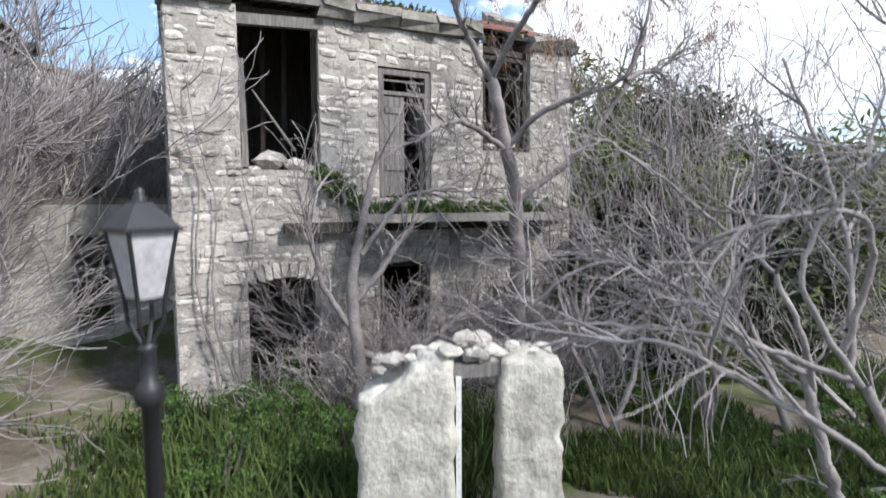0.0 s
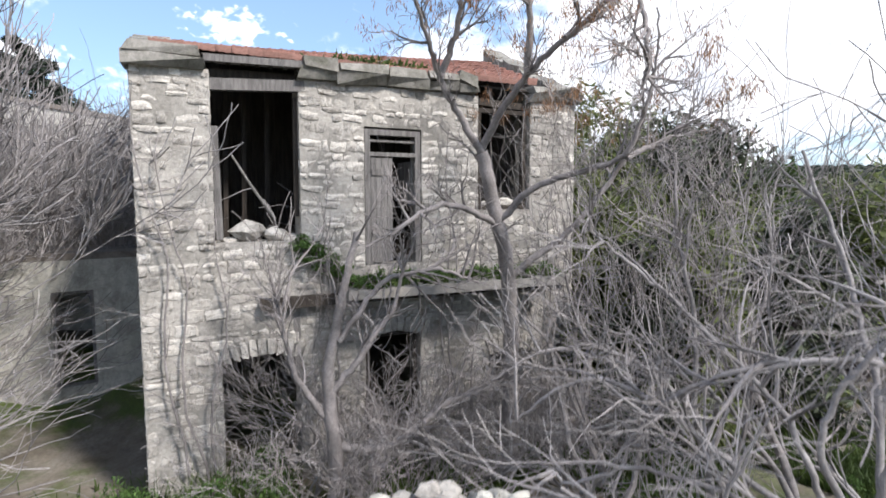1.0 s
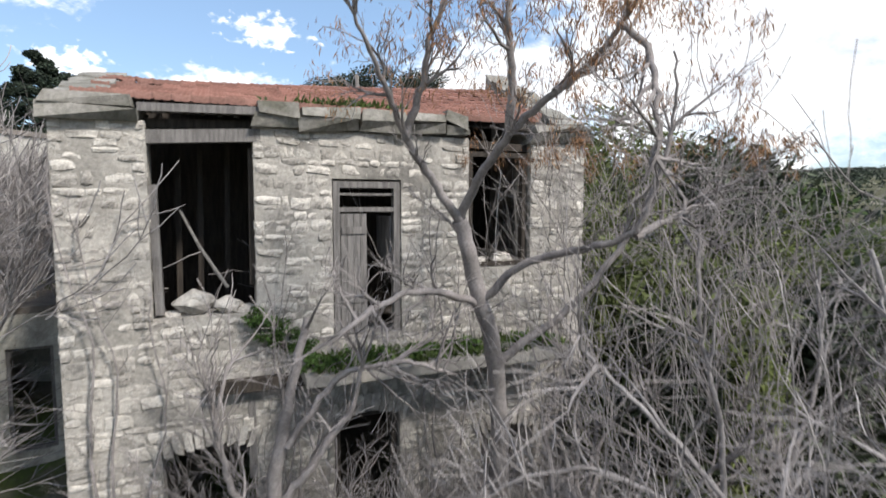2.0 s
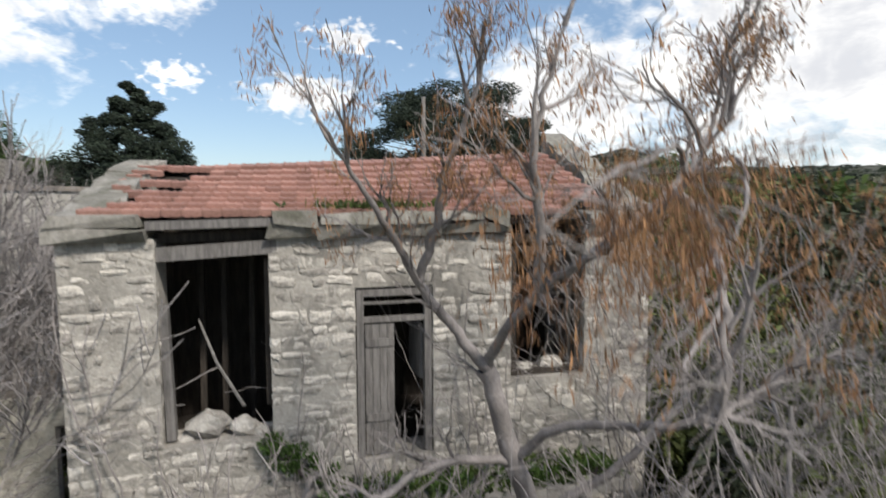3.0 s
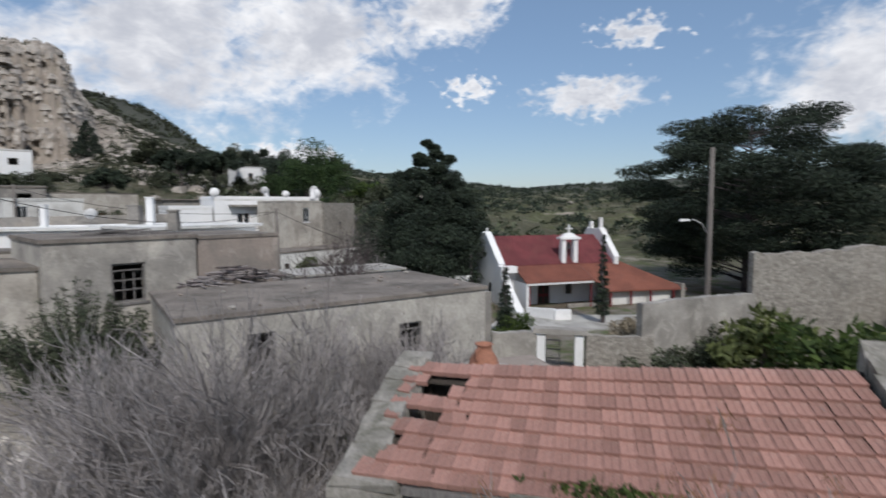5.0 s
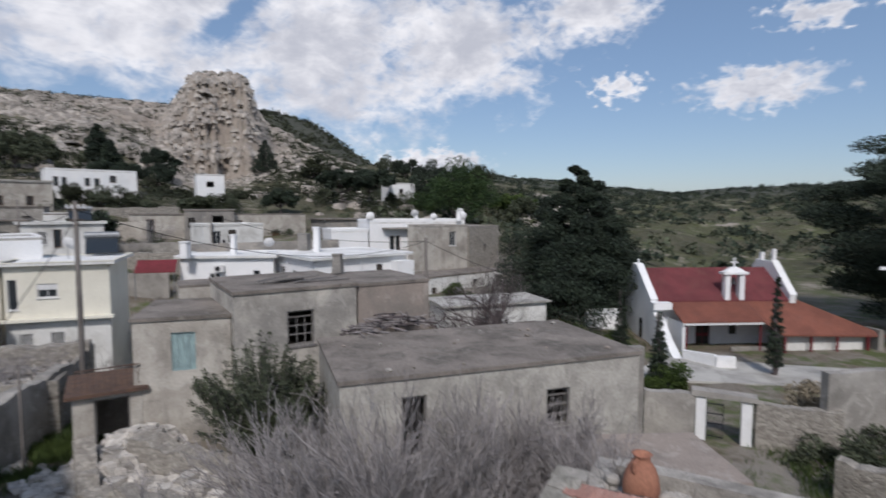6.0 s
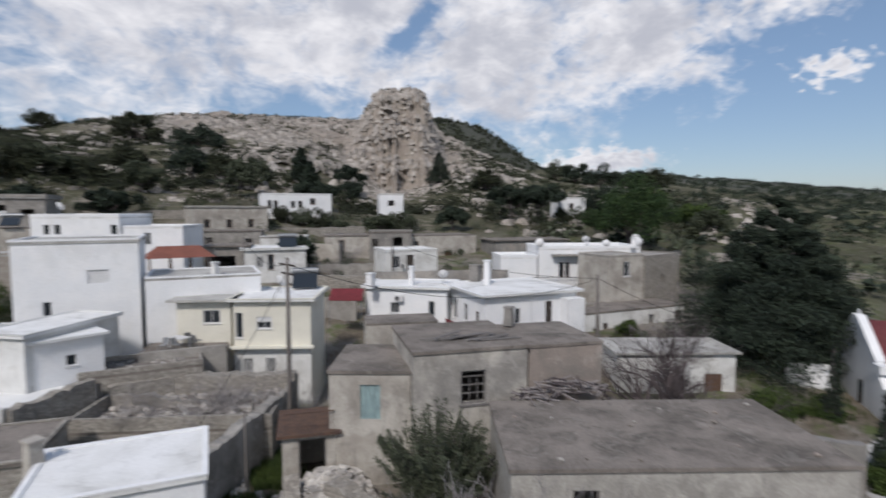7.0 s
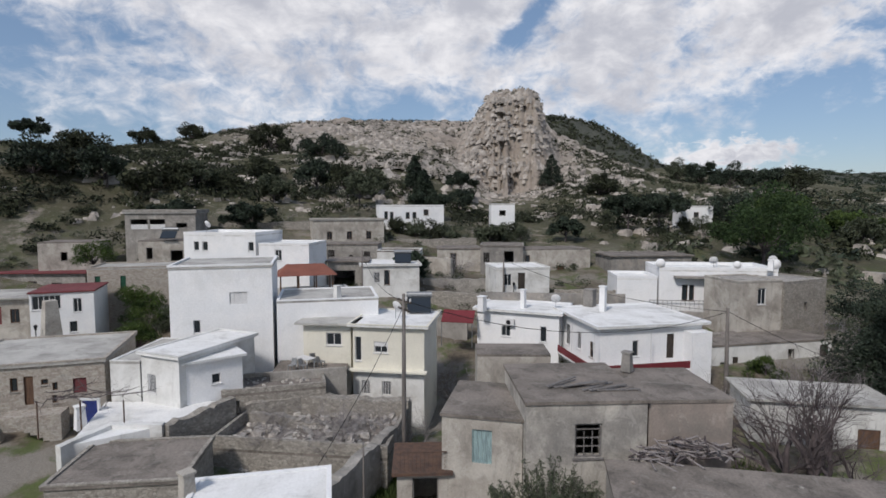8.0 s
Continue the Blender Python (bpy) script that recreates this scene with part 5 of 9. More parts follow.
house("stone_hut", "small roofless stone hut with a dark doorway", (-4.6, 18.0), (-0.2, 18.73), 0.0, 4.3, 2.6, LIMEWASH, CONCRETE,
      [("f", 2.1, 1.2, 0.85, 2.35, "hole")], 0.0, 0.4, 0.0, "hut")
house("terrace_behind", "low house with a flat brown earth roof behind the ruin", (-1.4, 21.6), (3.4, 24.6), 3.0, 6.15, 3.6, PLASTER_OLD, PLASTER_PINK, [], 0.0, 0.5, 0.1)
house("roofless_cottage", "low roofless stone walls round an old yard", (-33.6, 10.9), (-31.9, 17.2), 4.5, 8.05, 3.4, RUBBLE, CONCRETE, [("f", 0.5, 2.3, 0.6, 1.0, "hole")], 0.3, 0.5, 0.0)
house("pale_ruin", "small pale roofless outbuilding with a broken window", (-27.6, 26.6), (-24.9, 30.9), 4.0, 9.9, 3.0, PLASTER_PALE, CONCRETE, [("f", 2.5, 4.2, 1.0, 0.7, "hole")], 0.0, 0.4, 0.0)
house("terrace_block", "white terrace block carrying the red pergola", (-49.5, 17.8), (-47.6, 25.4), 7.0, 11.6, 5.0, WHITE_OLD, ROOF_PALE, [], 0.1)
house("ruined_yard_house", "roofless ruin with a cracked concrete floor and rubble walls", (-30.0, 9.8), (-23.6, 17.8), 3.5, 6.3, 7.2, RUBBLE, CONCRETE, [], 0.7, 0.5, 0.0)

house("pale_link_room", "plain pale side room between the stone house and the cottage", (-37.0, 4.9), (-35.95, 6.5), 5.5, 10.35, 6.0, WHITE_OLD, ROOF_PALE, [], 0.05, 0.3, 0.0)
for k, (x, y, a) in enumerate(((-16.9, 25.0, 20), (-16.7, 25.3, 26), (-16.4, 25.5, 14), (-16.1, 25.9, 35), (-15.6, 26.1, 22), (-17.3, 24.6, 40), (-15.2, 26.4, 5))):
    s = Shape()
    s.beam((-1.1, 0, 0.03), (1.1, 0, 0.03 + 0.02 * (k % 3)), 0.16, 0.05)
    ob = tagged(s.build("loose_plank", WOOD_GREY), "weathered grey plank lying on the flat roof", "plank", "planks on the roof")
    ob.matrix_world = pose(x, y, 11.24 + 0.055 * (k % 3), 0, 0, 58 + a)

debris = random.Random(64)
for k in range(16):
    u, v, r = debris.uniform(0.4, 11.6), debris.uniform(0.3, 6.0), debris.uniform(0.05, 0.14)
    ob = tagged(boulder(Shape(), debris, (0, 0, r * 0.3), r, 0.6).build("roof_debris", (PLASTER_OLD, CONCRETE, PLASTER_PINK)[k % 3]), "small loose stone lying on the flat roof", "stone", "stones on the flat roof")
    ob.location = (-8.75 + 0.665 * u - 0.747 * v, 19.5 + 0.747 * u + 0.665 * v, 9.02)


# ---- church ----
def tile_ribs(parent, a, b, c, d, material, n):
    """Rolls of roof tiles from the eave a-b up to the ridge d-c."""
    s = Shape()
    a, b, c, d = (np.array(q, float) for q in (a, b, c, d))
    for i in range(n):
        u, w = (i + 0.15) / n, (i + 0.62) / n
        lo0, lo1, hi0, hi1 = a + (b - a) * u, a + (b - a) * w, d + (c - d) * u, d + (c - d) * w
        m0, m1 = (lo0 + lo1) / 2 + (0, 0, 0.075), (hi0 + hi1) / 2 + (0, 0, 0.075)
        s.add([lo0, lo1, hi1, hi0, m0, m1], [(0, 4, 5, 3), (4, 1, 2, 5)])
    tagged(part("tile_roll", s, material, parent), kind="stuff")


def make_church():
    """A small church: nave between white gables, red roofs, porch, side hall, belfry."""
    ob = thing("church", pose(-3.46, 53.3, 3.0, 0, 0, 33), "small white church with dark red tiled roof and a belfry", "church")
    L, D, H, R = 12.0, 6.4, 4.0, 2.45
    s = holed(Shape(), 0.25, L - 0.25, 0, H, 0, 0.4, [(3.7, 5.0, 0, 2.5), (6.6, 7.3, 1.2, 2.3)])
    s.box(0.25, L - 0.25, D - 0.4, D, 0, H)
    part("wall", s, WHITE, ob)
    for x, prof in ((-0.25, [(0.0, -0.3), (D, -0.3), (D, H + 0.2), (D * 0.5 + 0.2, H + R + 0.5), (D * 0.5 - 0.2, H + R + 0.5), (-0.1, H + 0.2)]),
                    (L - 0.25, [(0.0, -0.3), (D, -0.3), (D, H + 0.4), (D * 0.5 + 1.0, H + R + 0.75), (D * 0.5 - 1.0, H + R + 0.75), (-0.3, H + 0.5)])):
        s = Shape()
        v = [(x, a, b) for a, b in prof] + [(x + 0.5, a, b) for a, b in prof]
        s.add(v, [(i, (i + 1) % 6, 6 + (i + 1) % 6, 6 + i) for i in range(6)])
        s.fs.append(np.array([[5, 4, 3, 2, 1, 0]]))
        s.fs.append(np.array([[6, 7, 8, 9, 10, 11]]))
        gable = part("gable", s, WHITE, ob)
        # raised coping along the slopes
        for (a0, b0), (a1, b1) in ((prof[5], prof[4]), (prof[3], prof[2])):
            s = Shape()
            s.beam((x + 0.25, a0, b0 + 0.05), (x + 0.25, a1, b1 + 0.05), 0.62, 0.14)
            part("coping", s, WHITE, gable)
        s = Shape()
        if x < 0:
            s.box(0.19 - 0.25, 0.31 - 0.25, D / 2 - 0.06, D / 2 + 0.06, H + R + 0.5, H + R + 0.95)
            part("finial", s, WHITE, gable)
        else:
            for y, top in ((D / 2 - 0.85, 1.1), (D / 2 + 0.75, 0.7)):
                q = Shape()
                q.box(x + 0.1, x + 0.4, y - 0.14, y + 0.14, H + R + 0.752, H + R + 0.75 + top)
                part("pillar", q, WHITE, gable)
    s = Shape()
    for ya, yb, za, zb in ((-0.12, D / 2, H, H + R), (D / 2, D + 0.1, H + R, H)):
        s.hexa([(0.25, ya, za), (L - 0.25, ya, za), (L - 0.25, yb, zb), (0.25, yb, zb), (0.25, ya, za + 0.14), (L - 0.25, ya, za + 0.14), (L - 0.25, yb, zb + 0.14), (0.25, yb, zb + 0.14)])
    nave = part("roof", s, TILE_RED, ob)
    tile_ribs(nave, (0.3, -0.12, H + 0.141), (L - 0.3, -0.12, H + 0.141), (L - 0.3, D / 2, H + R + 0.141), (0.3, D / 2, H + R + 0.141), TILE_RED, 46)
    # sweeping buttress and the low yard wall that runs on from it
    s = Shape()
    n = 9
    for i in range(n):
        y0, y1 = -5.4 * i / n, -5.4 * (i + 1) / n
        z0, z1 = (0.15 + 3.95 * (1 - k / n) ** 1.6 for k in (i, i + 1))
        s.hexa([(-0.32, y1, -0.4), (0.4, y1, -0.4), (0.4, y0, -0.4), (-0.32, y0, -0.4), (-0.32, y1, z1), (0.4, y1, z1), (0.4, y0, z0), (-0.32, y0, z0)])
    part("buttress", s, WHITE, ob)
    s = Shape()
    s.box(-0.4, 1.15, -0.95, 0.0, 3.55, 4.12)
    part("shoulder", s, WHITE, ob)
    s = Shape()
    s.beam((0.45, -4.3, 0.55), (1.7, -6.5, 0.75), 0.35, 1.1)
    s.beam((1.6, -6.6, 0.5), (2.9, -6.9, 0.5), 0.35, 1.5)
    part("yard_wall", s, WHITE, ob)
    # porch
    pa, pb, pc, pd = (1.2, -2.6, 2.78), (7.9, -2.6, 2.78), (7.9, -0.02, 3.95), (1.2, -0.02, 3.95)
    s = Shape()
    s.hexa([pa, pb, pc, pd] + [(x, y, z + 0.13) for x, y, z in (pa, pb, pc, pd)])
    porch = part("porch_roof", s, TILE_ORANGE, ob, "orange red tiled porch roof")
    tile_ribs(porch, *[(x, y, z + 0.131) for x, y, z in (pa, pb, pc, pd)], TILE_ORANGE, 27)
    s = Shape()
    s.box(1.2, 7.9, -2.64, -2.52, 2.6, 2.76)
    part("fascia", s, WHITEPAINT, porch)
    s = Shape()
    s.box(1.25, 1.5, -2.5, -0.02, -0.2, 2.75)
    part("porch_wall", s, WHITE, ob)
    for x in (1.55, 7.7):
        s = Shape()
        s.box(x, x + 0.12, -2.5, -2.38, -0.2, 2.6)
        part("post", s, REDPAINT, porch)
    s = Shape()
    s.box(5.4, 8.4, -2.45, -2.3, -0.2, 0.75)
    part("porch_parapet", s, PLASTER_GREY, ob)
    s = Shape()
    s.box(3.76, 4.94, 0.1, 0.18, 0.02, 2.46)
    door = part("door", s, REDPAINT, ob)
    for x in (3.82, 4.4):
        for z in (0.15, 1.35):
            s = Shape()
            s.box(x, x + 0.48, 0.07, 0.098, z, z + 0.95)
            part("panel", s, WOOD_DARK, door)
    s = Shape()
    s.box(6.62, 7.28, 0.14, 0.18, 1.22, 2.28)
    win = part("window", s, PANE, ob)
    s = Shape()
    for x in (6.62, 6.93, 7.24):
        s.box(x, x + 0.05, 0.08, 0.138, 1.22, 2.28)
    part("frame", s, WOOD_DARK, win)
    # tall narrow arched window and the round vent in the gable
    s = Shape()
    s.box(-0.275, -0.253, 1.5, 2.1, 0.0, 2.1)
    for i in range(6):
        z = 2.1 + 0.05 * i
        w = 0.3 * math.sqrt(max(0.0, 1 - (i / 6) ** 2))
        s.box(-0.275, -0.253, 1.8 - w, 1.8 + w, z, z + 0.05)
    part("arched_window", s, PANE, ob)
    s = Shape()
    s.lathe([(0.0, 0.0), (0.3, 0.0), (0.3, 0.025), (0.0, 0.025)], 12)
    part("vent", turned(s, pose(-0.252, D / 2, 4.9, 0, -90, 0)), PANE, ob)
    # side hall under a lower roof hipped at its near end
    ha, hb, hc, hd = (9.2, -3.2, 1.75), (18.0, -3.0, 1.5), (12.6, 0.1, 3.95), (7.9, -0.02, 3.97)
    s = Shape()
    s.hexa([ha, hb, hc, hd] + [(x, y, z + 0.13) for x, y, z in (ha, hb, hc, hd)])
    he = (7.9, -2.6, 2.78)
    s.add([hd, he, ha, (hd[0], hd[1], hd[2] + 0.13), (he[0], he[1], he[2] + 0.13), (ha[0], ha[1], ha[2] + 0.13)], [(0, 1, 4, 3), (1, 2, 5, 4), (2, 0, 3, 5)])
    s.fs.append(np.array([[s.n - 3, s.n - 2, s.n - 1]]))
    hall = part("hall_roof", s, TILE_ORANGE, ob, "orange red tiled roof of the side hall")
    tile_ribs(hall, *[(x, y, z + 0.131) for x, y, z in (ha, hb, hc, hd)], TILE_ORANGE, 30)
    s = Shape()
    s.box(9.9, 16.6, -2.5, 0.0, -0.2, 1.55)
    part("hall_wall", s, WHITE_OLD, ob)
    for x in (9.4, 11.6, 13.8, 16.4):
        q = Shape()
        q.box(x, x + 0.16, -3.05, -2.9, -0.2, 1.7)
        part("post", q, REDPAINT, hall)
    s = Shape()
    s.box(17.3, 17.7, -3.1, -1.6, -0.2, 2.1)
    part("end_wall", s, PLASTER_OLD, ob)
    # belfry on the front eave
    s = Shape()
    for x in (6.15, 7.4):
        s.box(x, x + 0.42, -0.1, 0.4, 4.0, 6.35)
    s.box(5.9, 8.07, -0.25, 0.55, 6.35, 6.55)
    s.hexa([(6.1, -0.15, 6.55), (7.87, -0.15, 6.55), (7.87, 0.45, 6.55), (6.1, 0.45, 6.55), (6.7, 0.0, 6.95), (7.27, 0.0, 6.95), (7.27, 0.3, 6.95), (6.7, 0.3, 6.95)])
    bel = part("belfry", s, WHITE, ob)
    s = Shape()
    s.box(6.92, 7.04, 0.09, 0.21, 6.95, 7.75)
    s.box(6.66, 7.30, 0.09, 0.21, 7.3, 7.42)
    part("cross", s, WHITE, bel)
    s = Shape()
    s.lathe([(0.02, 6.1), (0.12, 6.05), (0.17, 5.75), (0.28, 5.5), (0.0, 5.5)], 10, (6.98, 0.15))
    part("bell", s, IRON, bel)
    return ob


make_church()


def wall_run(name, label, pts, z0, tops, thick, material, cap=None, rough=0.0, category="wall"):
    """A free-standing wall along a plan line, with a ragged top if rough."""
    rng = random.Random(len(pts) + int(pts[0][0] * 7))
    line = []
    for (a, b), ta, tb in zip(zip(pts, pts[1:]), tops, tops[1:]):
        n = max(1, int(math.dist(a, b) / (0.3 if rough else 3)))
        line += [(Vector((a[0] + (b[0] - a[0]) * i / n, a[1] + (b[1] - a[1]) * i / n, 0)), ta + (tb - ta) * i / n) for i in range(n)]
    line.append((Vector((*pts[-1], 0)), tops[-1]))
    v, drift = [], 0.0
    for i, (p, h) in enumerate(line):
        d = (line[min(i + 1, len(line) - 1)][0] - line[max(i - 1, 0)][0]).normalized()
        o = Vector((-d.y, d.x, 0)) * thick / 2
        drift = 0.7 * drift + rng.uniform(-rough, rough)
        j = [rng.uniform(-rough, rough) * 0.35 for _ in range(3)]
        v += [(p.x - o.x, p.y - o.y, z0), (p.x - o.x * (1 + j[2]), p.y - o.y * (1 + j[2]), h + drift + j[0]), (p.x + o.x, p.y + o.y, h + drift + j[1]), (p.x + o.x, p.y + o.y, z0)]
    m = len(line)
    s = Shape().add(v, [(4 * i + k, 4 * i + k + 1, 4 * i + k + 5, 4 * i + k + 4) for i in range(m - 1) for k in range(3)] + [(3, 2, 1, 0), (4 * m - 4, 4 * m - 3, 4 * m - 2, 4 * m - 1)])
    ob = tagged(s.build(name, material), label, category, kind="structure" if category == "wall" else "")
    return ob


wall_run("wall_church_lane", "long low grey plastered lane wall with a pale coping", [(6.5, 35.7), (13.0, 39.7)], 2.5, [7.3, 7.5], 0.5, PLASTER_OLD, rough=0.05)
wall_run("wall_ruin_east", "tall ragged stone wall of a roofless ruin", [(13.2, 40.9), (18.4, 41.5), (24.2, 45.2)], 2.5, [9.6, 10.0, 10.0], 0.7, RUBBLE, rough=0.12)
wall_run("wall_yard", "grey plastered boundary wall in front of the church", [(-10.3, 27.9), (-1.3, 34.0)], 3.0, [8.2, 7.9], 0.5, PLASTER_GREY, rough=0.04)
wall_run("wall_white_garden", "short white garden wall", [(-9.2, 53.6), (-6.6, 55.4)], 2.8, [5.9, 5.9], 0.3, WHITE, rough=0.0)
wall_run("wall_ruin_yard_back", "crumbling stone yard wall with rubble", [(-33.2, 12.3), (-32.7, 15.8), (-28.4, 21.7)], 3.5, [7.6, 7.6, 7.5], 0.9, RUBBLE, rough=0.1)
wall_run("wall_alley", "old plastered wall along the grassy alley", [(-25.4, 19.0), (-20.6, 12.8)], 3.5, [7.4, 7.1], 0.6, PLASTER_OLD, rough=0.1)
wall_run("wall_rubble_front", "collapsed rubble wall of an old yard", [(-17.4, 17.6), (-12.6, 18.6), (-8.9, 19.4)], 3.5, [6.0, 5.6, 6.3], 0.9, RUBBLE, rough=0.16)
wall_run("wall_court", "low white courtyard wall with a flat top", [(-30.4, 2.6), (-32.1, 4.9), (-30.7, 7.4)], 4.0, [8.1, 8.2, 8.2], 0.4, WHITE_OLD, rough=0.03)
wall_run("wall_court_rubble", "rough stone retaining wall below the white court", [(-30.6, 7.5), (-32.6, 11.4)], 4.0, [8.1, 8.4], 0.6, RUBBLE, rough=0.1)
wall_run("wall_terrace", "retaining wall below the upper villa", [(-36.2, 55.4), (-27.0, 63.0)], 4.0, [8.9, 9.0], 0.5, PLASTER_OLD, rough=0.05)
wall_run("wall_lane_grey", "grey concrete garden wall behind the white wing", [(-42.0, 37.0), (-32.5, 47.5)], 6.0, [11.6, 11.8], 0.3, PLASTER_GREY, rough=0.0)
wall_run("wall_roadside", "low stone wall beside the grass strip", [(6.5, 31.0), (16.0, 27.0)], 2.5, [5.2, 5.0], 0.6, RUBBLE, rough=0.12)

s = Shape()
s.hexa([(-30.5, 2.9, 5.0), (-30.8, 7.4, 5.0), (-33.0, 11.6, 5.0), (-37.0, 4.6, 5.0), (-30.6, 3.0, 7.95), (-30.9, 7.4, 7.95), (-33.0, 11.5, 7.95), (-37.0, 4.6, 7.95)])
tagged(s.build("terrace_court", ROOF_WHITE), "whitewashed paved court before the cottage", "terrace", kind="structure")
for k, (pts, top, mat, lab) in enumerate((([(-52.0, 36.5), (-46.0, 41.5)], 10.4, RUBBLE, "old rubble terrace wall between the houses"), ([(-66.0, 40.5), (-58.5, 44.0)], 13.2, PLASTER_PALE, "pale broken yard wall between old houses"),
                                         ([(-57.5, 39.0), (-52.0, 47.5)], 11.0, PLASTER_OLD, "grey plastered yard wall with stains"), ([(-44.5, 49.5), (-39.0, 54.0)], 10.6, RUBBLE, "old rubble terrace wall between the houses"),
                                         ([(-72.5, 26.0), (-69.5, 31.0)], 14.6, PLASTER_OLD, "grey plastered yard wall with stains"), ([(-76.0, 43.0), (-70.0, 56.0)], 15.0, RUBBLE, "dry stone terrace wall on the slope"),
                                         ([(-69.0, 58.0), (-60.0, 70.0)], 13.6, RUBBLE, "dry stone terrace wall on the slope"), ([(-58.0, 71.0), (-50.0, 80.0)], 13.2, RUBBLE, "dry stone terrace wall on the slope"),
                                         ([(-92.0, 20.0), (-86.0, 34.0)], 17.6, RUBBLE, "dry stone terrace wall on the slope"), ([(-47.0, 30.0), (-42.0, 35.5)], 9.2, PLASTER_OLD, "grey plastered yard wall with stains"),
                                         ([(-30.0, 47.0), (-26.8, 54.0)], 8.2, RUBBLE, "dry stone wall below the villa garden"), ([(-20.5, 63.0), (-14.0, 70.0)], 7.0, RUBBLE, "dry stone wall along the rising lane"))):
    wall_run("wall_plot_%d" % (k + 1), lab, pts, top - 3.5, [top, top + 0.2], 0.5, mat, rough=0.08)

# gate with white pillars below the church
gate = thing("yard_gate", pose(1.2, 34.6, 3.4, 0, 0, 5), "white pillared iron yard gate standing ajar", "gate")
for x in (0.0, 2.0):
    s = Shape()
    s.box(x, x + 0.45, 0, 0.45, 0, 2.2)
    part("pillar", s, WHITE, gate)
s = Shape()
s.box(0.46, 0.5, 0.2, 0.24, 0.1, 1.9)
s.box(1.2, 1.24, 0.2, 0.24, 0.1, 1.9)
for z in (0.15, 0.8, 1.3, 1.8):
    s.box(0.5, 1.2, 0.2, 0.24, z, z + 0.05)
for i in range(5):
    s.box(0.58 + i * 0.13, 0.6 + i * 0.13, 0.21, 0.23, 0.15, 1.8)
part("gate_leaf", s, IRON, gate)
s = Shape()
s.hexa([(-0.25, -0.1, 2.204), (2.7, -0.12, 2.204), (2.7, 0.55, 2.204), (-0.25, 0.58, 2.204), (-0.2, -0.08, 2.5), (2.66, -0.1, 2.44), (2.66, 0.52, 2.46), (-0.2, 0.55, 2.52)])
part("lintel", s, PLASTER_OLD, gate)
wall_run("wall_gate", "rough grey stone wall beside the white gate pillars", [(3.75, 35.0), (7.2, 35.6)], 2.6, [5.7, 5.5], 0.5, RUBBLE, rough=0.06)
wall_run("wall_gate_lane", "rough grey stone wall running up to the gate", [(-1.2, 34.3), (1.1, 34.8)], 2.6, [5.6, 5.7], 0.5, PLASTER_OLD, rough=0.06)


# ---- poles and cables ----
def utility_pole(x, y, z0, z1, label, lean=0.0, r=0.14):
    ob = thing("utility_pole", pose(x, y, z0, 0, lean, 0), label, "utility pole", "utility poles")
    s = Shape()
    s.lathe([(r, 0), (r * 0.95, (z1 - z0) * 0.5), (r * 0.7, z1 - z0), (0.0, z1 - z0 + 0.02)], 10)
    part("shaft", s, POLE_WOOD, ob, smooth=True)
    return ob


pole_b = utility_pole(11.54, 44.0, 3.0, 16.2, "grey wooden street pole with a lamp arm", r=0.19)
s = Shape()
s.tube([(-0.1, 0, 7.6), (-0.5, 0, 8.3), (-1.0, 0, 8.55), (-1.3, 0, 8.5)], 0.04, 6)
arm = part("lamp_arm", s, STEEL, pole_b)
s = Shape()
s.hexa([(-1.85, -0.16, 8.42), (-1.25, -0.1, 8.46), (-1.25, 0.1, 8.46), (-1.85, 0.16, 8.42), (-1.8, -0.1, 8.6), (-1.25, -0.06, 8.58), (-1.25, 0.06, 8.58), (-1.8, 0.1, 8.6)])
part("lamp_head", s, WHITEPAINT, arm)
pole_a = utility_pole(-25.3, 19.7, 3.2, 15.2, "dark leaning wooden utility pole in the alley", 0.4, 0.14)
pole_c = utility_pole(-21.6, 46.6, 3.5, 12.3, "wooden utility pole beside the long low house", -1.0, 0.17)
utility_pole(-46.5, 43.5, 6.0, 14.5, "wooden utility pole among the old houses", r=0.12)
utility_pole(-50.9, 27.9, 6.0, 15.6, "wooden utility pole behind the cream house", r=0.11)
utility_pole(-21.2, 15.4, 3.8, 8.8, "short rusty pipe pole beside the shed", r=0.06)
s = Shape()
s.beam((-0.9, 0, 11.6), (0.9, 0, 11.6), 0.09, 0.1)
s.beam((-0.7, 0, 11.1), (0.7, 0, 11.1), 0.09, 0.1)
part("cross_arm", s, WOOD_DARK, pole_a)
for x in (-0.8, -0.3, 0.3, 0.8):
    s = Shape()
    s.lathe([(0.0, 11.65), (0.05, 11.65), (0.06, 11.8), (0.03, 11.85), (0.0, 11.85)], 8, (x, 0))
    part("insulator", s, WHITEPAINT, pole_a)


def cable(a, b, sag, label="sagging black overhead cable"):
    t = np.linspace(0, 1, 14)[:, None]
    p = np.array(a) * (1 - t) + np.array(b) * t
    p[:, 2] -= sag * 4 * (t * (1 - t))[:, 0]
    tagged(Shape().tube(p, 0.02, 4).build("overhead_cable", CABLE), label, "cable", "overhead cables")


cable((-25.3, 19.7, 14.8), (-21.7, 46.6, 12.0), 1.8)
cable((-25.3, 19.7, 14.4), (-21.2, 12.6, 7.6), 0.4)
cable((-25.3, 19.7, 14.8), (-50.9, 27.9, 15.3), 1.0)
cable((-21.7, 46.6, 12.0), (-46.5, 43.5, 14.2), 1.0)
cable((-21.7, 46.6, 12.0), (-9.0, 54.0, 7.5), 0.8)


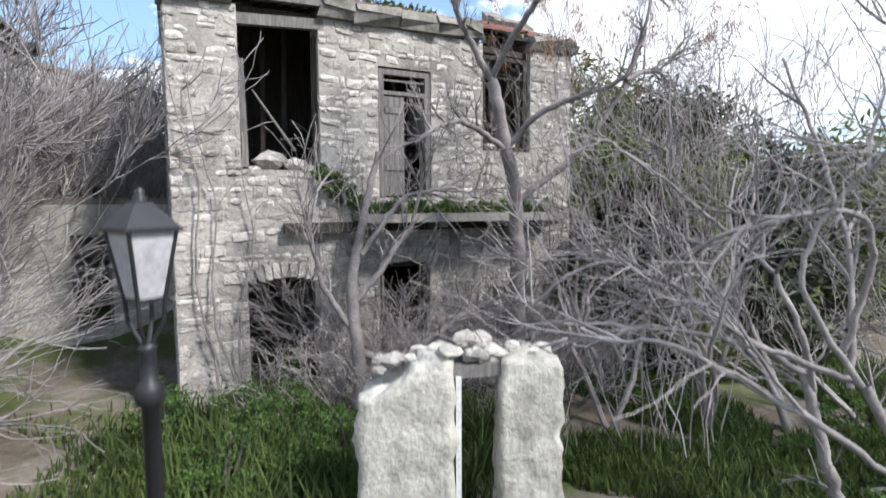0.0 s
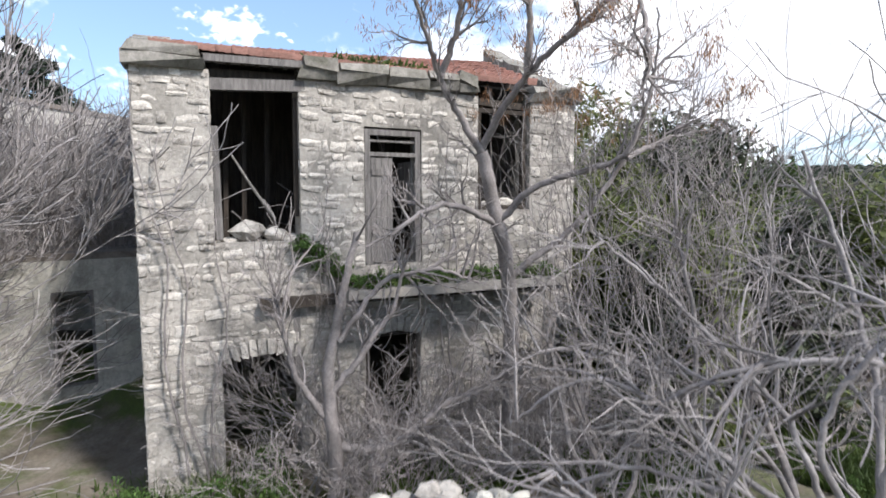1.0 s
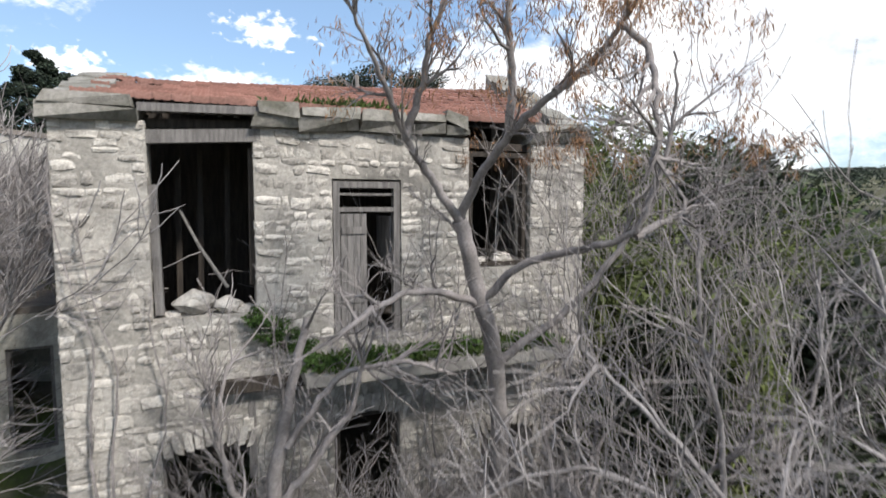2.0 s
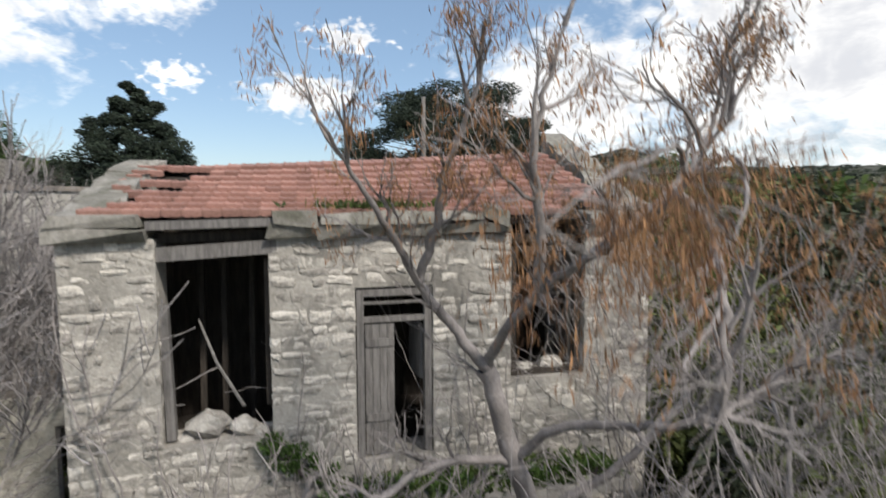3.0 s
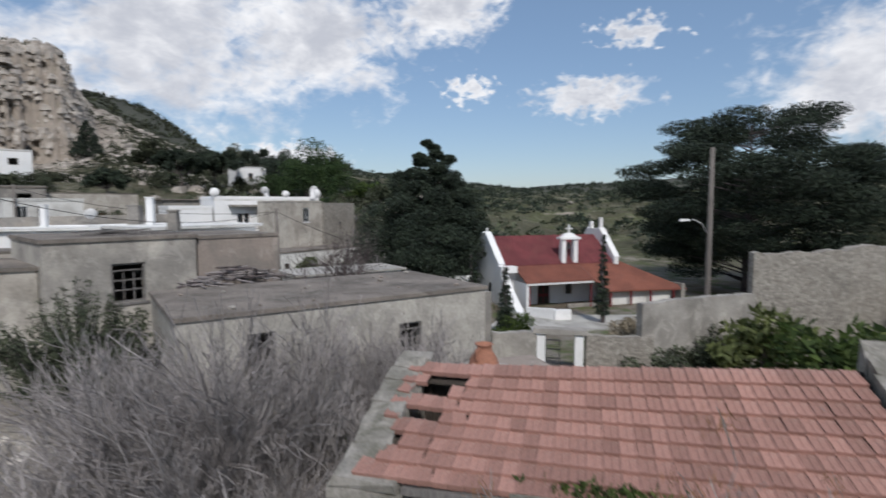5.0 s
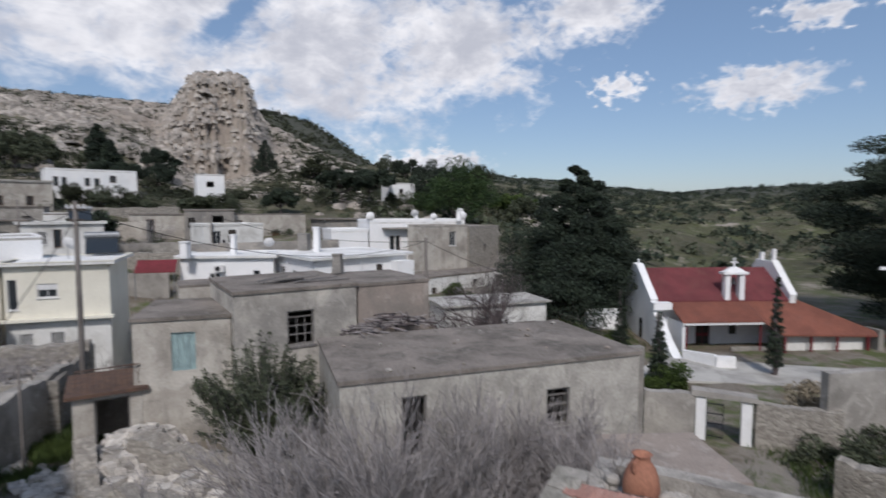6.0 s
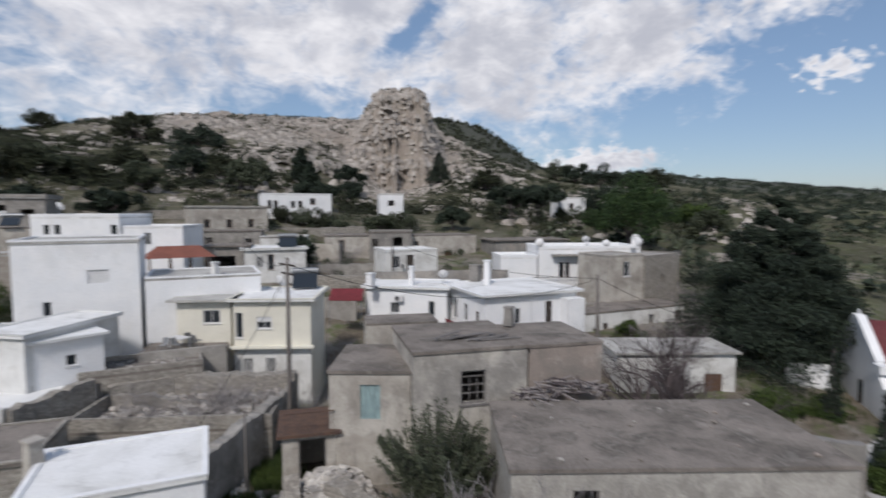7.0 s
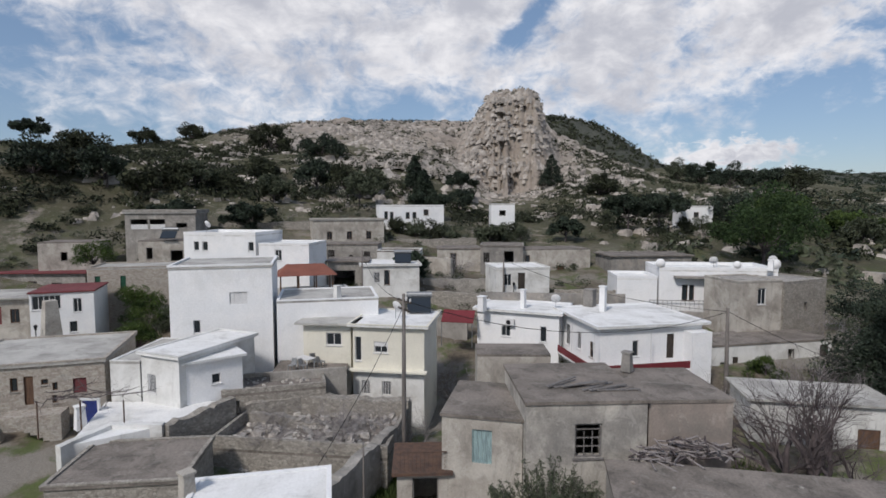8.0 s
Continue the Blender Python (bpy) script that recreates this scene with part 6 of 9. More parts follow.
# ---- street lamp ----
def lantern(x, y, z0, z1):
    """A traditional four-sided lantern on a turned iron post."""
    h = z1 - z0
    ob = thing("street_lamp", pose(x, y, z0, 0, 0, 28), "black iron street lamp with a frosted lantern head", "street lamp")
    s = Shape()
    s.lathe([(0.11, 0), (0.11, 0.15), (0.075, 0.2), (0.06, 0.5), (0.05, 0.55), (0.05, h - 1.32), (0.075, h - 1.30), (0.085, h - 1.25), (0.075, h - 1.18), (0.05, h - 1.15),
             (0.045, h - 0.98), (0.06, h - 0.95), (0.03, h - 0.92), (0.0, h - 0.92)], 14)
    part("post", s, IRON, ob, smooth=True)
    a, b, z2, z3 = 0.078, 0.135, h - 0.66, h - 0.26
    s = Shape()
    for sx_, sy_ in ((-1, -1), (1, -1), (1, 1), (-1, 1)):
        s.tube([(0.02 * sx_, 0.02 * sy_, h - 0.93), (0.07 * sx_, 0.07 * sy_, h - 0.80), (a * sx_, a * sy_, z2), (b * sx_, b * sy_, z3)], 0.013, 5)
    s.hexa([(-a, -a, z2 - 0.015), (a, -a, z2 - 0.015), (a, a, z2 - 0.015), (-a, a, z2 - 0.015), (-a, -a, z2 + 0.01), (a, -a, z2 + 0.01), (a, a, z2 + 0.01), (-a, a, z2 + 0.01)])
    head = part("lantern_frame", s, IRON, ob)
    c, d = 0.92, 0.012
    for q in range(4):
        s = Shape()
        s.hexa([(-a * c, -a - 0.0, z2 + 0.012), (a * c, -a, z2 + 0.012), (a * c, -a + d, z2 + 0.012), (-a * c, -a + d, z2 + 0.012),
                (-b * c, -b, z3 - 0.003), (b * c, -b, z3 - 0.003), (b * c, -b + d, z3 - 0.003), (-b * c, -b + d, z3 - 0.003)])
        part("pane", turned(s, pose(0, 0, 0, 0, 0, 90 * q)), FROSTED, head)
    e = 0.162
    s = Shape()
    s.hexa([(-e, -e, z3), (e, -e, z3), (e, e, z3), (-e, e, z3), (-e, -e, z3 + 0.025), (e, -e, z3 + 0.025), (e, e, z3 + 0.025), (-e, e, z3 + 0.025)])
    s.hexa([(-e * 0.96, -e * 0.96, z3 + 0.025), (e * 0.96, -e * 0.96, z3 + 0.025), (e * 0.96, e * 0.96, z3 + 0.025), (-e * 0.96, e * 0.96, z3 + 0.025),
            (-0.05, -0.05, z3 + 0.17), (0.05, -0.05, z3 + 0.17), (0.05, 0.05, z3 + 0.17), (-0.05, 0.05, z3 + 0.17)])
    part("lantern_roof", s, IRON, head)
    s = Shape()
    s.lathe([(0.04, z3 + 0.16), (0.042, z3 + 0.2), (0.026, z3 + 0.22), (0.035, z3 + 0.24), (0.0, z3 + 0.26)], 12)
    part("finial", s, IRON, head, smooth=True)
    return ob


lantern(-0.56, 6.1, 0.35, 4.40)

# ---- ruined gateway in the yard ----
gw = thing("ruined_gateway", pose(1.36, 7.92, 0.2, 0, 0, -27), "broken whitewashed stone gate pillars with rubble on top", "gateway")
gr = random.Random(5)


def rough_pier(x0, x1, y0, y1, h, mat, name, rise=0.0):
    """A pillar of lumpy whitewashed rubble, its top broken and uneven."""
    rim = [(x0 + (x1 - x0) * k / 10, y0) for k in range(10)] + [(x1, y0 + (y1 - y0) * k / 6) for k in range(6)]
    rim += [(x1 - (x1 - x0) * k / 10, y1) for k in range(10)] + [(x0, y1 - (y1 - y0) * k / 6) for k in range(6)]
    n, m, cx, cy = 24, len(rim), (x0 + x1) / 2, (y0 + y1) / 2
    v = []
    for i in range(n + 1):
        for a, b in rim:
            z = h * i / n
            if i == n:
                z += rise * ((a - x0) / (x1 - x0) - 0.5) + 0.10 * noise.noise((a * 4, b * 4, 7.0))
            elif i > n - 5:
                z += rise * ((a - x0) / (x1 - x0) - 0.5) * (1 - (n - i) / 5)
            d = 1 + 0.10 * noise.noise((a * 5.0, b * 5.0, z * 5.5)) + 0.05 * noise.noise((a * 13, b * 13, z * 13)) - (0.08 if i == n else 0)
            v.append((cx + (a - cx) * d + 0.05 * noise.noise((z * 3, a, 3.0)), cy + (b - cy) * d, z))
    for k in (0.6, 0.25):
        v += [(cx + (p[0] - cx) * k, cy + (p[1] - cy) * k, p[2] + 0.04 + 0.07 * noise.noise((p[0] * 7, p[1] * 7, k * 9))) for p in v[n * m:(n + 1) * m]]
    s = Shape().add(v, [(i * m + q, i * m + (q + 1) % m, (i + 1) * m + (q + 1) % m, (i + 1) * m + q) for i in range(n + 2) for q in range(m)])
    s.fs.append(np.array([[(n + 2) * m + q for q in range(m)]]))
    return part(name, s, mat, gw, smooth=True)


rough_pier(-0.05, 1.02, 0.0, 0.6, 2.18, LIMEWASH, "pillar", 0.4)
rough_pier(1.52, 2.2, 0.05, 0.7, 2.4, LIMEWASH, "pillar")
s = Shape()
s.box(1.03, 1.09, 0.05, 0.3, 0.0, 2.2)
part("door_jamb", s, WHITEPAINT, gw)
for i in range(26):
    x = gr.uniform(0.15, 1.75)
    part("rubble_stone", boulder(Shape(), gr, (x, gr.uniform(0.12, 0.5), 2.02 + 0.36 * min(1.0, x) + gr.uniform(0.02, 0.2)), gr.uniform(0.07, 0.17), 0.6), (STONE, LIMEWASH, PLASTER_OLD)[i % 3], gw)
s = Shape()
s.beam((0.85, 0.3, 2.22), (1.72, 0.3, 2.30), 0.4, 0.14)
part("lintel", s, WOOD_GREY, gw)



# ---- paved forecourt of the church ----
s = Shape()
s.hexa([(-3.5, 43.0, 2.6), (9.5, 47.5, 2.6), (12.5, 53.5, 2.6), (-2.5, 49.5, 2.6), (-3.5, 43.0, 3.46), (9.5, 47.5, 3.46), (12.5, 53.5, 3.46), (-2.5, 49.5, 3.46)])
tagged(s.build("pavement", ROOF_PALE), "pale concrete forecourt before the church", "pavement", kind="structure")
wall_run("wall_rubble_yard", "tumbled low rubble wall round the ruined plot", [(-19.2, 16.6), (-16.6, 15.4), (-12.4, 16.5), (-10.4, 18.2)], 2.6, [5.9, 5.2, 5.5, 5.9], 0.7, RUBBLE, rough=0.3)


# ---- how bare wood grows ----
def grow(rng, p, d, length, r, level, spec, out):
    """One branch and all that springs from it: tapered crooked paths."""
    n = max(4, int(length / spec["seg"]))
    pts, p, d = [p.copy()], p.copy(), d / np.linalg.norm(d)
    for _ in range(n):
        d = d + rng.normal(size=3) * spec["wig"] + np.array([0, 0, spec["up"]])
        d /= np.linalg.norm(d)
        p = p + d * length / n
        pts.append(p.copy())
    pts = np.array(pts)
    rad = r * (1 - 0.65 * np.linspace(0, 1, n + 1))
    out.append((pts, rad, level))
    if level <= 0:
        return
    kids = spec["kids"][level - 1]
    for k in range(kids):
        u = rng.uniform(spec["from"], 1.0) if k else 1.0
        i = min(n, int(u * n))
        t = pts[i] - pts[i - 1]
        t /= np.linalg.norm(t)
        side = np.cross(t, rng.normal(size=3))
        side /= np.linalg.norm(side) + 1e-9
        ang = rng.uniform(*spec["ang"]) * (0.5 if k == 0 else 1.0)
        nd = t * math.cos(ang) + side * math.sin(ang)
        grow(rng, pts[i], nd, length * rng.uniform(*spec["ratio"]), max(0.0025, rad[i] * rng.uniform(0.5, 0.75)), level - 1, spec, out)


def bark_shape(paths, levels, sides):
    s = Shape()
    for pts, rad, lev in paths:
        if lev in levels:
            s.tube(pts, rad, sides[lev] if lev < len(sides) else 6)
    return s


def woody(name, label, seed, stems, spec, levels, material, category="shrub", group="", length=2.0, r=0.04, spread=0.5, lean=(0, 0), tall=0.0, thin=0.003):
    """A bare bush or tree of one or more stems, at the origin."""
    rng = np.random.default_rng(seed)
    paths = []
    for _ in range(stems):
        a = rng.uniform(0, 2 * math.pi)
        d = np.array([math.cos(a) * spread + lean[0], math.sin(a) * spread + lean[1], 1.0])
        base = np.array([math.cos(a) * 0.12 * stems ** 0.5, math.sin(a) * 0.12 * stems ** 0.5, -0.1])
        grow(rng, base, d, length * rng.uniform(0.75, 1.2), r * rng.uniform(0.7, 1.1), levels, spec, paths)
    if tall:
        k = tall / max(q[0][:, 2].max() for q in paths)
        paths = [(q[0] * k, q[1], q[2]) for q in paths]
    paths = [(q[0], np.maximum(q[1], thin), q[2]) for q in paths]
    ob = thing(name, pose(0, 0, 0), label, category, group)
    top = max(lev for *_, lev in paths)
    for q in paths:
        if q[2] == top:
            part("stem", bark_shape([q], {top}, (5, 5, 6, 7, 8)), material, ob, smooth=True)
    tw = [q for q in paths if q[2] < top]
    tagged(part("twig_crown", bark_shape(tw, set(range(top)), (3, 4, 5, 6)), material, ob), kind="stuff")
    return ob, paths


BUSHY = dict(seg=0.22, wig=0.16, up=0.02, kids=(4, 4, 4), ang=(0.35, 0.95), ratio=(0.45, 0.75), **{"from": 0.3})
TREE = dict(seg=0.25, wig=0.15, up=0.05, kids=(4, 4, 4, 3), ang=(0.3, 0.85), ratio=(0.5, 0.78), **{"from": 0.35})
ARCH = dict(seg=0.2, wig=0.13, up=-0.035, kids=(5, 5, 4), ang=(0.3, 0.9), ratio=(0.4, 0.7), **{"from": 0.25})
STALK = dict(seg=0.3, wig=0.06, up=0.03, kids=(2, 3), ang=(0.15, 0.5), ratio=(0.4, 0.7), **{"from": 0.4})
FIG = dict(seg=0.22, wig=0.11, up=0.015, kids=(3, 4, 4), ang=(0.3, 0.85), ratio=(0.5, 0.8), **{"from": 0.3})
TALL = dict(seg=0.25, wig=0.11, up=0.06, kids=(4, 5, 4, 4), ang=(0.25, 0.75), ratio=(0.5, 0.74), **{"from": 0.3})

# ---- roof and terrace details in the village ----
def at(x, y, z, turn, name, label, category, group=""):
    return thing(name, pose(x, y, z, 0, 0, turn), label, category, group)


# red-roofed pergola
pg = at(-50.2, 18.9, 11.75, 76, "pergola", "timber pergola with a red tiled hipped roof on a terrace", "pergola")
for x in (0.1, 1.8, 3.5, 5.1):
    for y in (0.1, 3.2):
        s = Shape()
        s.box(x, x + 0.14, y, y + 0.14, 0.0, 1.75)
        part("post", s, WOOD_BROWN, pg)
s = Shape()
s.hexa([(-0.3, -0.4, 1.76), (5.6, -0.4, 1.76), (5.6, 3.7, 1.76), (-0.3, 3.7, 1.76), (0.8, 1.6, 2.75), (4.4, 1.6, 2.75), (4.4, 1.7, 2.75), (0.8, 1.7, 2.75)])
part("roof", s, TILE_ORANGE, pg)

# villa balcony with its red band
bal = at(-26.5, 37.5, 7.35, 70, "villa_balcony", "white balcony slab with a dark red parapet band", "balcony")
s = Shape()
s.box(-1.0, 8.9, -1.0, -0.02, 0.0, 0.16)
s.box(-1.0, -0.02, -0.02, 6.0, 0.0, 0.16)
part("slab", s, WHITE, bal)
s = Shape()
s.box(-1.0, 8.9, -1.0, -0.9, 0.163, 0.72)
part("band", s, REDPAINT, bal)
s = Shape()
s.box(-1.0, -0.9, -0.9, 6.0, 0.163, 0.72)
part("band", s, REDPAINT, bal)
for x, y in ((-0.95, -0.95), (3.8, -0.95), (8.6, -0.95), (-0.95, 3.0)):
    s = Shape()
    s.tube([(x, y, 0.7), (x, y, 3.2)], 0.035, 6)
    part("pole", s, WHITEPAINT, bal)
vb = at(-23.9, 44.3, 7.3, 70, "stair_block", "small white projecting block at the end of the villa balcony", "annex")
s = Shape()
s.box(0.0, 1.75, -1.05, 0.25, -2.5, 3.05)
part("wall", s, WHITE, vb)
cn = at(-35.8, 57.0, 7.0, 52, "door_canopy", "flat white canopy slab over the villa doors", "canopy")
s = Shape()
s.box(1.5, 7.0, -0.9, -0.005, 5.45, 5.65)
part("slab", s, PLASTER_OLD, cn)
for k, (x, r) in enumerate(((0.1, 0.5), (12.1, 0.55), (8.2, 0.4))):
    cv = at(-35.8 + 0.613 * x, 57.0 + 0.790 * x, 13.6, 52, "parapet_curl", "rounded white ornament on the villa parapet", "ornament", "parapet ornaments")
    s = Shape()
    s.lathe([(0.0, -0.14), (r, -0.14), (r * 1.05, 0.0), (r, 0.14), (0.0, 0.14)], 14)
    part("scroll", turned(s, pose(0, 0.1, r * 0.8, 90, 0, 0)), WHITE, cv, smooth=True)
rail = at(-36.2, 55.9, 8.9, 52, "terrace_railing", "thin iron railing along the villa terrace", "railing")
for i in range(24):
    s = Shape()
    s.box(i * 0.48, i * 0.48 + 0.025, 0, 0.025, 0, 1.0)
    part("baluster", s, IRON, rail)
s = Shape()
s.box(0, 11.1, -0.01, 0.035, 1.0, 1.05)
part("handrail", s, IRON, rail)


def dish(x, y, z, turn, r=0.45):
    ob = at(x, y, z, turn, "satellite_dish", "white satellite dish on a short mast", "satellite dish", "satellite dishes")
    s = Shape()
    s.tube([(0, 0, 0), (0, 0, 0.9)], 0.025, 6)
    part("mast", s, STEEL, ob)
    s = Shape()
    s.lathe([(0.0, 0.0), (r * 0.5, 0.03), (r * 0.85, 0.1), (r, 0.16), (r * 0.97, 0.17), (r * 0.5, 0.06), (0.0, 0.03)], 16)
    part("reflector", turned(s, pose(0, -0.05, 0.9, 65, 0, 0)), WHITEPAINT, ob, smooth=True)


for x, y, z, turn in ((-34.2, 23.6, 11.7, 200), (-33.6, 39.5, 10.95, 230), (-32.5, 61.8, 13.4, 220), (-28.6, 66.4, 13.6, 210), (-64.8, 14.5, 17.3, 210)):
    dish(x, y, z, turn)


def solar(x, y, z, turn):
    ob = at(x, y, z, turn, "solar_heater", "rooftop solar water heater with a dark tilted panel", "water heater", "solar heaters")
    s = Shape()
    s.hexa([(0, 0, 0.1), (1.9, 0, 0.1), (1.9, 1.5, 1.1), (0, 1.5, 1.1), (0, -0.03, 0.18), (1.9, -0.03, 0.18), (1.9, 1.46, 1.18), (0, 1.46, 1.18)])
    part("panel", s, PANE, ob)
    s = Shape()
    s.tube([(-0.1, 1.6, 1.3), (2.0, 1.6, 1.3)], 0.26, 10)
    part("tank", s, STEEL, ob, smooth=True)
    for xx in (0.05, 1.8):
        s = Shape()
        s.tube([(xx, 1.5, 0), (xx, 1.5, 1.1)], 0.03, 5)
        part("leg", s, STEEL, ob)


for x, y, z, turn in ((-35.4, 25.2, 11.7, 60), (-53.8, 33.2, 13.6, 65), (-78.5, 10.5, 15.9, 70)):
    solar(x, y, z, turn)


def chimney(x, y, z, h, w, material, label, taper=0.75, cap=True):
    ob = at(x, y, z, 20, "chimney", label, "chimney", "chimneys")
    s = Shape()
    a, b = w / 2, w / 2 * taper
    s.hexa([(-a, -a, 0), (a, -a, 0), (a, a, 0), (-a, a, 0), (-b, -b, h), (b, -b, h), (b, b, h), (-b, b, h)])
    part("shaft", s, material, ob)
    if cap:
        s = Shape()
        s.box(-b - 0.06, b + 0.06, -b - 0.06, b + 0.06, h + 0.002, h + 0.09)
        part("cap", s, material, ob)


chimney(-19.7, 7.5, 8.3, 1.75, 0.55, PLASTER_PALE, "tapered rough stone chimney with a white cap")
chimney(-33.8, 3.4, 7.6, 1.3, 0.55, WHITE, "stepped white chimney on the courtyard wall")
chimney(-57.2, 0.2, 7.6, 4.2, 1.5, PLASTER_PALE, "tall tapered rough stone chimney tower", 0.62, False)
chimney(-35.9, 37.6, 10.85, 1.7, 0.4, WHITE, "slim white chimney on the wing roof", 1.0)
chimney(-30.7, 42.4, 10.95, 2.2, 0.5, WHITE, "tall white chimney block on the villa roof", 1.0)
chimney(-37.0, 33.7, 10.8, 1.3, 0.6, WHITE, "white chimney block at the end of the wing", 1.0)
chimney(-17.2, 29.4, 11.2, 1.0, 0.55, PLASTER_GREY, "grey rendered chimney on the derelict house")
chimney(-33.1, 63.0, 13.3, 0.9, 0.5, WHITE, "rounded white chimney on the villa parapet")
chimney(-28.4, 65.6, 13.4, 1.1, 0.6, WHITE, "white chimney at the villa corner")
chimney(-33.0, 43.2, 10.8, 1.7, 0.9, PLASTER_GREY, "grey rendered block chimney behind the villa", 1.0)
chimney(-38.4, 20.5, 13.0, 0.9, 0.5, WHITE_OLD, "worn white chimney on a low roof")

# air conditioner, awning, stairs
ac = at(-36.0, 35.7, 9.55, 36, "air_conditioner", "white air conditioner box on the white wall", "air conditioner")
s = Shape()
s.box(0, 0.8, -0.34, -0.02, 0, 0.55)
part("case", s, WHITEPAINT, ac)
s = Shape()
s.lathe([(0.0, 0.0), (0.2, 0.0), (0.2, 0.02), (0.0, 0.02)], 14)
part("fan_grille", turned(s, pose(0.3, -0.343, 0.28, 90, 0, 0)), IRON, ac)
aw = at(-40.2, 31.6, 9.4, 45, "awning", "dark red awning over a shaded porch", "awning")
s = Shape()
s.hexa([(0, -1.2, 0.3), (3.0, -1.2, 0.3), (3.0, 0, 1.2), (0, 0, 1.2), (0, -1.2, 0.36), (3.0, -1.2, 0.36), (3.0, 0, 1.26), (0, 0, 1.26)])
part("cloth", s, REDPAINT, aw)
for x in (0.05, 2.9):
    s = Shape()
    s.tube([(x, -1.15, -1.9), (x, -1.15, 0.3)], 0.04, 6)
    part("post", s, STEEL, aw)
st = at(-38.3, -0.6, 6.0, 74, "outside_stairs", "stone outside stairs with an arched opening beneath", "stairs")
for i in range(9):
    s = Shape()
    s.box(0.2 + i * 0.32, 3.4, -1.3, -0.05, 1.75 - i * 0.195, 1.75 - i * 0.195 + 0.19)
    part("step", s, FIELDSTONE, st)
s = Shape()
n = 10
for i in range(n):
    a0, a1 = math.pi * i / n, math.pi * (i + 1) / n
    p = [(-1.1 + 1.05 * math.cos(q), 0.5 + 1.05 * math.sin(q)) for q in (a0, a1)] + [(-1.1 + 1.4 * math.cos(q), 0.5 + 1.4 * math.sin(q)) for q in (a1, a0)]
    s.hexa([(u, -1.3, w) for u, w in p] + [(u, -0.8, w) for u, w in p])
part("arch", s, FIELDSTONE, st)


# vine pergola with bare branches over the courtyard
def vine():
    rng = np.random.default_rng(17)
    ob = at(-34.6, 1.2, 7.2, 60, "vine_pergola", "flat pergola of bare tangled vine branches", "pergola")
    for x in (0.2, 2.6, 5.0):
        s = Shape()
        s.tube([(x, 0, 0), (x, 0.02, 2.2)], 0.04, 6)
        part("post", s, RUST, ob)
    paths = []
    for k in range(26):
        grow(rng, np.array([rng.uniform(0, 5), rng.uniform(-0.3, 1.6), 2.25]), np.array([rng.normal() + 0.7, rng.normal() * 0.5, 0.02]), rng.uniform(0.9, 1.8), 0.03, 1, dict(FIG, up=0.0, kids=(3,)), paths)
    tagged(part("vine_branch", bark_shape(paths, {0, 1}, (3, 4)), BARK_DARK, ob), kind="stuff")


vine()
blue = at(-35.9, 3.4, 6.6, 60, "blue_door", "bright blue courtyard door in a white frame", "door")
s = Shape()
s.box(0, 0.9, 0, 0.1, 0, 2.0)
part("leaf", s, BLUE, blue)
s = Shape()
s.box(-0.12, -0.005, -0.02, 0.12, 0, 2.1)
s.box(0.905, 1.02, -0.02, 0.12, 0, 2.1)
s.box(-0.12, 1.02, -0.02, 0.12, 2.005, 2.12)
part("surround", s, WHITE, blue)

# terrace table and chairs by the cream house
tb = at(-35.7, 17.0, 8.55, 20, "terrace_table", "white plastic table on the cream house terrace", "table")
s = Shape()
s.box(-0.7, 0.7, -0.4, 0.4, 0.7, 0.74)
part("tabletop", s, WHITEPAINT, tb)
for x in (-0.6, 0.6):
    for y in (-0.32, 0.32):
        s = Shape()
        s.box(x - 0.03, x + 0.03, y - 0.03, y + 0.03, 0, 0.7)
        part("leg", s, WHITEPAINT, tb)
ch = at(-35.3, 15.9, 8.55, 40, "terrace_chair", "grey plastic chair beside the terrace table", "chair", "terrace chairs")
s = Shape()
s.box(-0.22, 0.22, -0.22, 0.22, 0.42, 0.46)
part("seat", s, STEEL, ch)
s = Shape()
s.hexa([(-0.22, 0.2, 0.46), (0.22, 0.2, 0.46), (0.22, 0.24, 0.46), (-0.22, 0.24, 0.46), (-0.2, 0.3, 0.88), (0.2, 0.3, 0.88), (0.2, 0.34, 0.88), (-0.2, 0.34, 0.88)])
part("backrest", s, STEEL, ch)
for x in (-0.19, 0.19):
    for y in (-0.19, 0.19):
        s = Shape()
        s.box(x - 0.02, x + 0.02, y - 0.02, y + 0.02, 0, 0.42)
        part("leg", s, STEEL, ch)
for x, y, a in ((-34.9, 16.6, 120), (-36.4, 17.7, 260), (-35.2, 18.0, 200)):
    copy_thing(ch, pose(x, y, 8.55, 0, 0, a))
wall_run("wall_terrace_cream", "low parapet wall of the cream house terrace", [(-35.0, 14.3), (-33.5, 19.3)], 3.5, [8.8, 8.8], 0.3, PLASTER_OLD)
s = Shape()
s.hexa([(-38.4, 15.9, 8.2), (-35.2, 14.3, 8.2), (-33.7, 19.5, 8.2), (-36.6, 20.6, 8.2), (-38.4, 15.9, 8.55), (-35.2, 14.3, 8.55), (-33.7, 19.5, 8.55), (-36.6, 20.6, 8.55)])
tagged(s.build("terrace_slab", CONCRETE), "concrete terrace slab of the cream house", "terrace", kind="structure")
bars = at(-20.45, 17.0, 7.3, 62, "roof_railing", "rusty iron railing over the shed", "railing")
for i in range(12):
    s = Shape()
    s.box(i * 0.2, i * 0.2 + 0.02, 0, 0.02, 0, 0.9)
    part("baluster", s, RUST, bars)
s = Shape()
s.box(0, 2.3, -0.005, 0.03, 0.9, 0.95)
part("handrail", s, RUST, bars)
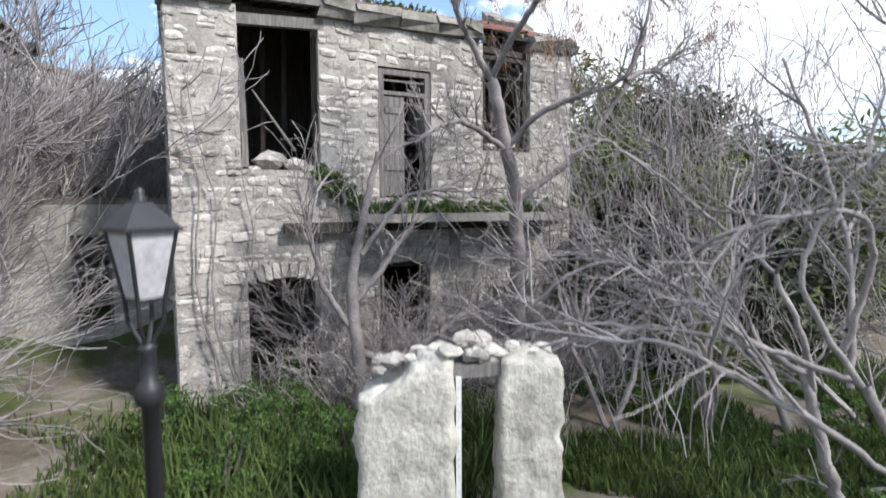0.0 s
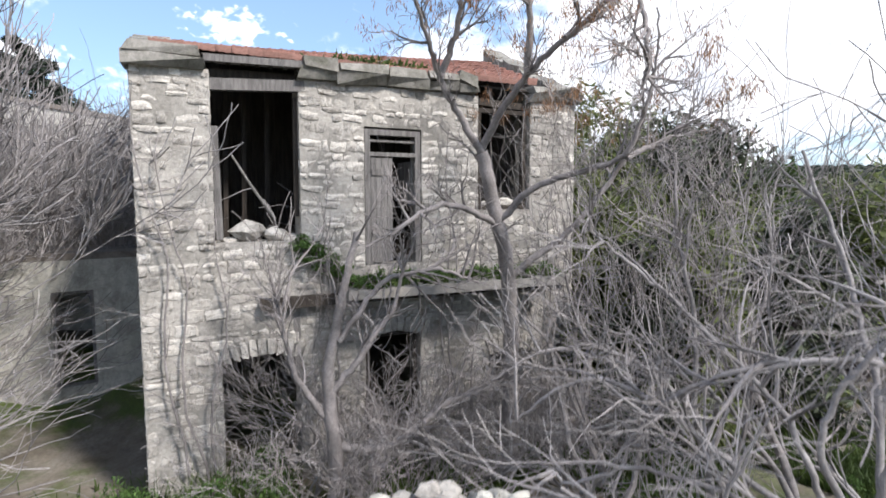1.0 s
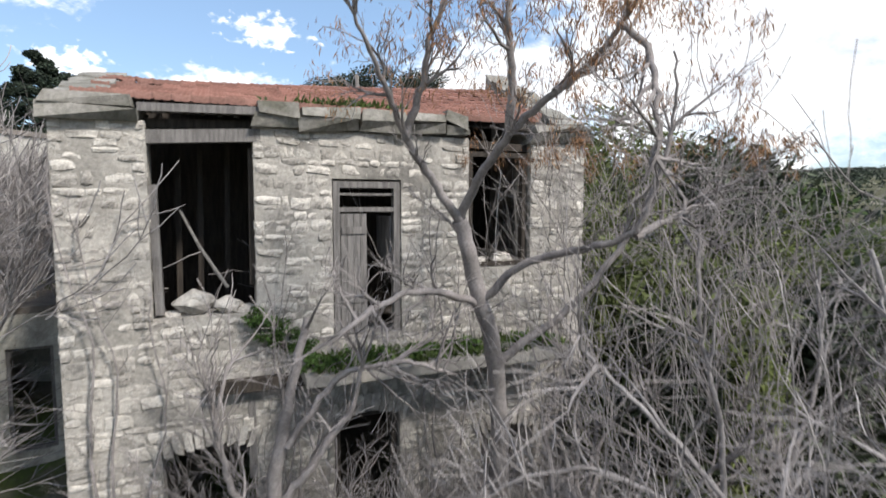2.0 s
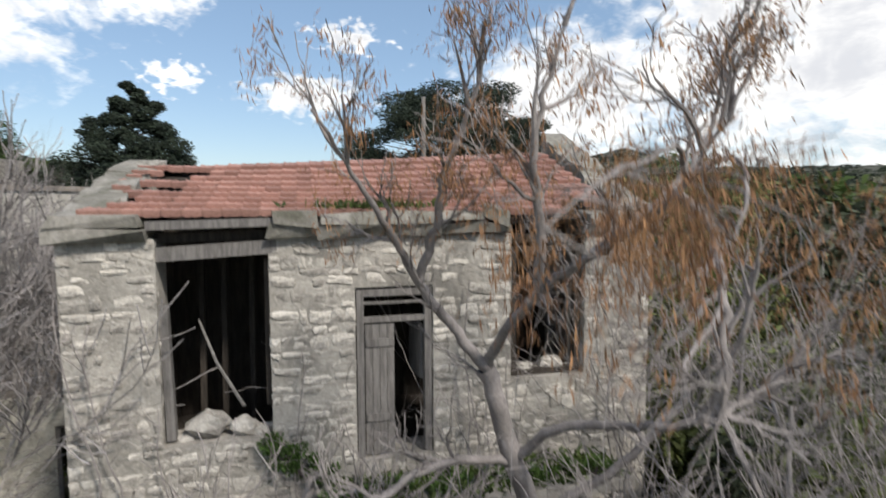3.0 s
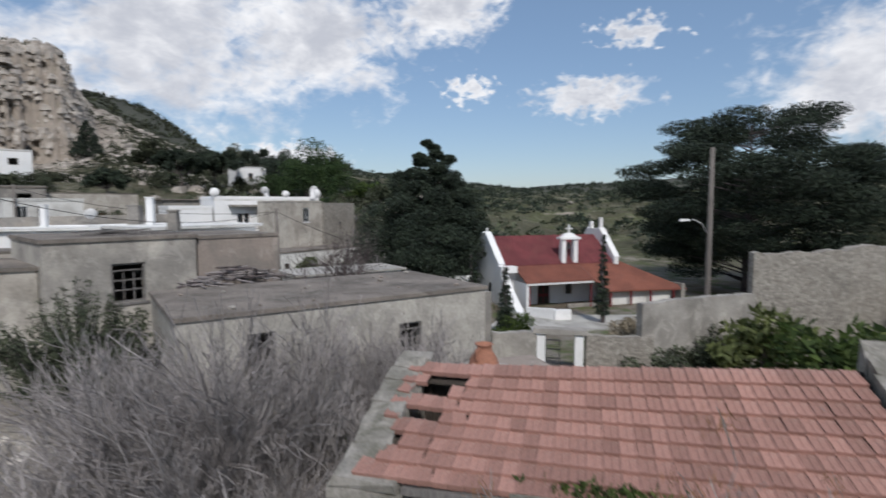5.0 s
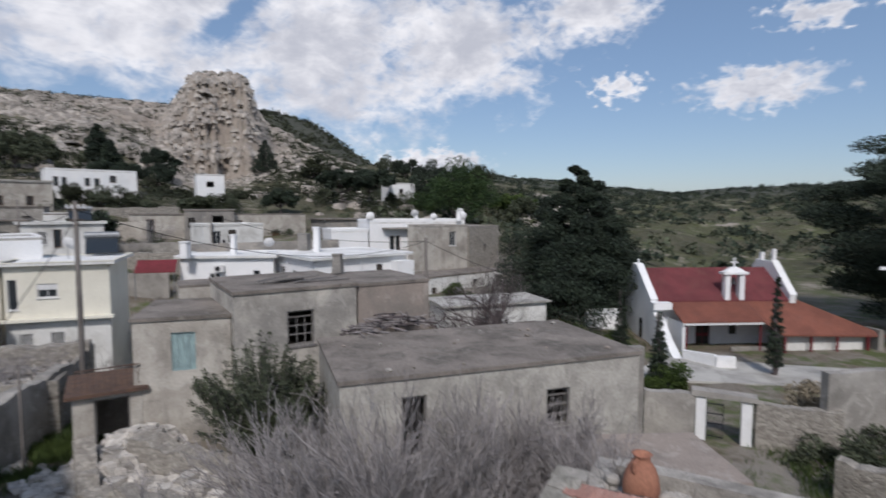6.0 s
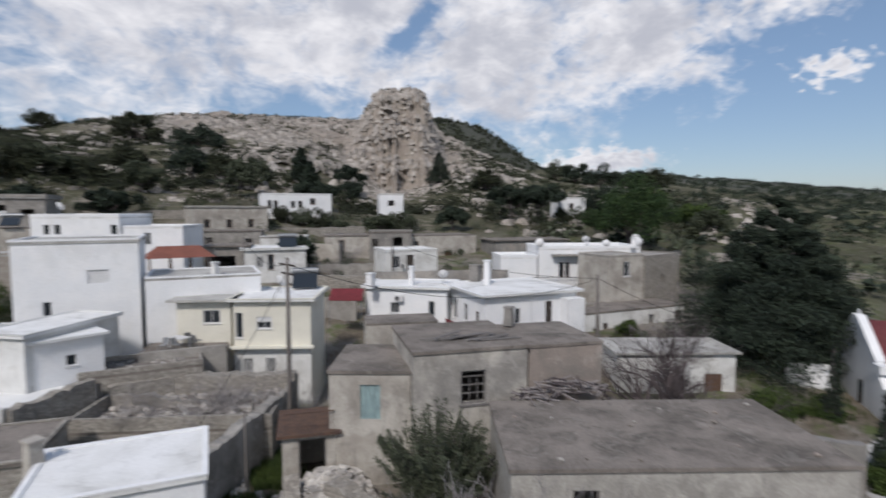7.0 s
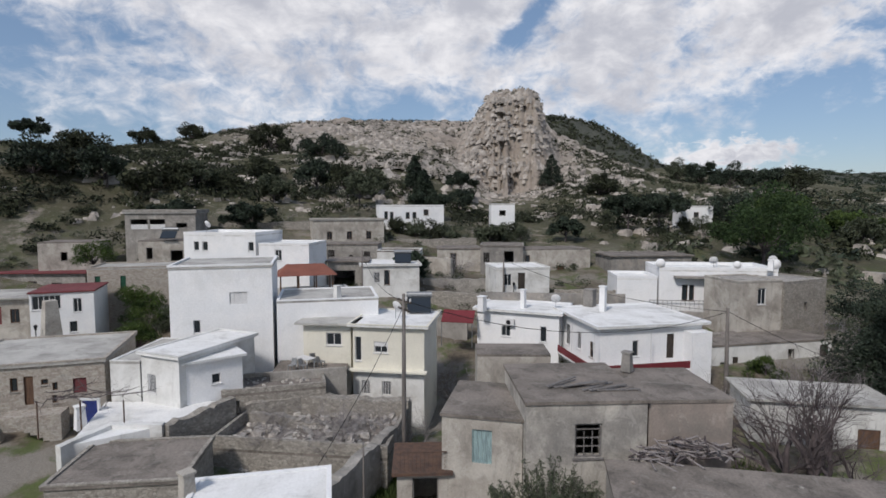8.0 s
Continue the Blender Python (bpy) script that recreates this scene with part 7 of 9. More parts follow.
for x, y, z0, z1 in ((-56.8, -0.9, 6.0, 9.8), (-46.0, 44.6, 8.5, 11.6)):
    lamp2 = at(x, y, z0, 0, "lane_lamp", "slim black lane lamp on a post", "street lamp", "lane lamps")
    s = Shape()
    s.lathe([(0.06, 0), (0.04, z1 - z0 - 0.5), (0.0, z1 - z0 - 0.5)], 8)
    part("post", s, IRON, lamp2)
    s = Shape()
    s.lathe([(0.08, z1 - z0 - 0.5), (0.16, z1 - z0 - 0.15), (0.2, z1 - z0 - 0.13), (0.0, z1 - z0)], 8)
    part("lantern", s, IRON, lamp2)


# ---- bare trees and thicket ----
def place(ob, x, y, turn, scale, dz=0.0):
    c = copy_thing(ob, pose(x, y, height(x, y) + dz, 0, 0, turn))
    c.scale = (scale, scale, scale)
    return c


def retire(*obs):
    """Takes the model plants away once their copies stand."""
    for ob in obs:
        for o in (*ob.children_recursive, ob):
            bpy.data.objects.remove(o)


g1, _ = woody("bare_shrub", "dense grey leafless shrub of tangled twigs", 1, 8, BUSHY, 3, BARK, "shrub", "bare thicket", 1.5, 0.026, 0.6, thin=0.005)
g2, _ = woody("bare_shrub", "dense pale leafless shrub of tangled twigs", 2, 7, BUSHY, 3, BARK_PALE, "shrub", "bare thicket", 1.6, 0.028, 0.7, thin=0.005)
g3, _ = woody("fig_bush", "leafless fig bush with long smooth pale branches", 3, 7, FIG, 3, BARK_PALE, "shrub", "bare thicket", 2.3, 0.06, 1.15, thin=0.006)
g4, _ = woody("fig_bush", "leafless fig bush with long smooth pale branches", 13, 6, FIG, 3, BARK_PALE, "shrub", "bare thicket", 2.6, 0.065, 1.4, thin=0.006)
t1, _ = woody("bare_tree", "leafless grey tree with fine upright twigs", 4, 2, TALL, 4, BARK, "tree", "bare trees", 3.3, 0.075, 0.35, tall=7.0, thin=0.006)
t2, _ = woody("bare_tree", "leafless grey tree with crooked limbs", 5, 1, TREE, 4, BARK, "tree", "bare trees", 3.2, 0.11, 0.2)
t3, _ = woody("big_bare_tree", "broad leafless tree with a dense pale twiggy crown", 14, 8, TALL, 4, BARK_PALE, "tree", "bare trees", 3.4, 0.07, 0.6, tall=8.9, thin=0.009)
k1, _ = woody("dry_stalks", "tall pale dry stalks standing in the thicket", 6, 8, STALK, 2, BARK_PALE, "dry stalks", "dry stalks", 2.6, 0.013, 0.35)

# west of the house: tall tangle up to the eaves
for x, y, a, sc, ob in ((-5.3, 16.4, 20, 1.2, t3), (-5.4, 15.6, 75, 1.1, t3), (-1.4, 20.6, 130, 1.0, t3), (-6.6, 15.8, 330, 1.2, t3), (-6.2, 17.6, 250, 1.05, t3), (-3.9, 21.6, 200, 0.8, t3),
                        (-2.6, 21.8, 20, 0.8, t3), (-5.0, 18.4, 60, 1.05, t3), (-3.9, 15.4, 40, 0.9, t2), (-4.3, 13.6, 200, 1.0, t2), (-0.9, 21.2, 290, 0.75, t3),
                        (-6.4, 14.2, 150, 1.15, t1), (-7.0, 10.6, 15, 1.15, t2)):
    top = (10.9 if y < 16.6 else 9.3) if ob is t3 else 8.8
    place(ob, x, y, a, min(sc, (top - height(x, y)) / (8.9 if ob is t3 else 7.0)))
west = random.Random(21)
for i in range(9):
    x, y = west.uniform(-7.2, -4.9), west.uniform(11.6, 16.8)
    place((g1, g2, g4)[i % 3], x, y, west.uniform(0, 360), west.uniform(0.9, 1.3))
for i in range(7):
    x, y = west.uniform(-7.6, -4.6), west.uniform(14.5, 17.6)
    place((g1, g2)[i % 2], x, y, west.uniform(0, 360), west.uniform(1.0, 1.5), -0.4)
# in front of the house and along its foot
for x, y, a, sc, ob in ((3.2, 11.9, 150, 0.62, t1), (5.0, 12.3, 10, 0.6, g1), (6.0, 12.4, 200, 0.6, g2),
                        (7.4, 11.8, 120, 0.7, g1), (6.9, 10.8, 230, 0.7, g3)):
    place(ob, x, y, a, sc)
foot = random.Random(57)
for i in range(11):
    x = 1.9 + 0.58 * i + foot.uniform(-0.2, 0.2)
    place((g1, g2)[i % 3 == 0], x, foot.uniform(11.0, 12.5), foot.uniform(0, 360), foot.uniform(0.7, 1.05))
# east: fig bushes with long branches reaching over the yard, finer trees behind
for x, y, a, sc, ob in ((10.3, 6.8, 60, 1.0, g3), (11.2, 9.2, 190, 0.9, g4),
                        (7.9, 4.6, 40, 0.95, t1), (10.4, 6.4, 250, 0.85, t1), (9.2, 7.6, 120, 1.05, t1), (8.4, 3.0, 200, 0.95, t1)):
    place(ob, x, y, a, sc)
for i in range(2):
    place(k1, west.uniform(5.8, 8.5), west.uniform(6.8, 9.5), west.uniform(0, 360), west.uniform(1.0, 1.25))


def smooth_path(pts, rng, jitter=0.012):
    c = np.array(pts, float)
    t = np.linspace(0, len(c) - 1, 6 * len(c))
    p = np.stack([np.interp(t, np.arange(len(c)), c[:, i]) for i in range(3)], -1)
    for _ in range(3):
        p[1:-1] = (p[:-2] + 2 * p[1:-1] + p[2:]) / 4
    return p + rng.normal(size=p.shape) * jitter


def led_tree(name, label, base, limbs, seed, spec, sprays, spray_len, wood, twig_wood, thin=0.005, pods=0, pod_z=8.3, category="tree", group=""):
    """A tree whose main limbs follow given lines, with smaller wood springing from them."""
    rng = np.random.default_rng(seed)
    m = pose(*base)
    inv = m.inverted()
    ob = thing(name, m, label, category, group)
    small, tips = [], []
    for k, (pts, ra, rb) in enumerate(limbs):
        p = smooth_path(pts, rng)
        part("limb" if k else "trunk", turned(Shape().tube(p, np.linspace(ra, rb, len(p)), 8), inv), wood, ob, smooth=True)
        for _ in range(sprays if k else max(0, sprays // 3)):
            i = min(len(p) - 1, int(len(p) * rng.uniform(0.25, 1.0)))
            d = p[i] - p[i - 1]
            d = d / np.linalg.norm(d) + rng.normal(size=3) * 0.6 + np.array([0, 0, 0.35])
            out = []
            grow(rng, p[i], d, rng.uniform(*spray_len), 0.026, 2, spec, out)
            small += [(q[0], np.maximum(q[1], thin), q[2]) for q in out]
            tips += [q[0][-1] for q in out if q[2] == 0 and q[0][-1][2] > pod_z]
    tagged(part("twig_crown", turned(bark_shape(small, {0, 1, 2}, (3, 4, 5)), inv), twig_wood, ob), kind="stuff")
    if pods:
        hang_pods(ob, np.array(tips), pods, rng, inv)
    return ob


def hang_pods(ob, tips, n, rng, inv=None):
    """Bunches of long dry pods hanging at the twig ends."""
    some = tips[rng.random(len(tips)) < 0.6]
    n = min(n, 60 * len(some))
    c = some[rng.integers(0, len(some), n)] + rng.normal(size=(n, 3)) * (0.07, 0.07, 0.08) - (0, 0, 0.08)
    s = Shape().quads(c, 0.0135, rng, 0.5, 7.0, 2.2)
    tagged(part("seed_pod", turned(s, inv) if inv else s, SEED, ob, "brown dry hanging seed pods"), kind="stuff")


# the crooked tree before the front wall, with brown seed pods in its crown
led_tree("crooked_tree", "crooked grey tree with bare limbs and brown dangling seed pods", (5.9, 11.5, 0.3),
         [([(5.9, 11.5, -0.1), (5.85, 11.4, 2.0), (5.7, 11.2, 4.2), (5.25, 10.95, 5.4), (4.92, 10.9, 6.5)], 0.17, 0.11),
          ([(4.92, 10.9, 6.5), (4.5, 10.85, 7.0), (4.08, 10.72, 7.55), (3.75, 10.5, 8.1), (3.4, 10.2, 8.6), (3.0, 9.9, 9.2)], 0.07, 0.012),
          ([(4.92, 10.9, 6.55), (5.0, 10.35, 7.15), (5.08, 9.82, 7.56), (5.35, 9.3, 7.95), (5.64, 8.9, 8.28), (5.6, 8.45, 8.55), (5.8, 8.2, 9.1), (5.9, 8.1, 9.6)], 0.065, 0.008),
          ([(4.08, 10.72, 7.55), (4.2, 10.5, 8.1), (4.25, 10.3, 8.7), (4.5, 10.1, 9.4), (4.6, 9.9, 9.9)], 0.06, 0.012),
          ([(5.08, 9.82, 7.56), (5.0, 9.65, 8.2), (4.85, 9.5, 8.8), (4.95, 9.4, 9.5), (5.1, 9.4, 10.0)], 0.06, 0.012),
          ([(5.55, 8.5, 8.5), (5.7, 8.25, 8.2), (5.52, 7.95, 7.7), (5.38, 7.76, 7.25), (5.3, 7.78, 7.05)], 0.04, 0.018),
          ([(5.3, 11.0, 5.3), (4.4, 10.6, 5.6), (3.6, 10.1, 5.6), (2.9, 9.9, 5.2)], 0.06, 0.025),
          ([(5.3, 11.0, 5.3), (5.61, 10.44, 5.92), (6.1, 9.7, 6.15), (6.47, 9.21, 6.33), (6.55, 9.0, 6.9), (6.7, 8.9, 7.6), (6.6, 8.8, 8.4)], 0.065, 0.012),
          ([(6.47, 9.21, 6.33), (6.9, 9.2, 6.5), (7.4, 9.3, 6.6), (7.9, 9.3, 7.1)], 0.05, 0.02),
          ([(5.6, 11.3, 4.2), (6.8, 10.8, 5.2), (7.6, 10.4, 6.4), (8.0, 10.2, 7.6)], 0.07, 0.025),
          ([(5.35, 9.3, 7.95), (5.9, 9.4, 8.3), (6.5, 9.5, 8.7), (6.9, 9.6, 9.4), (7.0, 9.7, 9.9)], 0.05, 0.012)],
         8, dict(seg=0.16, wig=0.2, up=0.07, kids=(4, 4, 3), ang=(0.3, 0.85), ratio=(0.5, 0.75), **{"from": 0.3}), 8, (0.4, 0.75), BARK, BARK, 0.005, 6500, 8.0)

# fig trees whose long pale limbs reach over the yard
REACH = dict(seg=0.16, wig=0.12, up=-0.02, kids=(3, 4), ang=(0.35, 0.9), ratio=(0.5, 0.8), **{"from": 0.25})
led_tree("fig_tree", "leafless fig tree with long smooth pale limbs", (6.6, 5.6, 0.3),
         [([(6.6, 5.6, 0.2), (6.3, 5.8, 1.2), (6.1, 6.0, 2.3)], 0.085, 0.06),
          ([(6.1, 6.0, 2.3), (5.7, 6.8, 2.8), (5.4, 7.4, 3.3), (5.0, 8.1, 3.5), (4.6, 8.5, 3.2), (4.3, 8.8, 2.8)], 0.042, 0.022),
          ([(6.2, 5.9, 2.0), (5.8, 5.9, 2.9), (5.9, 6.3, 3.5), (5.8, 6.8, 3.9), (5.6, 7.5, 4.5), (5.3, 8.1, 5.0), (5.1, 8.4, 5.3)], 0.038, 0.016),
          ([(6.3, 5.7, 2.6), (6.4, 5.5, 3.6), (6.2, 5.5, 4.2), (5.6, 6.3, 4.1), (5.1, 7.0, 3.6), (4.9, 7.4, 3.0), (4.7, 7.7, 2.3)], 0.042, 0.018),
          ([(6.3, 5.6, 2.2), (6.8, 5.9, 3.6), (7.3, 6.6, 5.0), (7.4, 7.2, 6.3)], 0.042, 0.02)], 9, REACH, 8, (0.7, 1.5), BARK_PALE, BARK_PALE, 0.006, group="fig trees")
led_tree("fig_tree", "leafless fig tree with long smooth pale limbs", (6.4, 4.6, 0.3),
         [([(6.4, 4.6, 0.2), (6.2, 4.9, 1.4), (5.9, 5.3, 2.4)], 0.07, 0.052),
          ([(5.9, 5.3, 2.4), (5.6, 5.9, 2.6), (5.3, 6.5, 2.7), (4.8, 7.2, 2.8), (4.3, 7.7, 2.4), (4.2, 8.0, 2.5)], 0.038, 0.02),
          ([(5.8, 5.3, 2.4), (5.3, 5.7, 3.5), (5.5, 5.6, 4.1), (5.9, 5.1, 4.9), (6.2, 4.9, 5.6)], 0.036, 0.018),
          ([(6.2, 4.8, 1.2), (4.8, 4.9, 2.2), (4.3, 5.5, 2.6), (4.0, 6.2, 2.9), (3.8, 6.7, 2.8), (3.6, 7.0, 2.9)], 0.036, 0.018),
          ([(6.1, 5.0, 1.8), (6.9, 5.0, 3.4), (7.8, 5.6, 4.6), (8.2, 5.9, 6.2)], 0.042, 0.02)], 10, REACH, 7, (0.7, 1.4), BARK_PALE, BARK_PALE, 0.006, group="fig trees")
led_tree("fig_tree", "leafless fig tree with low spreading pale limbs", (8.0, 8.6, 0.3),
         [([(8.0, 8.6, 0.2), (7.8, 8.6, 1.4), (7.5, 8.7, 2.4)], 0.08, 0.06),
          ([(7.5, 8.7, 2.4), (6.8, 9.0, 3.1), (6.0, 9.3, 3.5), (5.2, 9.6, 3.4), (4.5, 9.8, 3.0)], 0.042, 0.02),
          ([(7.6, 8.6, 2.0), (7.2, 8.0, 2.8), (6.5, 7.8, 3.3), (5.8, 7.8, 3.0), (5.2, 7.9, 2.4)], 0.038, 0.018),
          ([(7.5, 8.7, 2.4), (7.6, 8.8, 3.8), (7.3, 9.0, 5.2), (7.5, 9.2, 6.4)], 0.042, 0.02),
          ([(7.8, 8.6, 1.6), (8.8, 8.8, 3.0), (9.6, 8.9, 4.4), (10.0, 9.3, 5.8)], 0.042, 0.02)], 11, REACH, 5, (0.6, 1.2), BARK_PALE, BARK_PALE, 0.006, group="fig trees")
led_tree("old_vine_trunk", "thick grey trunk tangled with creepers before the wall", (2.5, 11.5, 0.3),
         [([(2.5, 11.5, 0.1), (2.55, 11.5, 1.4), (2.4, 11.6, 2.8), (2.65, 11.5, 4.0), (2.9, 11.4, 5.2)], 0.16, 0.05),
          ([(2.4, 11.6, 2.4), (3.0, 11.4, 3.2), (3.5, 11.2, 4.0), (3.6, 11.0, 4.9)], 0.07, 0.02),
          ([(2.45, 11.6, 2.0), (1.9, 11.5, 2.9), (1.7, 11.6, 3.8), (1.9, 11.6, 4.6)], 0.06, 0.02),
          ([(2.4, 11.6, 1.6), (3.4, 11.3, 1.5), (4.4, 11.2, 2.2), (5.2, 11.0, 2.4)], 0.09, 0.03),
          ([(2.6, 11.5, 3.4), (3.3, 11.3, 4.4), (4.1, 11.0, 4.6), (4.9, 10.9, 4.3)], 0.05, 0.02)], 12, dict(REACH, up=0.02), 9, (0.5, 1.1), BARK, BARK, 0.006)


# pod-laden bush tops east of the house
def pod_tree(x, y, seed, h):
    rng = np.random.default_rng(seed)
    paths = []
    for _ in range(2):
        d = np.array([rng.normal() * 0.25, rng.normal() * 0.25, 1.0])
        grow(rng, rng.normal(size=3) * (0.15, 0.15, 0), d, h * 0.62, 0.06, 3, dict(TREE, kids=(4, 4, 5), **{"from": 0.68}), paths)
    k = h / max(q[0][:, 2].max() for q in paths)
    paths = [(q[0] * k, np.maximum(q[1], 0.005), q[2]) for q in paths]
    ob = thing("pod_tree", pose(x, y, height(x, y) - 0.1), "slender tree hung with brown dry seed pods", "tree", "pod trees")
    for q in paths:
        if q[2] == 3:
            part("stem", bark_shape([q], {3}, (3, 4, 5, 6)), BARK, ob)
    tagged(part("twig_crown", bark_shape(paths, {0, 1, 2}, (3, 3, 4)), BARK, ob), kind="stuff")
    hang_pods(ob, np.array([q[0][-1] for q in paths if q[2] == 0 and q[0][-1][2] > 7.2]), 14000, rng)


for x, y, sd, h in ((8.6, 11.4, 34, 8.6), (6.9, 11.4, 38, 9.4), (7.8, 8.5, 39, 8.0), (7.6, 10.6, 41, 8.8), (6.4, 9.2, 48, 9.2)):
    pod_tree(x, y, sd, h)


# low outer boughs hung with thick curtains of pods
def pod_bough(pts, seed, n):
    rng = np.random.default_rng(seed)
    base = pose(*pts[0])
    inv = base.inverted()
    p = smooth_path(pts, rng, 0.006)
    ob = thing("pod_bough", base, "thin bough weighed down by golden dry seed pods", "tree", "pod boughs")
    part("bough", turned(Shape().tube(p, np.linspace(0.022, 0.006, len(p)), 6), inv), BARK, ob, smooth=True)
    small, tips = [], []
    for i in range(5, len(p), 2):
        out = []
        grow(rng, p[i], rng.normal(size=3) * (0.7, 0.7, 0.3) + (0, 0, 0.1), rng.uniform(0.15, 0.3), 0.009, 1, dict(REACH, up=-0.05), out)
        small += [(q[0], np.maximum(q[1], 0.003), q[2]) for q in out]
        tips += [q[0][-1] for q in out]
    tagged(part("twig_crown", turned(bark_shape(small, {0, 1}, (3, 4)), inv), BARK, ob), kind="stuff")
    tips = np.array(tips)
    c = tips[rng.integers(0, len(tips), n)] + rng.normal(size=(n, 3)) * (0.05, 0.05, 0.05)
    c[:, 2] -= rng.uniform(0.0, 0.55, n) ** 1.3
    tagged(part("seed_pod", turned(Shape().quads(c, 0.009, rng, 0.5, 7.0, 2.2), inv), SEED, ob, "golden dry hanging seed pods"), kind="stuff")


pod_bough([(5.6, 8.45, 8.55), (5.1, 7.9, 8.75), (4.6, 7.4, 8.65), (4.1, 7.1, 8.5), (3.8, 7.0, 8.3)], 601, 1900)
pod_bough([(5.6, 8.45, 8.55), (5.4, 7.9, 8.7), (5.1, 7.4, 8.6), (4.75, 7.0, 8.45), (4.5, 6.8, 8.25)], 602, 1900)


# creepers on the front wall
def creeper(x, seed, h, lean):
    rng = np.random.default_rng(seed)
    z = np.linspace(0.1, h, 22)
    p = np.stack([x + lean * z / h + 0.12 * np.sin(z * 1.7 + seed) + np.cumsum(rng.normal(size=22) * 0.02), np.full(22, FY - 0.12) - np.abs(rng.normal(size=22)) * 0.03 - 0.1 * np.sin(z * 0.9) ** 2, z], -1)
    paths = [(p, np.linspace(0.028, 0.008, 22), 2)]
    for j in range(10):
        i = rng.integers(5, 21)
        out = []
        grow(rng, p[i], np.array([rng.normal(), -0.15, 0.7]), rng.uniform(0.4, 1.1), 0.008, 1, dict(ARCH, up=0.0), out)
        paths += out
    base = pose(x, FY - 0.12, 0.1)
    ob = thing("creeper", base, "bare grey creeper stem climbing the stone wall", "creeper", "wall creepers")
    part("stem", turned(bark_shape(paths, {2}, (3, 4, 5)), base.inverted()), BARK, ob)
    tagged(part("tendril", turned(bark_shape(paths, {0, 1}, (3, 3)), base.inverted()), BARK, ob), kind="stuff")


for i, (x, h, lean) in enumerate(((0.25, 7.6, -0.4), (0.6, 6.8, -0.5), (0.75, 5.6, 0.2), (2.6, 5.4, 0.3), (2.9, 6.3, -0.2), (3.3, 5.0, 0.4), (5.1, 5.8, 0.2), (5.5, 7.2, -0.2), (6.0, 6.0, 0.3),
                                  (7.8, 6.6, 0.1), (8.2, 5.5, 0.2))):
    creeper(x, 50 + i, h, lean)


# ---- leafy plants ----
def leafy(name, label, x, y, z, radii, n, size, material, seed, category="shrub", group="", trunk=None, clumps=24, long=1.8):
    """A bush or crown: limbs reaching into uneven clumps of small leaves."""
    rng = np.random.default_rng(seed)
    ob = thing(name, pose(x, y, z), label, category, group)
    rx, ry, rz = radii
    d = rng.normal(size=(clumps, 3))
    d[:, 2] = np.abs(d[:, 2]) * 1.1 - 0.25
    d /= np.linalg.norm(d, axis=1)[:, None]
    lift = trunk if trunk else 0.0
    c = d * (rng.uniform(0.45, 1.0, clumps)[:, None]) * (rx, ry, rz) + (0, 0, lift + rz * 0.35)
    cr = rng.uniform(0.22, 0.42, clumps) * min(rx, rz)
    s = Shape()
    if trunk:
        s.tube([(0, 0, -0.3), (0.1, 0, trunk * 0.5), (0, 0.05, trunk + rz * 0.3)], [0.03 * rz + 0.1, 0.025 * rz + 0.08, 0.02 * rz + 0.04], 7)
    for i in range(0, clumps, 2):
        mid = c[i] * 0.5 + np.array([0, 0, lift * 0.3])
        s.tube([(0, 0, lift * 0.8), tuple(mid), tuple(c[i])], [0.012 * rz + 0.03, 0.008 * rz + 0.02, 0.01], 4)
    tagged(part("trunk" if trunk else "stem", s, BARK_DARK, ob), kind="" if trunk else "stuff")
    k = rng.integers(0, clumps, n)
    q = rng.normal(size=(n, 3))
    q /= np.linalg.norm(q, axis=1)[:, None]
    pts = c[k] + q * (cr[k] * rng.uniform(0.35, 1.05, n) ** 0.5)[:, None] * (1, 1, 0.8)
    tagged(part("crown", Shape().quads(pts, size, rng, 0.8, long), material, ob), kind="stuff")
    return ob


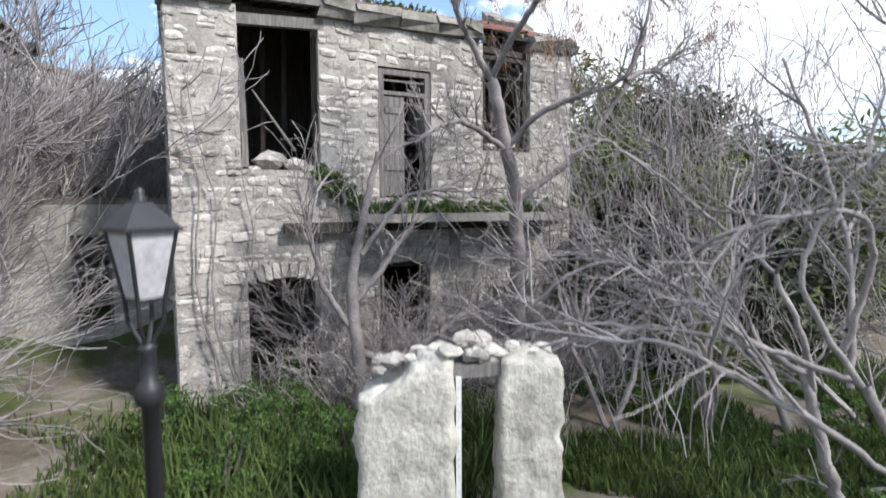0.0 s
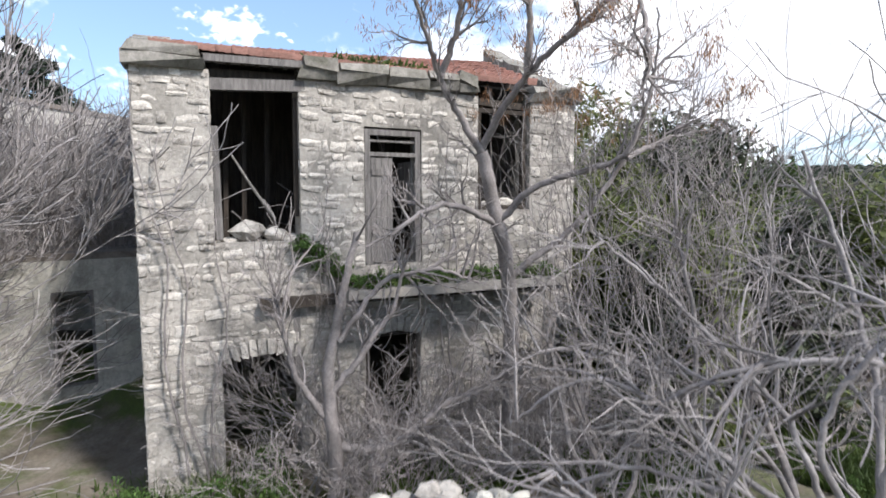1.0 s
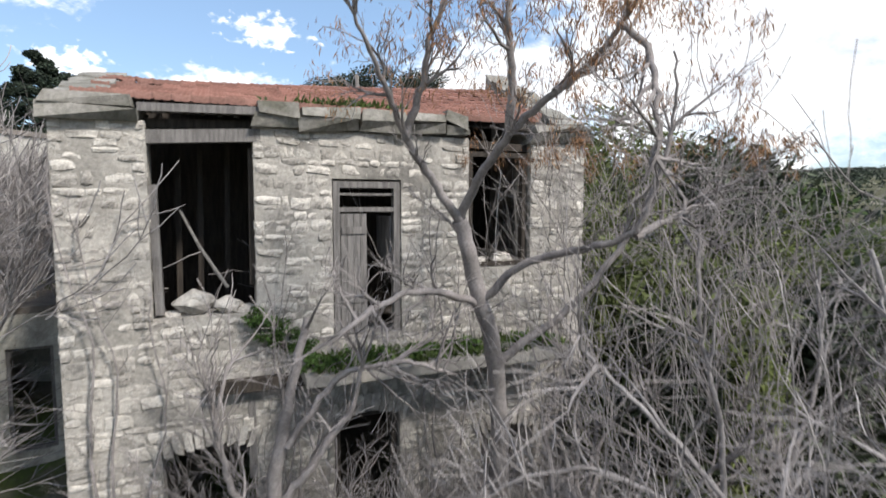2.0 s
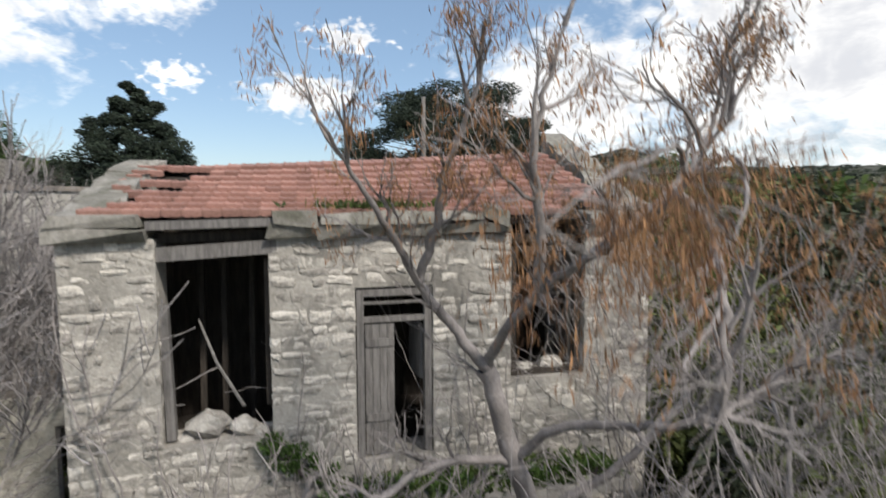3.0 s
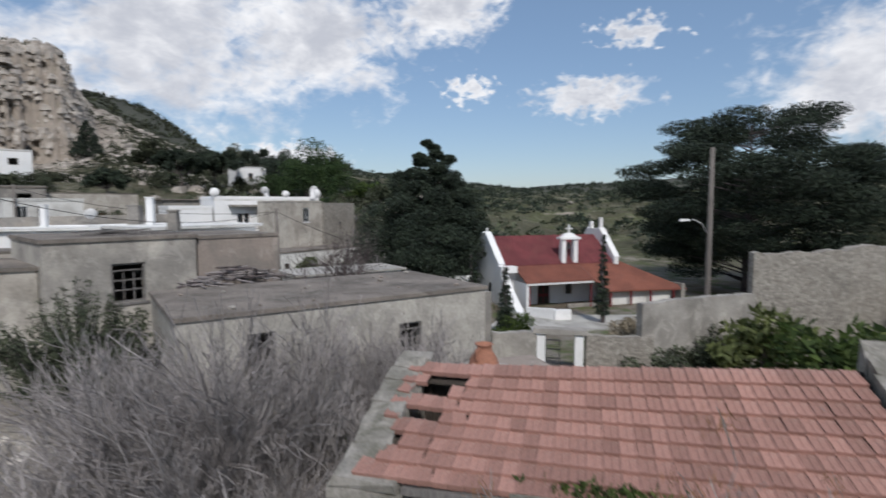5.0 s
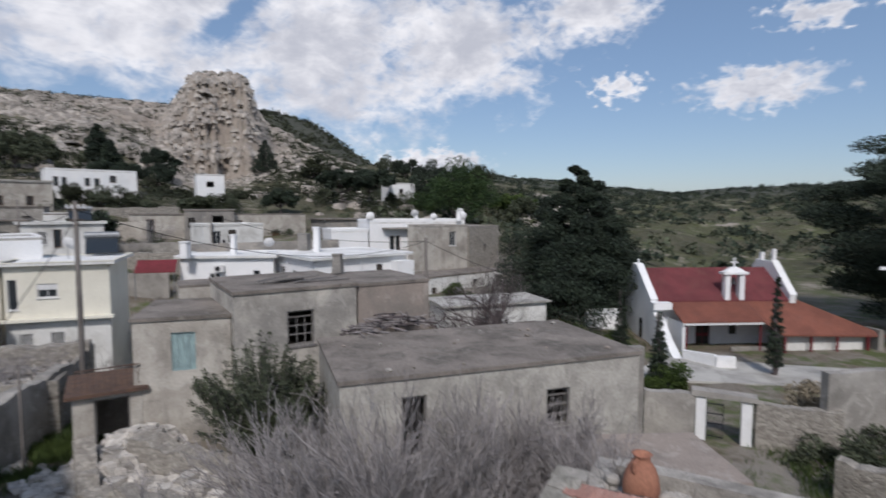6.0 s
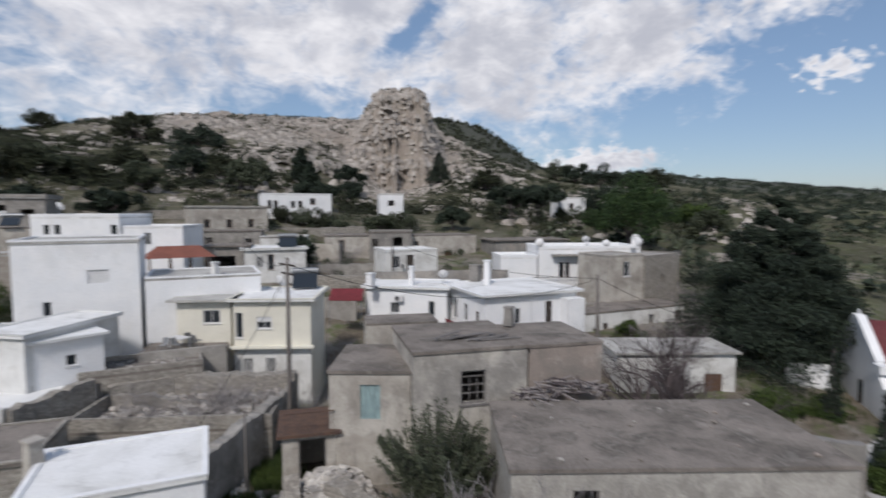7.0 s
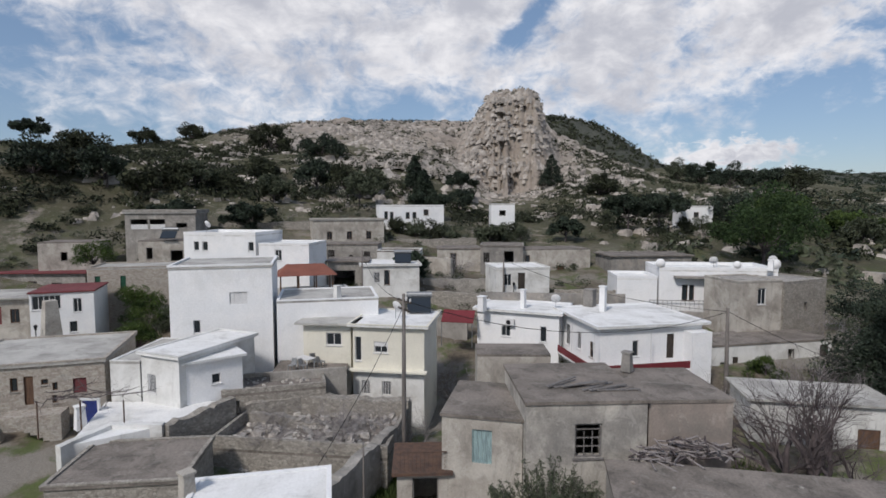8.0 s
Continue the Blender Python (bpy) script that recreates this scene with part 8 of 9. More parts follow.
def conifer(name, label, x, y, z, h, radius, n, seed, material, shape="cone", size=0.3):
    """A dark evergreen with layered pads of needles on real limbs."""
    rng = np.random.default_rng(seed)
    ob = thing(name, pose(x, y, z), label, "tree")
    s = Shape()
    zz = np.linspace(-0.4, h * 0.97, 9)
    s.tube(np.stack([0.12 * np.sin(zz), 0.1 * np.cos(zz * 0.8), zz], -1), np.linspace(h * 0.028, 0.05, 9), 8)
    pads = []
    layers = 17 if shape == "cone" else 11
    for i in range(layers):
        u = (i + 0.5) / layers
        zc = h * (0.12 + 0.86 * u)
        w = radius * ((1 - u ** 1.5) * 0.92 + 0.06 if shape == "cone" else (0.62 + 0.5 * math.sin(min(1, u * 1.15) * math.pi * 0.85)) * (1.0 if u < 0.8 else 0.82))
        for j in range(max(3, int(11 * w / radius))):
            a = j * 2.399 + i * 0.9 + rng.uniform(-0.3, 0.3)
            rr = w * rng.uniform(0.55, 1.12)
            pads.append((math.cos(a) * rr, math.sin(a) * rr, zc + rng.uniform(-0.3, 0.4) * h / layers, 0.30 * w + 0.35 * min(1.0, radius / 2) if shape == "cone" else 0.30 * radius))
            s.tube([(0, 0, zc - 0.25 * rr), (math.cos(a) * rr * 0.5, math.sin(a) * rr * 0.5, zc - 0.12 * rr), (math.cos(a) * rr, math.sin(a) * rr, zc)], [0.09 * min(1, radius / 2), 0.06 * min(1, radius / 2), 0.01], 4)
    part("trunk", s, BARK_DARK, ob)
    pads = np.array(pads)
    k = rng.integers(0, len(pads), n)
    q = rng.normal(size=(n, 3))
    q /= np.linalg.norm(q, axis=1)[:, None]
    pts = pads[k, :3] + q * (pads[k, 3] * rng.uniform(0.15, 1.0, n) ** 0.5)[:, None] * (1, 1, 0.30 if shape != "cone" else 0.55)
    tagged(part("crown", Shape().quads(pts, size, rng, 0.7, 1.6), material, ob), kind="stuff")
    return ob


def feathery_bush(x, y, z):
    """Many thin shoots rising from one foot, each plumed with fine leaves."""
    rng = np.random.default_rng(71)
    ob = thing("olive_bush", pose(x, y, z), "bushy grey-green shrub growing out of the ruin", "shrub")
    stems, leaves = Shape(), []
    for k in range(150):
        a, out = rng.uniform(0, 2 * math.pi), rng.uniform(0.05, 1.0) ** 0.7
        n, length = 26, rng.uniform(3.6, 5.8) * (1.0 - 0.25 * out)
        u = np.linspace(0, 1, n)
        reach = 2.9 * out * u ** 0.8
        p = np.stack([math.cos(a) * reach, math.sin(a) * reach, length * u * (1.0 - 0.22 * out * u)], -1) + np.cumsum(rng.normal(size=(n, 3)) * 0.03, 0)
        stems.tube(p[::5], 0.012, 3)
        i = rng.integers(4, n, 300)
        leaves.append(p[i] + rng.normal(size=(300, 3)) * (0.16 * (1.15 - u[i]))[:, None])
    tagged(part("stem", stems, BARK_DARK, ob), kind="stuff")
    tagged(part("crown", Shape().quads(np.concatenate(leaves), 0.045, rng, 0.7, 3.4), LEAF_OLIVE, ob), kind="stuff")


conifer("cypress_tree", "dense dark green conical conifer beside the white garden house", -11.4, 58.3, 3.4, 15.7, 6.7, 110000, 61, NEEDLE, "cone", 0.15)
conifer("pine_tree", "broad dark green pine with layered pads of needles", 20.3, 68.0, 3.0, 19.0, 10.0, 170000, 62, NEEDLE, "pad", 0.16)
conifer("young_cypress", "slim young cypress beside the church yard", -1.5, 41.8, 3.2, 5.2, 0.55, 5000, 63, NEEDLE, "cone", 0.08)
conifer("young_cypress", "slim young cypress by the church gable", -5.4, 50.0, 3.0, 5.6, 0.5, 5000, 64, NEEDLE, "cone", 0.08)
conifer("young_cypress", "slim young cypress in front of the church porch", 5.1, 48.4, 3.2, 7.2, 0.45, 5000, 65, NEEDLE, "cone", 0.08)
feathery_bush(-13.6, 20.6, 4.6)
for x, y, z, r, sd, mat in ((-1.0, 41.5, 3.2, 1.6, 72, LEAF_GREEN), (9.5, 38.0, 3.2, 2.2, 73, LEAF_OLIVE), (6.9, 39.2, 3.2, 2.3, 88, DRYGRASS), (7.0, 33.5, 3.0, 1.8, 74, LEAF_OLIVE), (-8.3, 47.0, 3.0, 2.2, 75, LEAF_GREEN),
                            (-6.0, 50.5, 3.0, 1.5, 76, LEAF_GREEN), (-21.5, 52.0, 5.5, 1.6, 77, LEAF_GREEN), (-30.5, 52.0, 7.0, 2.2, 78, LEAF_GREEN), (-27.5, 50.5, 6.5, 2.0, 79, LEAF_GREEN),
                            (-64.0, 8.0, 7.0, 3.0, 80, LEAF_GREEN), (-62.0, 10.8, 6.5, 2.6, 81, LEAF_OLIVE), (-57.5, 7.0, 6.5, 2.0, 82, LEAF_GREEN), (-78.0, 3.0, 13.0, 2.6, 83, LEAF_GREEN),
                            (-17.8, 46.4, 4.0, 1.4, 84, LEAF_GREEN), (-75.2, 65.0, height(-75.2, 65.0), 2.6, 86, LEAF_OLIVE), (-74.2, 68.2, height(-74.2, 68.2), 2.8, 87, LEAF_OLIVE), (-66.0, 7.4, 9.0, 2.2, 85, LEAF_GREEN)):
    leafy("green_bush", "rounded green leafy bush", x, y, z, (r, r, r * 0.9), 6000, 0.1, mat, sd, group="green bushes")
for i, (x, y, r) in enumerate(((-81.0, 43.0, 1.5), (-79.6, 46.2, 1.7), (-78.2, 49.0, 1.9), (-77.2, 51.6, 2.2), (-76.2, 54.2, 2.5), (-61.6, 99.2, 2.0), (-60.2, 101.6, 2.4), (-58.8, 104.0, 2.4), (-76.9, 64.4, 1.9), (-75.6, 67.6, 2.1))):
    leafy("slope_shrub", "grey-green shrub growing against the hillside wall", x, y, height(x, y) - 0.3, (r, r, r * 1.35), 3500, 0.15, (LEAF_OLIVE, SCRUB)[i % 2], 700 + i, "shrub", "slope shrubs", None, 22)
# trees of the lower slope
for i, (x, y, h, r) in enumerate(((-73, 61, 3.2, 2.8), (-68, 74, 4, 3),
                                  (-93, 60, 5, 4), (-100, 48, 6, 4.0), (-106, 76, 6, 4.6), (-88, 24, 4, 4), (-108, 33, 5, 4.0), (-70, 22, 3, 2.4),
                                  (-58, 37.5, 3.4, 2.6), (-120, 20, 5, 5), (-96, 14, 4, 4))):
    leafy("hillside_tree", "dark green pine on the lower slope" if i % 3 else "fresh green broad tree on the lower slope", x, y, height(x, y), (r, r, h * 0.55), 6500, 0.26,
          NEEDLE if i % 3 else LEAF_OLIVE, 100 + i, "tree", "hillside trees", h * 0.35, 26, 1.5)
for i, (x, y, h, r, leafs) in enumerate(((-123, 4.5, 8, 4.5, NEEDLE), (-125, -7.3, 8, 5, NEEDLE), (-127, -3.9, 7, 4, SCRUB), (-116.5, 10, 5, 4, SCRUB), (-119.6, 16.2, 5, 4, SCRUB), (-122.4, 26.3, 5, 4, SCRUB), (-143, 38.9, 6, 5, SCRUB),
                                         (-121, 46.1, 9, 5, NEEDLE), (-111.3, 49.9, 8, 4.5, SCRUB), (-112.7, 56.7, 6, 4, LEAF_OLIVE), (-135.7, 0.5, 7, 5, SCRUB), (-208, 57.3, 10, 8, SCRUB), (-176, 66.2, 9, 7, NEEDLE),
                                         (-110, 128, 7, 5, SCRUB), (-164.7, 261, 12, 9, NEEDLE), (-177, 260, 12, 8, LEAF_OLIVE), (-150, 262, 13, 9, NEEDLE), (-135, 265, 11, 9, NEEDLE), (-120, 262, 13, 8, SCRUB), (-56, 152.7, 7, 7, LEAF_GREEN),
                                         (-70, 150, 8, 7, LEAF_GREEN), (-48, 140, 6, 5, LEAF_OLIVE), (-59.4, 110, 9, 5, NEEDLE), (-303, 20, 9, 8, SCRUB), (-311, 42, 9, 7, SCRUB))):
    leafy("hill_tree", "dark evergreen standing among the rocks" if leafs in (NEEDLE, SCRUB) else "olive green tree on the slope", x, y, height(x, y) - 0.4, (r, r, h * 0.6), 4200, 0.1 + 0.055 * r, leafs, 400 + i, "tree", "hill trees", h * 0.25, 26, 1.5)
for i, (x, y, h, r) in enumerate(((-123, 73.3, 9, 2.6), (-147.6, 143.7, 13, 4.2), (-114, 71, 7, 2.2))):
    conifer("hill_pine", "dark pointed pine below the crag", x, y, height(x, y) - 0.3, h, r, 7000, 440 + i, NEEDLE, "cone", 0.3)
for i, (x, y, h, r) in enumerate(((-66.2, 88.2, 8, 4.6), (-63.8, 93.9, 8.4, 5.0), (-43.3, 92.3, 11, 7.0), (-134, 95, 8, 5.5))):
    leafy("umbrella_pine", "spreading umbrella pine with a bare trunk" if i != 2 else "broad fresh green pine above the villa", x, y, height(x, y) - 0.3, (r, r, h * (0.36 if i != 2 else 0.62)), 12000, 0.24, NEEDLE if i != 2 else LEAF_PINE, 450 + i, "tree", "umbrella pines", h * (0.5 if i != 2 else 0.25), 30, 1.8)
leafy("ridge_pine", "lone umbrella pine on the skyline", -200, -15, height(-200, -15) - 0.5, (5.2, 5.2, 3.6), 5000, 0.4, NEEDLE, 140, "tree", "", 5.5, 22, 1.5)
for i, (x, y, r) in enumerate(((28, 48, 5.0), (29, 43, 4.5), (33, 60, 6.5), (19.5, 30, 3.2), (30, 33, 4.5), (24, 37, 4.0), (38, 52, 6), (36, 40, 5), (25, 28, 3.6), (42, 62, 7))):
    leafy("slope_oak", "dark olive green tree on the slope behind the ruin wall", x, y, height(x, y), (r, r, r * 0.8), 9000, 0.17, (LEAF_OLIVE, LEAF_GREEN)[i % 2], 160 + i, "tree", "slope oaks", r * 0.45, 30, 1.6)
for i, (x, y, r) in enumerate(((-21.5, 71.0, 3.2), (-17.0, 66.0, 3.6))):
    leafy("garden_tree", "dark leafy tree beside the long low house", x, y, height(x, y), (r, r, r * 1.1), 7000, 0.14, (NEEDLE, LEAF_OLIVE)[i % 2], 175 + i, "tree", "garden trees", r * 0.4, 28, 1.6)
leafy("olive_tree", "grey-green olive tree rising behind the thicket", 16.6, 17.2, height(16.6, 17.2), (2.6, 2.6, 2.6), 5200, 0.14, LEAF_OLIVE, 180, "tree", "", 3.6, 34, 2.4)
for i, (x, y, r, mat) in enumerate(((9.8, 13.2, 1.2, LEAF_BROOM), (10.4, 11.4, 1.4, LEAF_BROOM), (9.3, 11.4, 0.9, LEAF_OLIVE), (10.9, 14.6, 1.7, LEAF_BROOM), (12.6, 15.8, 2.2, LEAF_BROOM), (11.0, 18.0, 2.4, LEAF_BROOM), (14.4, 13.6, 2.0, LEAF_OLIVE), (13.8, 18.6, 2.8, LEAF_BROOM),
                                    (16.6, 15.0, 2.4, LEAF_BROOM), (11.6, 12.2, 1.3, LEAF_BROOM), (13.4, 11.0, 1.6, LEAF_OLIVE), (18.6, 12.0, 2.4, LEAF_BROOM))):
    leafy("broom_bush", "fresh green broom bush beyond the thicket", x, y, height(x, y) - 0.2, (r, r, 5.2 if r > 2.1 else 4.1), 9000, 0.10, mat, 185 + i, "shrub", "broom bushes", None, 46, 3.0)
wd = random.Random(77)
for i in range(40):
    x, y = (wd.uniform(-0.7, 1.9), wd.uniform(9.4, 12.7)) if i < 28 else (wd.uniform(7.5, 12.5), wd.uniform(5.5, 10.0))
    r = wd.uniform(0.3, 0.6)
    leafy("mallow_weed", "lush leafy green weed clump in the yard", x, y, height(x, y) - 0.05, (r, r, r * (1.6 if i < 28 else 0.7)), 1000, 0.04, LEAF_WEED, 300 + i, "weed", "yard weeds", None, 14, 1.3)
for i in range(9):
    x = 3.2 + i * 0.52 + wd.uniform(-0.1, 0.1)
    leafy("balcony_weed", "green weed tuft growing on the balcony edge", x, FY - wd.uniform(0.35, 0.8), 4.1, (0.28, 0.2, 0.22), 500, 0.03, LEAF_WEED, 350 + i, "weed", "balcony weeds", None, 10, 2.2)
for x, z, r in ((2.42, 4.75, 0.22), (2.6, 4.55, 0.26), (2.8, 4.35, 0.28), (3.05, 4.2, 0.26)):
    leafy("sill_weed", "green weed clump rooted in the broken wall edge", x, FY - 0.14, z, (r, 0.16, r), 700, 0.032, LEAF_WEED, 370 + int(x * 10), "weed", "sill weeds", None, 12, 2.0)
# east slope behind the thicket: green brush
east = random.Random(41)
for i in range(34):
    x, y = east.uniform(9.5, 34.0), east.uniform(9.0, 36.0)
    if x < 11 and y > 12:
        x += 4
    r = east.uniform(1.6, 3.4)
    leafy("green_brush", "olive green brush on the slope beside the ruin", x, y, height(x, y) - 0.4, (r, r, r * east.uniform(0.8, 1.3)), 1500, 0.16 + 0.04 * r, (LEAF_BROOM, LEAF_GREEN)[i % 2],
          200 + i, "shrub", "slope brush", None, 20)


# bare almond tree by the white garden house
def almond():
    rng = np.random.default_rng(90)
    paths = []
    for _ in range(13):
        d = np.array([rng.normal() * 0.8, rng.normal() * 0.8, 0.75])
        grow(rng, np.array([0, 0, 0.0]), d, 3.3, 0.17, 3, dict(TREE, kids=(6, 6, 5), wig=0.2), paths)
    ob = thing("almond_tree", pose(-12.4, 39.2, height(-12.4, 39.2) - 0.3), "spreading leafless almond tree with dark branches", "tree")
    ob.scale = (1.45, 1.45, 1.45)
    part("trunk", bark_shape(paths, {3, 2}, (3, 4, 5, 6)), BARK_DARK, ob)
    part("twig_crown", bark_shape(paths, {0, 1}, (3, 3)), BARK_DARK, ob)


almond()
for x, y, sc in ((-27.5, 21.5, 1.0), (-28.6, 15.2, 0.9), (-29.6, 27.0, 1.2), (-34.2, 29.2, 1.2), (-60.0, 45.6, 1.3), (-54.6, 41.6, 1.1), (-18.2, 51.5, 1.4), (-14.0, 52.2, 1.2), (-22.6, 66.0, 1.3), (-33.0, 5.0, 0.7)):
    place(g2, x, y, x * 37 % 360, sc)
for x, y, sc in ((-27.6, 16.6, 0.8), (-28.6, 17.6, 0.75), (-27.0, 18.6, 0.7), (-30.6, 13.2, 0.6), (-25.6, 15.2, 0.6), (-28.5, 12.5, 0.7), (-27.2, 14.6, 0.6), (-30.0, 14.0, 0.7), (-29.2, 16.6, 0.8), (-26.4, 16.4, 0.6)):
    place(g2, x, y, x * 53 % 360, sc, 6.4 - height(x, y))
retire(g1, g2, g3, g4, t1, t2, t3, k1)

# firewood heap on the roof of the roadside house, rubble in the yards
fw = np.random.default_rng(33)
for k in range(110):
    a = fw.uniform(0, math.pi)
    l = fw.uniform(0.6, 1.6)
    u, v = fw.uniform(-1, 1), fw.normal() * 0.5
    c = np.array([-12.1 + 0.8 * u - 0.8 * v, 27.2 + 2.0 * u + 0.35 * v, 9.02 + fw.uniform(0.04, 0.75) * max(0.1, 1 - u * u - 0.5 * v * v)])
    d = np.array([math.cos(a), math.sin(a), fw.uniform(-0.2, 0.2)]) * l / 2
    tagged(Shape().tube([tuple(c - d), tuple(c), tuple(c + d)], 0.04, 5).build("cut_branch", BARK if k % 3 else BARK_DARK), "cut grey branch in a heap of firewood", "firewood", "firewood heap")
for k in range(130):
    x, y = [(fw.uniform(-20, -9), fw.uniform(15.6, 19.2)), (fw.uniform(-31, -26), fw.uniform(11, 18)), (fw.uniform(-24, -19), fw.uniform(12, 16))][k % 3]
    r = fw.uniform(0.12, 0.4)
    s = boulder(Shape(), random.Random(k), (0, 0, r * 0.3), r, 0.7)
    ob = tagged(s.build("rubble_block", STONE), "fallen grey rubble block in the ruined yard", "stone", "yard rubble")
    ob.location = (x, y, height(x, y))


def stone_spill(name, label, n, place_of, size, seed, material):
    """Loose broken stones lying about, too many to count."""
    rng = np.random.default_rng(seed)
    pick = random.Random(seed)
    s = Shape()
    for _ in range(n):
        x, y, z = place_of(pick)
        r = size[0] + (size[1] - size[0]) * pick.random() ** 2.5
        q = np.array([(-1, -1, -0.6), (1, -1, -0.6), (1, 1, -0.6), (-1, 1, -0.6), (-0.7, -0.7, 0.6), (0.7, -0.7, 0.6), (0.7, 0.7, 0.6), (-0.7, 0.7, 0.6)]) * rng.uniform(0.65, 1.25, (8, 3)) * r
        a = rng.uniform(0, 6.3)
        m = np.array([[math.cos(a), -math.sin(a), 0], [math.sin(a), math.cos(a), 0.3 * rng.normal()], [0, 0, 1]])
        s.hexa(q @ m.T + (x, y, z))
    tagged(s.build(name, material), label, "rubble", kind="stuff")


def heap(pick):
    x, y = pick.uniform(-20.0, -9.0), pick.uniform(14.6, 19.4)
    return x, y, height(x, y) + 1.25 * float(bell(0, 1.3, y - 17.6 + 0.12 * (x + 14))) * (0.6 + 0.4 * math.sin(x * 1.3)) + 0.05


def yard(pick):
    u, v = pick.uniform(0.5, 9.7), pick.uniform(0.4, 6.8)
    return -30.0 + 0.625 * u - 0.781 * v, 9.8 + 0.781 * u + 0.625 * v, 6.5 + pick.uniform(0, 0.12)


def flat_top(pick):
    u, v = pick.uniform(0.3, 5.6), pick.uniform(0.3, 3.6)
    return -33.6 + 0.26 * u - 0.965 * v, 10.9 + 0.965 * u + 0.26 * v, 8.24


stone_spill("rubble_heap", "tumbled grey rubble filling the ruined plot", 1500, heap, (0.06, 0.4), 501, STONE_J)
stone_spill("yard_rubble", "broken stones and plaster on the roofless floor", 420, yard, (0.04, 0.28), 502, STONE_J)
stone_spill("wall_top_rubble", "small stones scattered on the flat broken wall top", 90, flat_top, (0.04, 0.18), 503, STONE_J)
for u0, v0, u1, v1, top in ((0.6, 3.4, 6.0, 3.6, 7.3), (6.2, 0.6, 6.4, 6.6, 7.0), (3.0, 3.8, 3.1, 6.8, 6.9)):
    pts = [(-30.0 + 0.625 * u - 0.781 * v, 9.8 + 0.781 * u + 0.625 * v) for u, v in ((u0, v0), (u1, v1))]
    wall_run("inner_wall", "crumbling inner wall of the roofless ruin", pts, 6.2, [top, top - 0.5], 0.45, RUBBLE, rough=0.14, category="ruined wall")


# ---- grass and mountain scrub ----
def grass_patch(name, label, boxes, n, h, material, seed):
    rng = np.random.default_rng(seed)
    pts = []
    for x0, x1, y0, y1, share in boxes:
        m = int(n * share)
        pts.append(np.stack([rng.uniform(x0, x1, m), rng.uniform(y0, y1, m)], -1))
    p = np.concatenate(pts)
    p = p + rng.normal(size=p.shape) * 0.7
    keep = np.array([noise.noise((a * 0.55, b * 0.55, seed)) > -0.12 for a, b in p])
    p = p[keep]
    m = len(p)
    z = ground_z(p[:, 0], p[:, 1])
    a = rng.uniform(0, 2 * math.pi, m)
    hh = h * rng.uniform(0.4, 1.2, m)
    w = 0.012 + 0.012 * rng.random(m)
    lean = rng.normal(size=(m, 2)) * 0.35 * hh[:, None]
    sx_, sy_ = np.cos(a) * w, np.sin(a) * w
    b0 = np.stack([p[:, 0] - sx_, p[:, 1] - sy_, z - 0.03], -1)
    b1 = np.stack([p[:, 0] + sx_, p[:, 1] + sy_, z - 0.03], -1)
    m1 = np.stack([p[:, 0] + sx_ * 0.8 + lean[:, 0] * 0.4, p[:, 1] + sy_ * 0.8 + lean[:, 1] * 0.4, z + hh * 0.6], -1)
    m0 = np.stack([p[:, 0] - sx_ * 0.8 + lean[:, 0] * 0.4, p[:, 1] - sy_ * 0.8 + lean[:, 1] * 0.4, z + hh * 0.6], -1)
    t_ = np.stack([p[:, 0] + lean[:, 0], p[:, 1] + lean[:, 1], z + hh], -1)
    s = Shape()
    v = np.stack([b0, b1, m1, m0, t_], 1).reshape(-1, 3)
    k = np.arange(m)[:, None] * 5
    s.add(v, k + np.array([[0, 1, 2, 3]]))
    s.fs.append(k + np.array([[3, 2, 4]]))
    return tagged(s.build(name, material), label, "grass", kind="stuff")


grass_patch("grass", "lush green grass and weeds in the yard", [(-0.7, 0.9, 5.0, 13.0, 0.28), (-7.0, -2.6, 3.0, 13.5, 0.16), (3.6, 14, 7.5, 13.0, 0.35), (3.5, 13, 1.0, 7.5, 0.35)], 110000, 0.26, GRASS, 1)
grass_patch("tall_weeds", "tall fresh weeds before the house front", [(0.0, 2.0, 8.6, 12.6, 0.7), (2.6, 4.0, 8.8, 11.5, 0.3)], 7000, 0.75, GRASS, 2)
grass_patch("alley_grass", "green grass strip in the alleys and plots", [(-25, -20.5, 14, 19.0, 0.35), (-16, -2, 36, 40, 0.2), (4.5, 14, 28, 36, 0.3), (-13, -4, 49, 60, 0.15)], 26000, 0.45, GRASS, 3)
rng = np.random.default_rng(4)
m = 1500
p = np.stack([rng.uniform(3.1, 7.8, m), rng.uniform(FY - 0.95, FY - 0.02, m), np.full(m, 4.1)], -1)
p = np.concatenate([p, np.stack([np.clip(rng.normal(4.0, 0.5, 260), 2.6, 7.4), rng.uniform(FY - 0.1, FY + 0.3, 260), np.full(260, 8.35)], -1)])
tagged(Shape().quads(p, 0.06, rng, 0.5, 2.6, -1.0).build("balcony_grass", GRASS), "moss and grass growing on the balcony and cornice", "grass", kind="stuff")


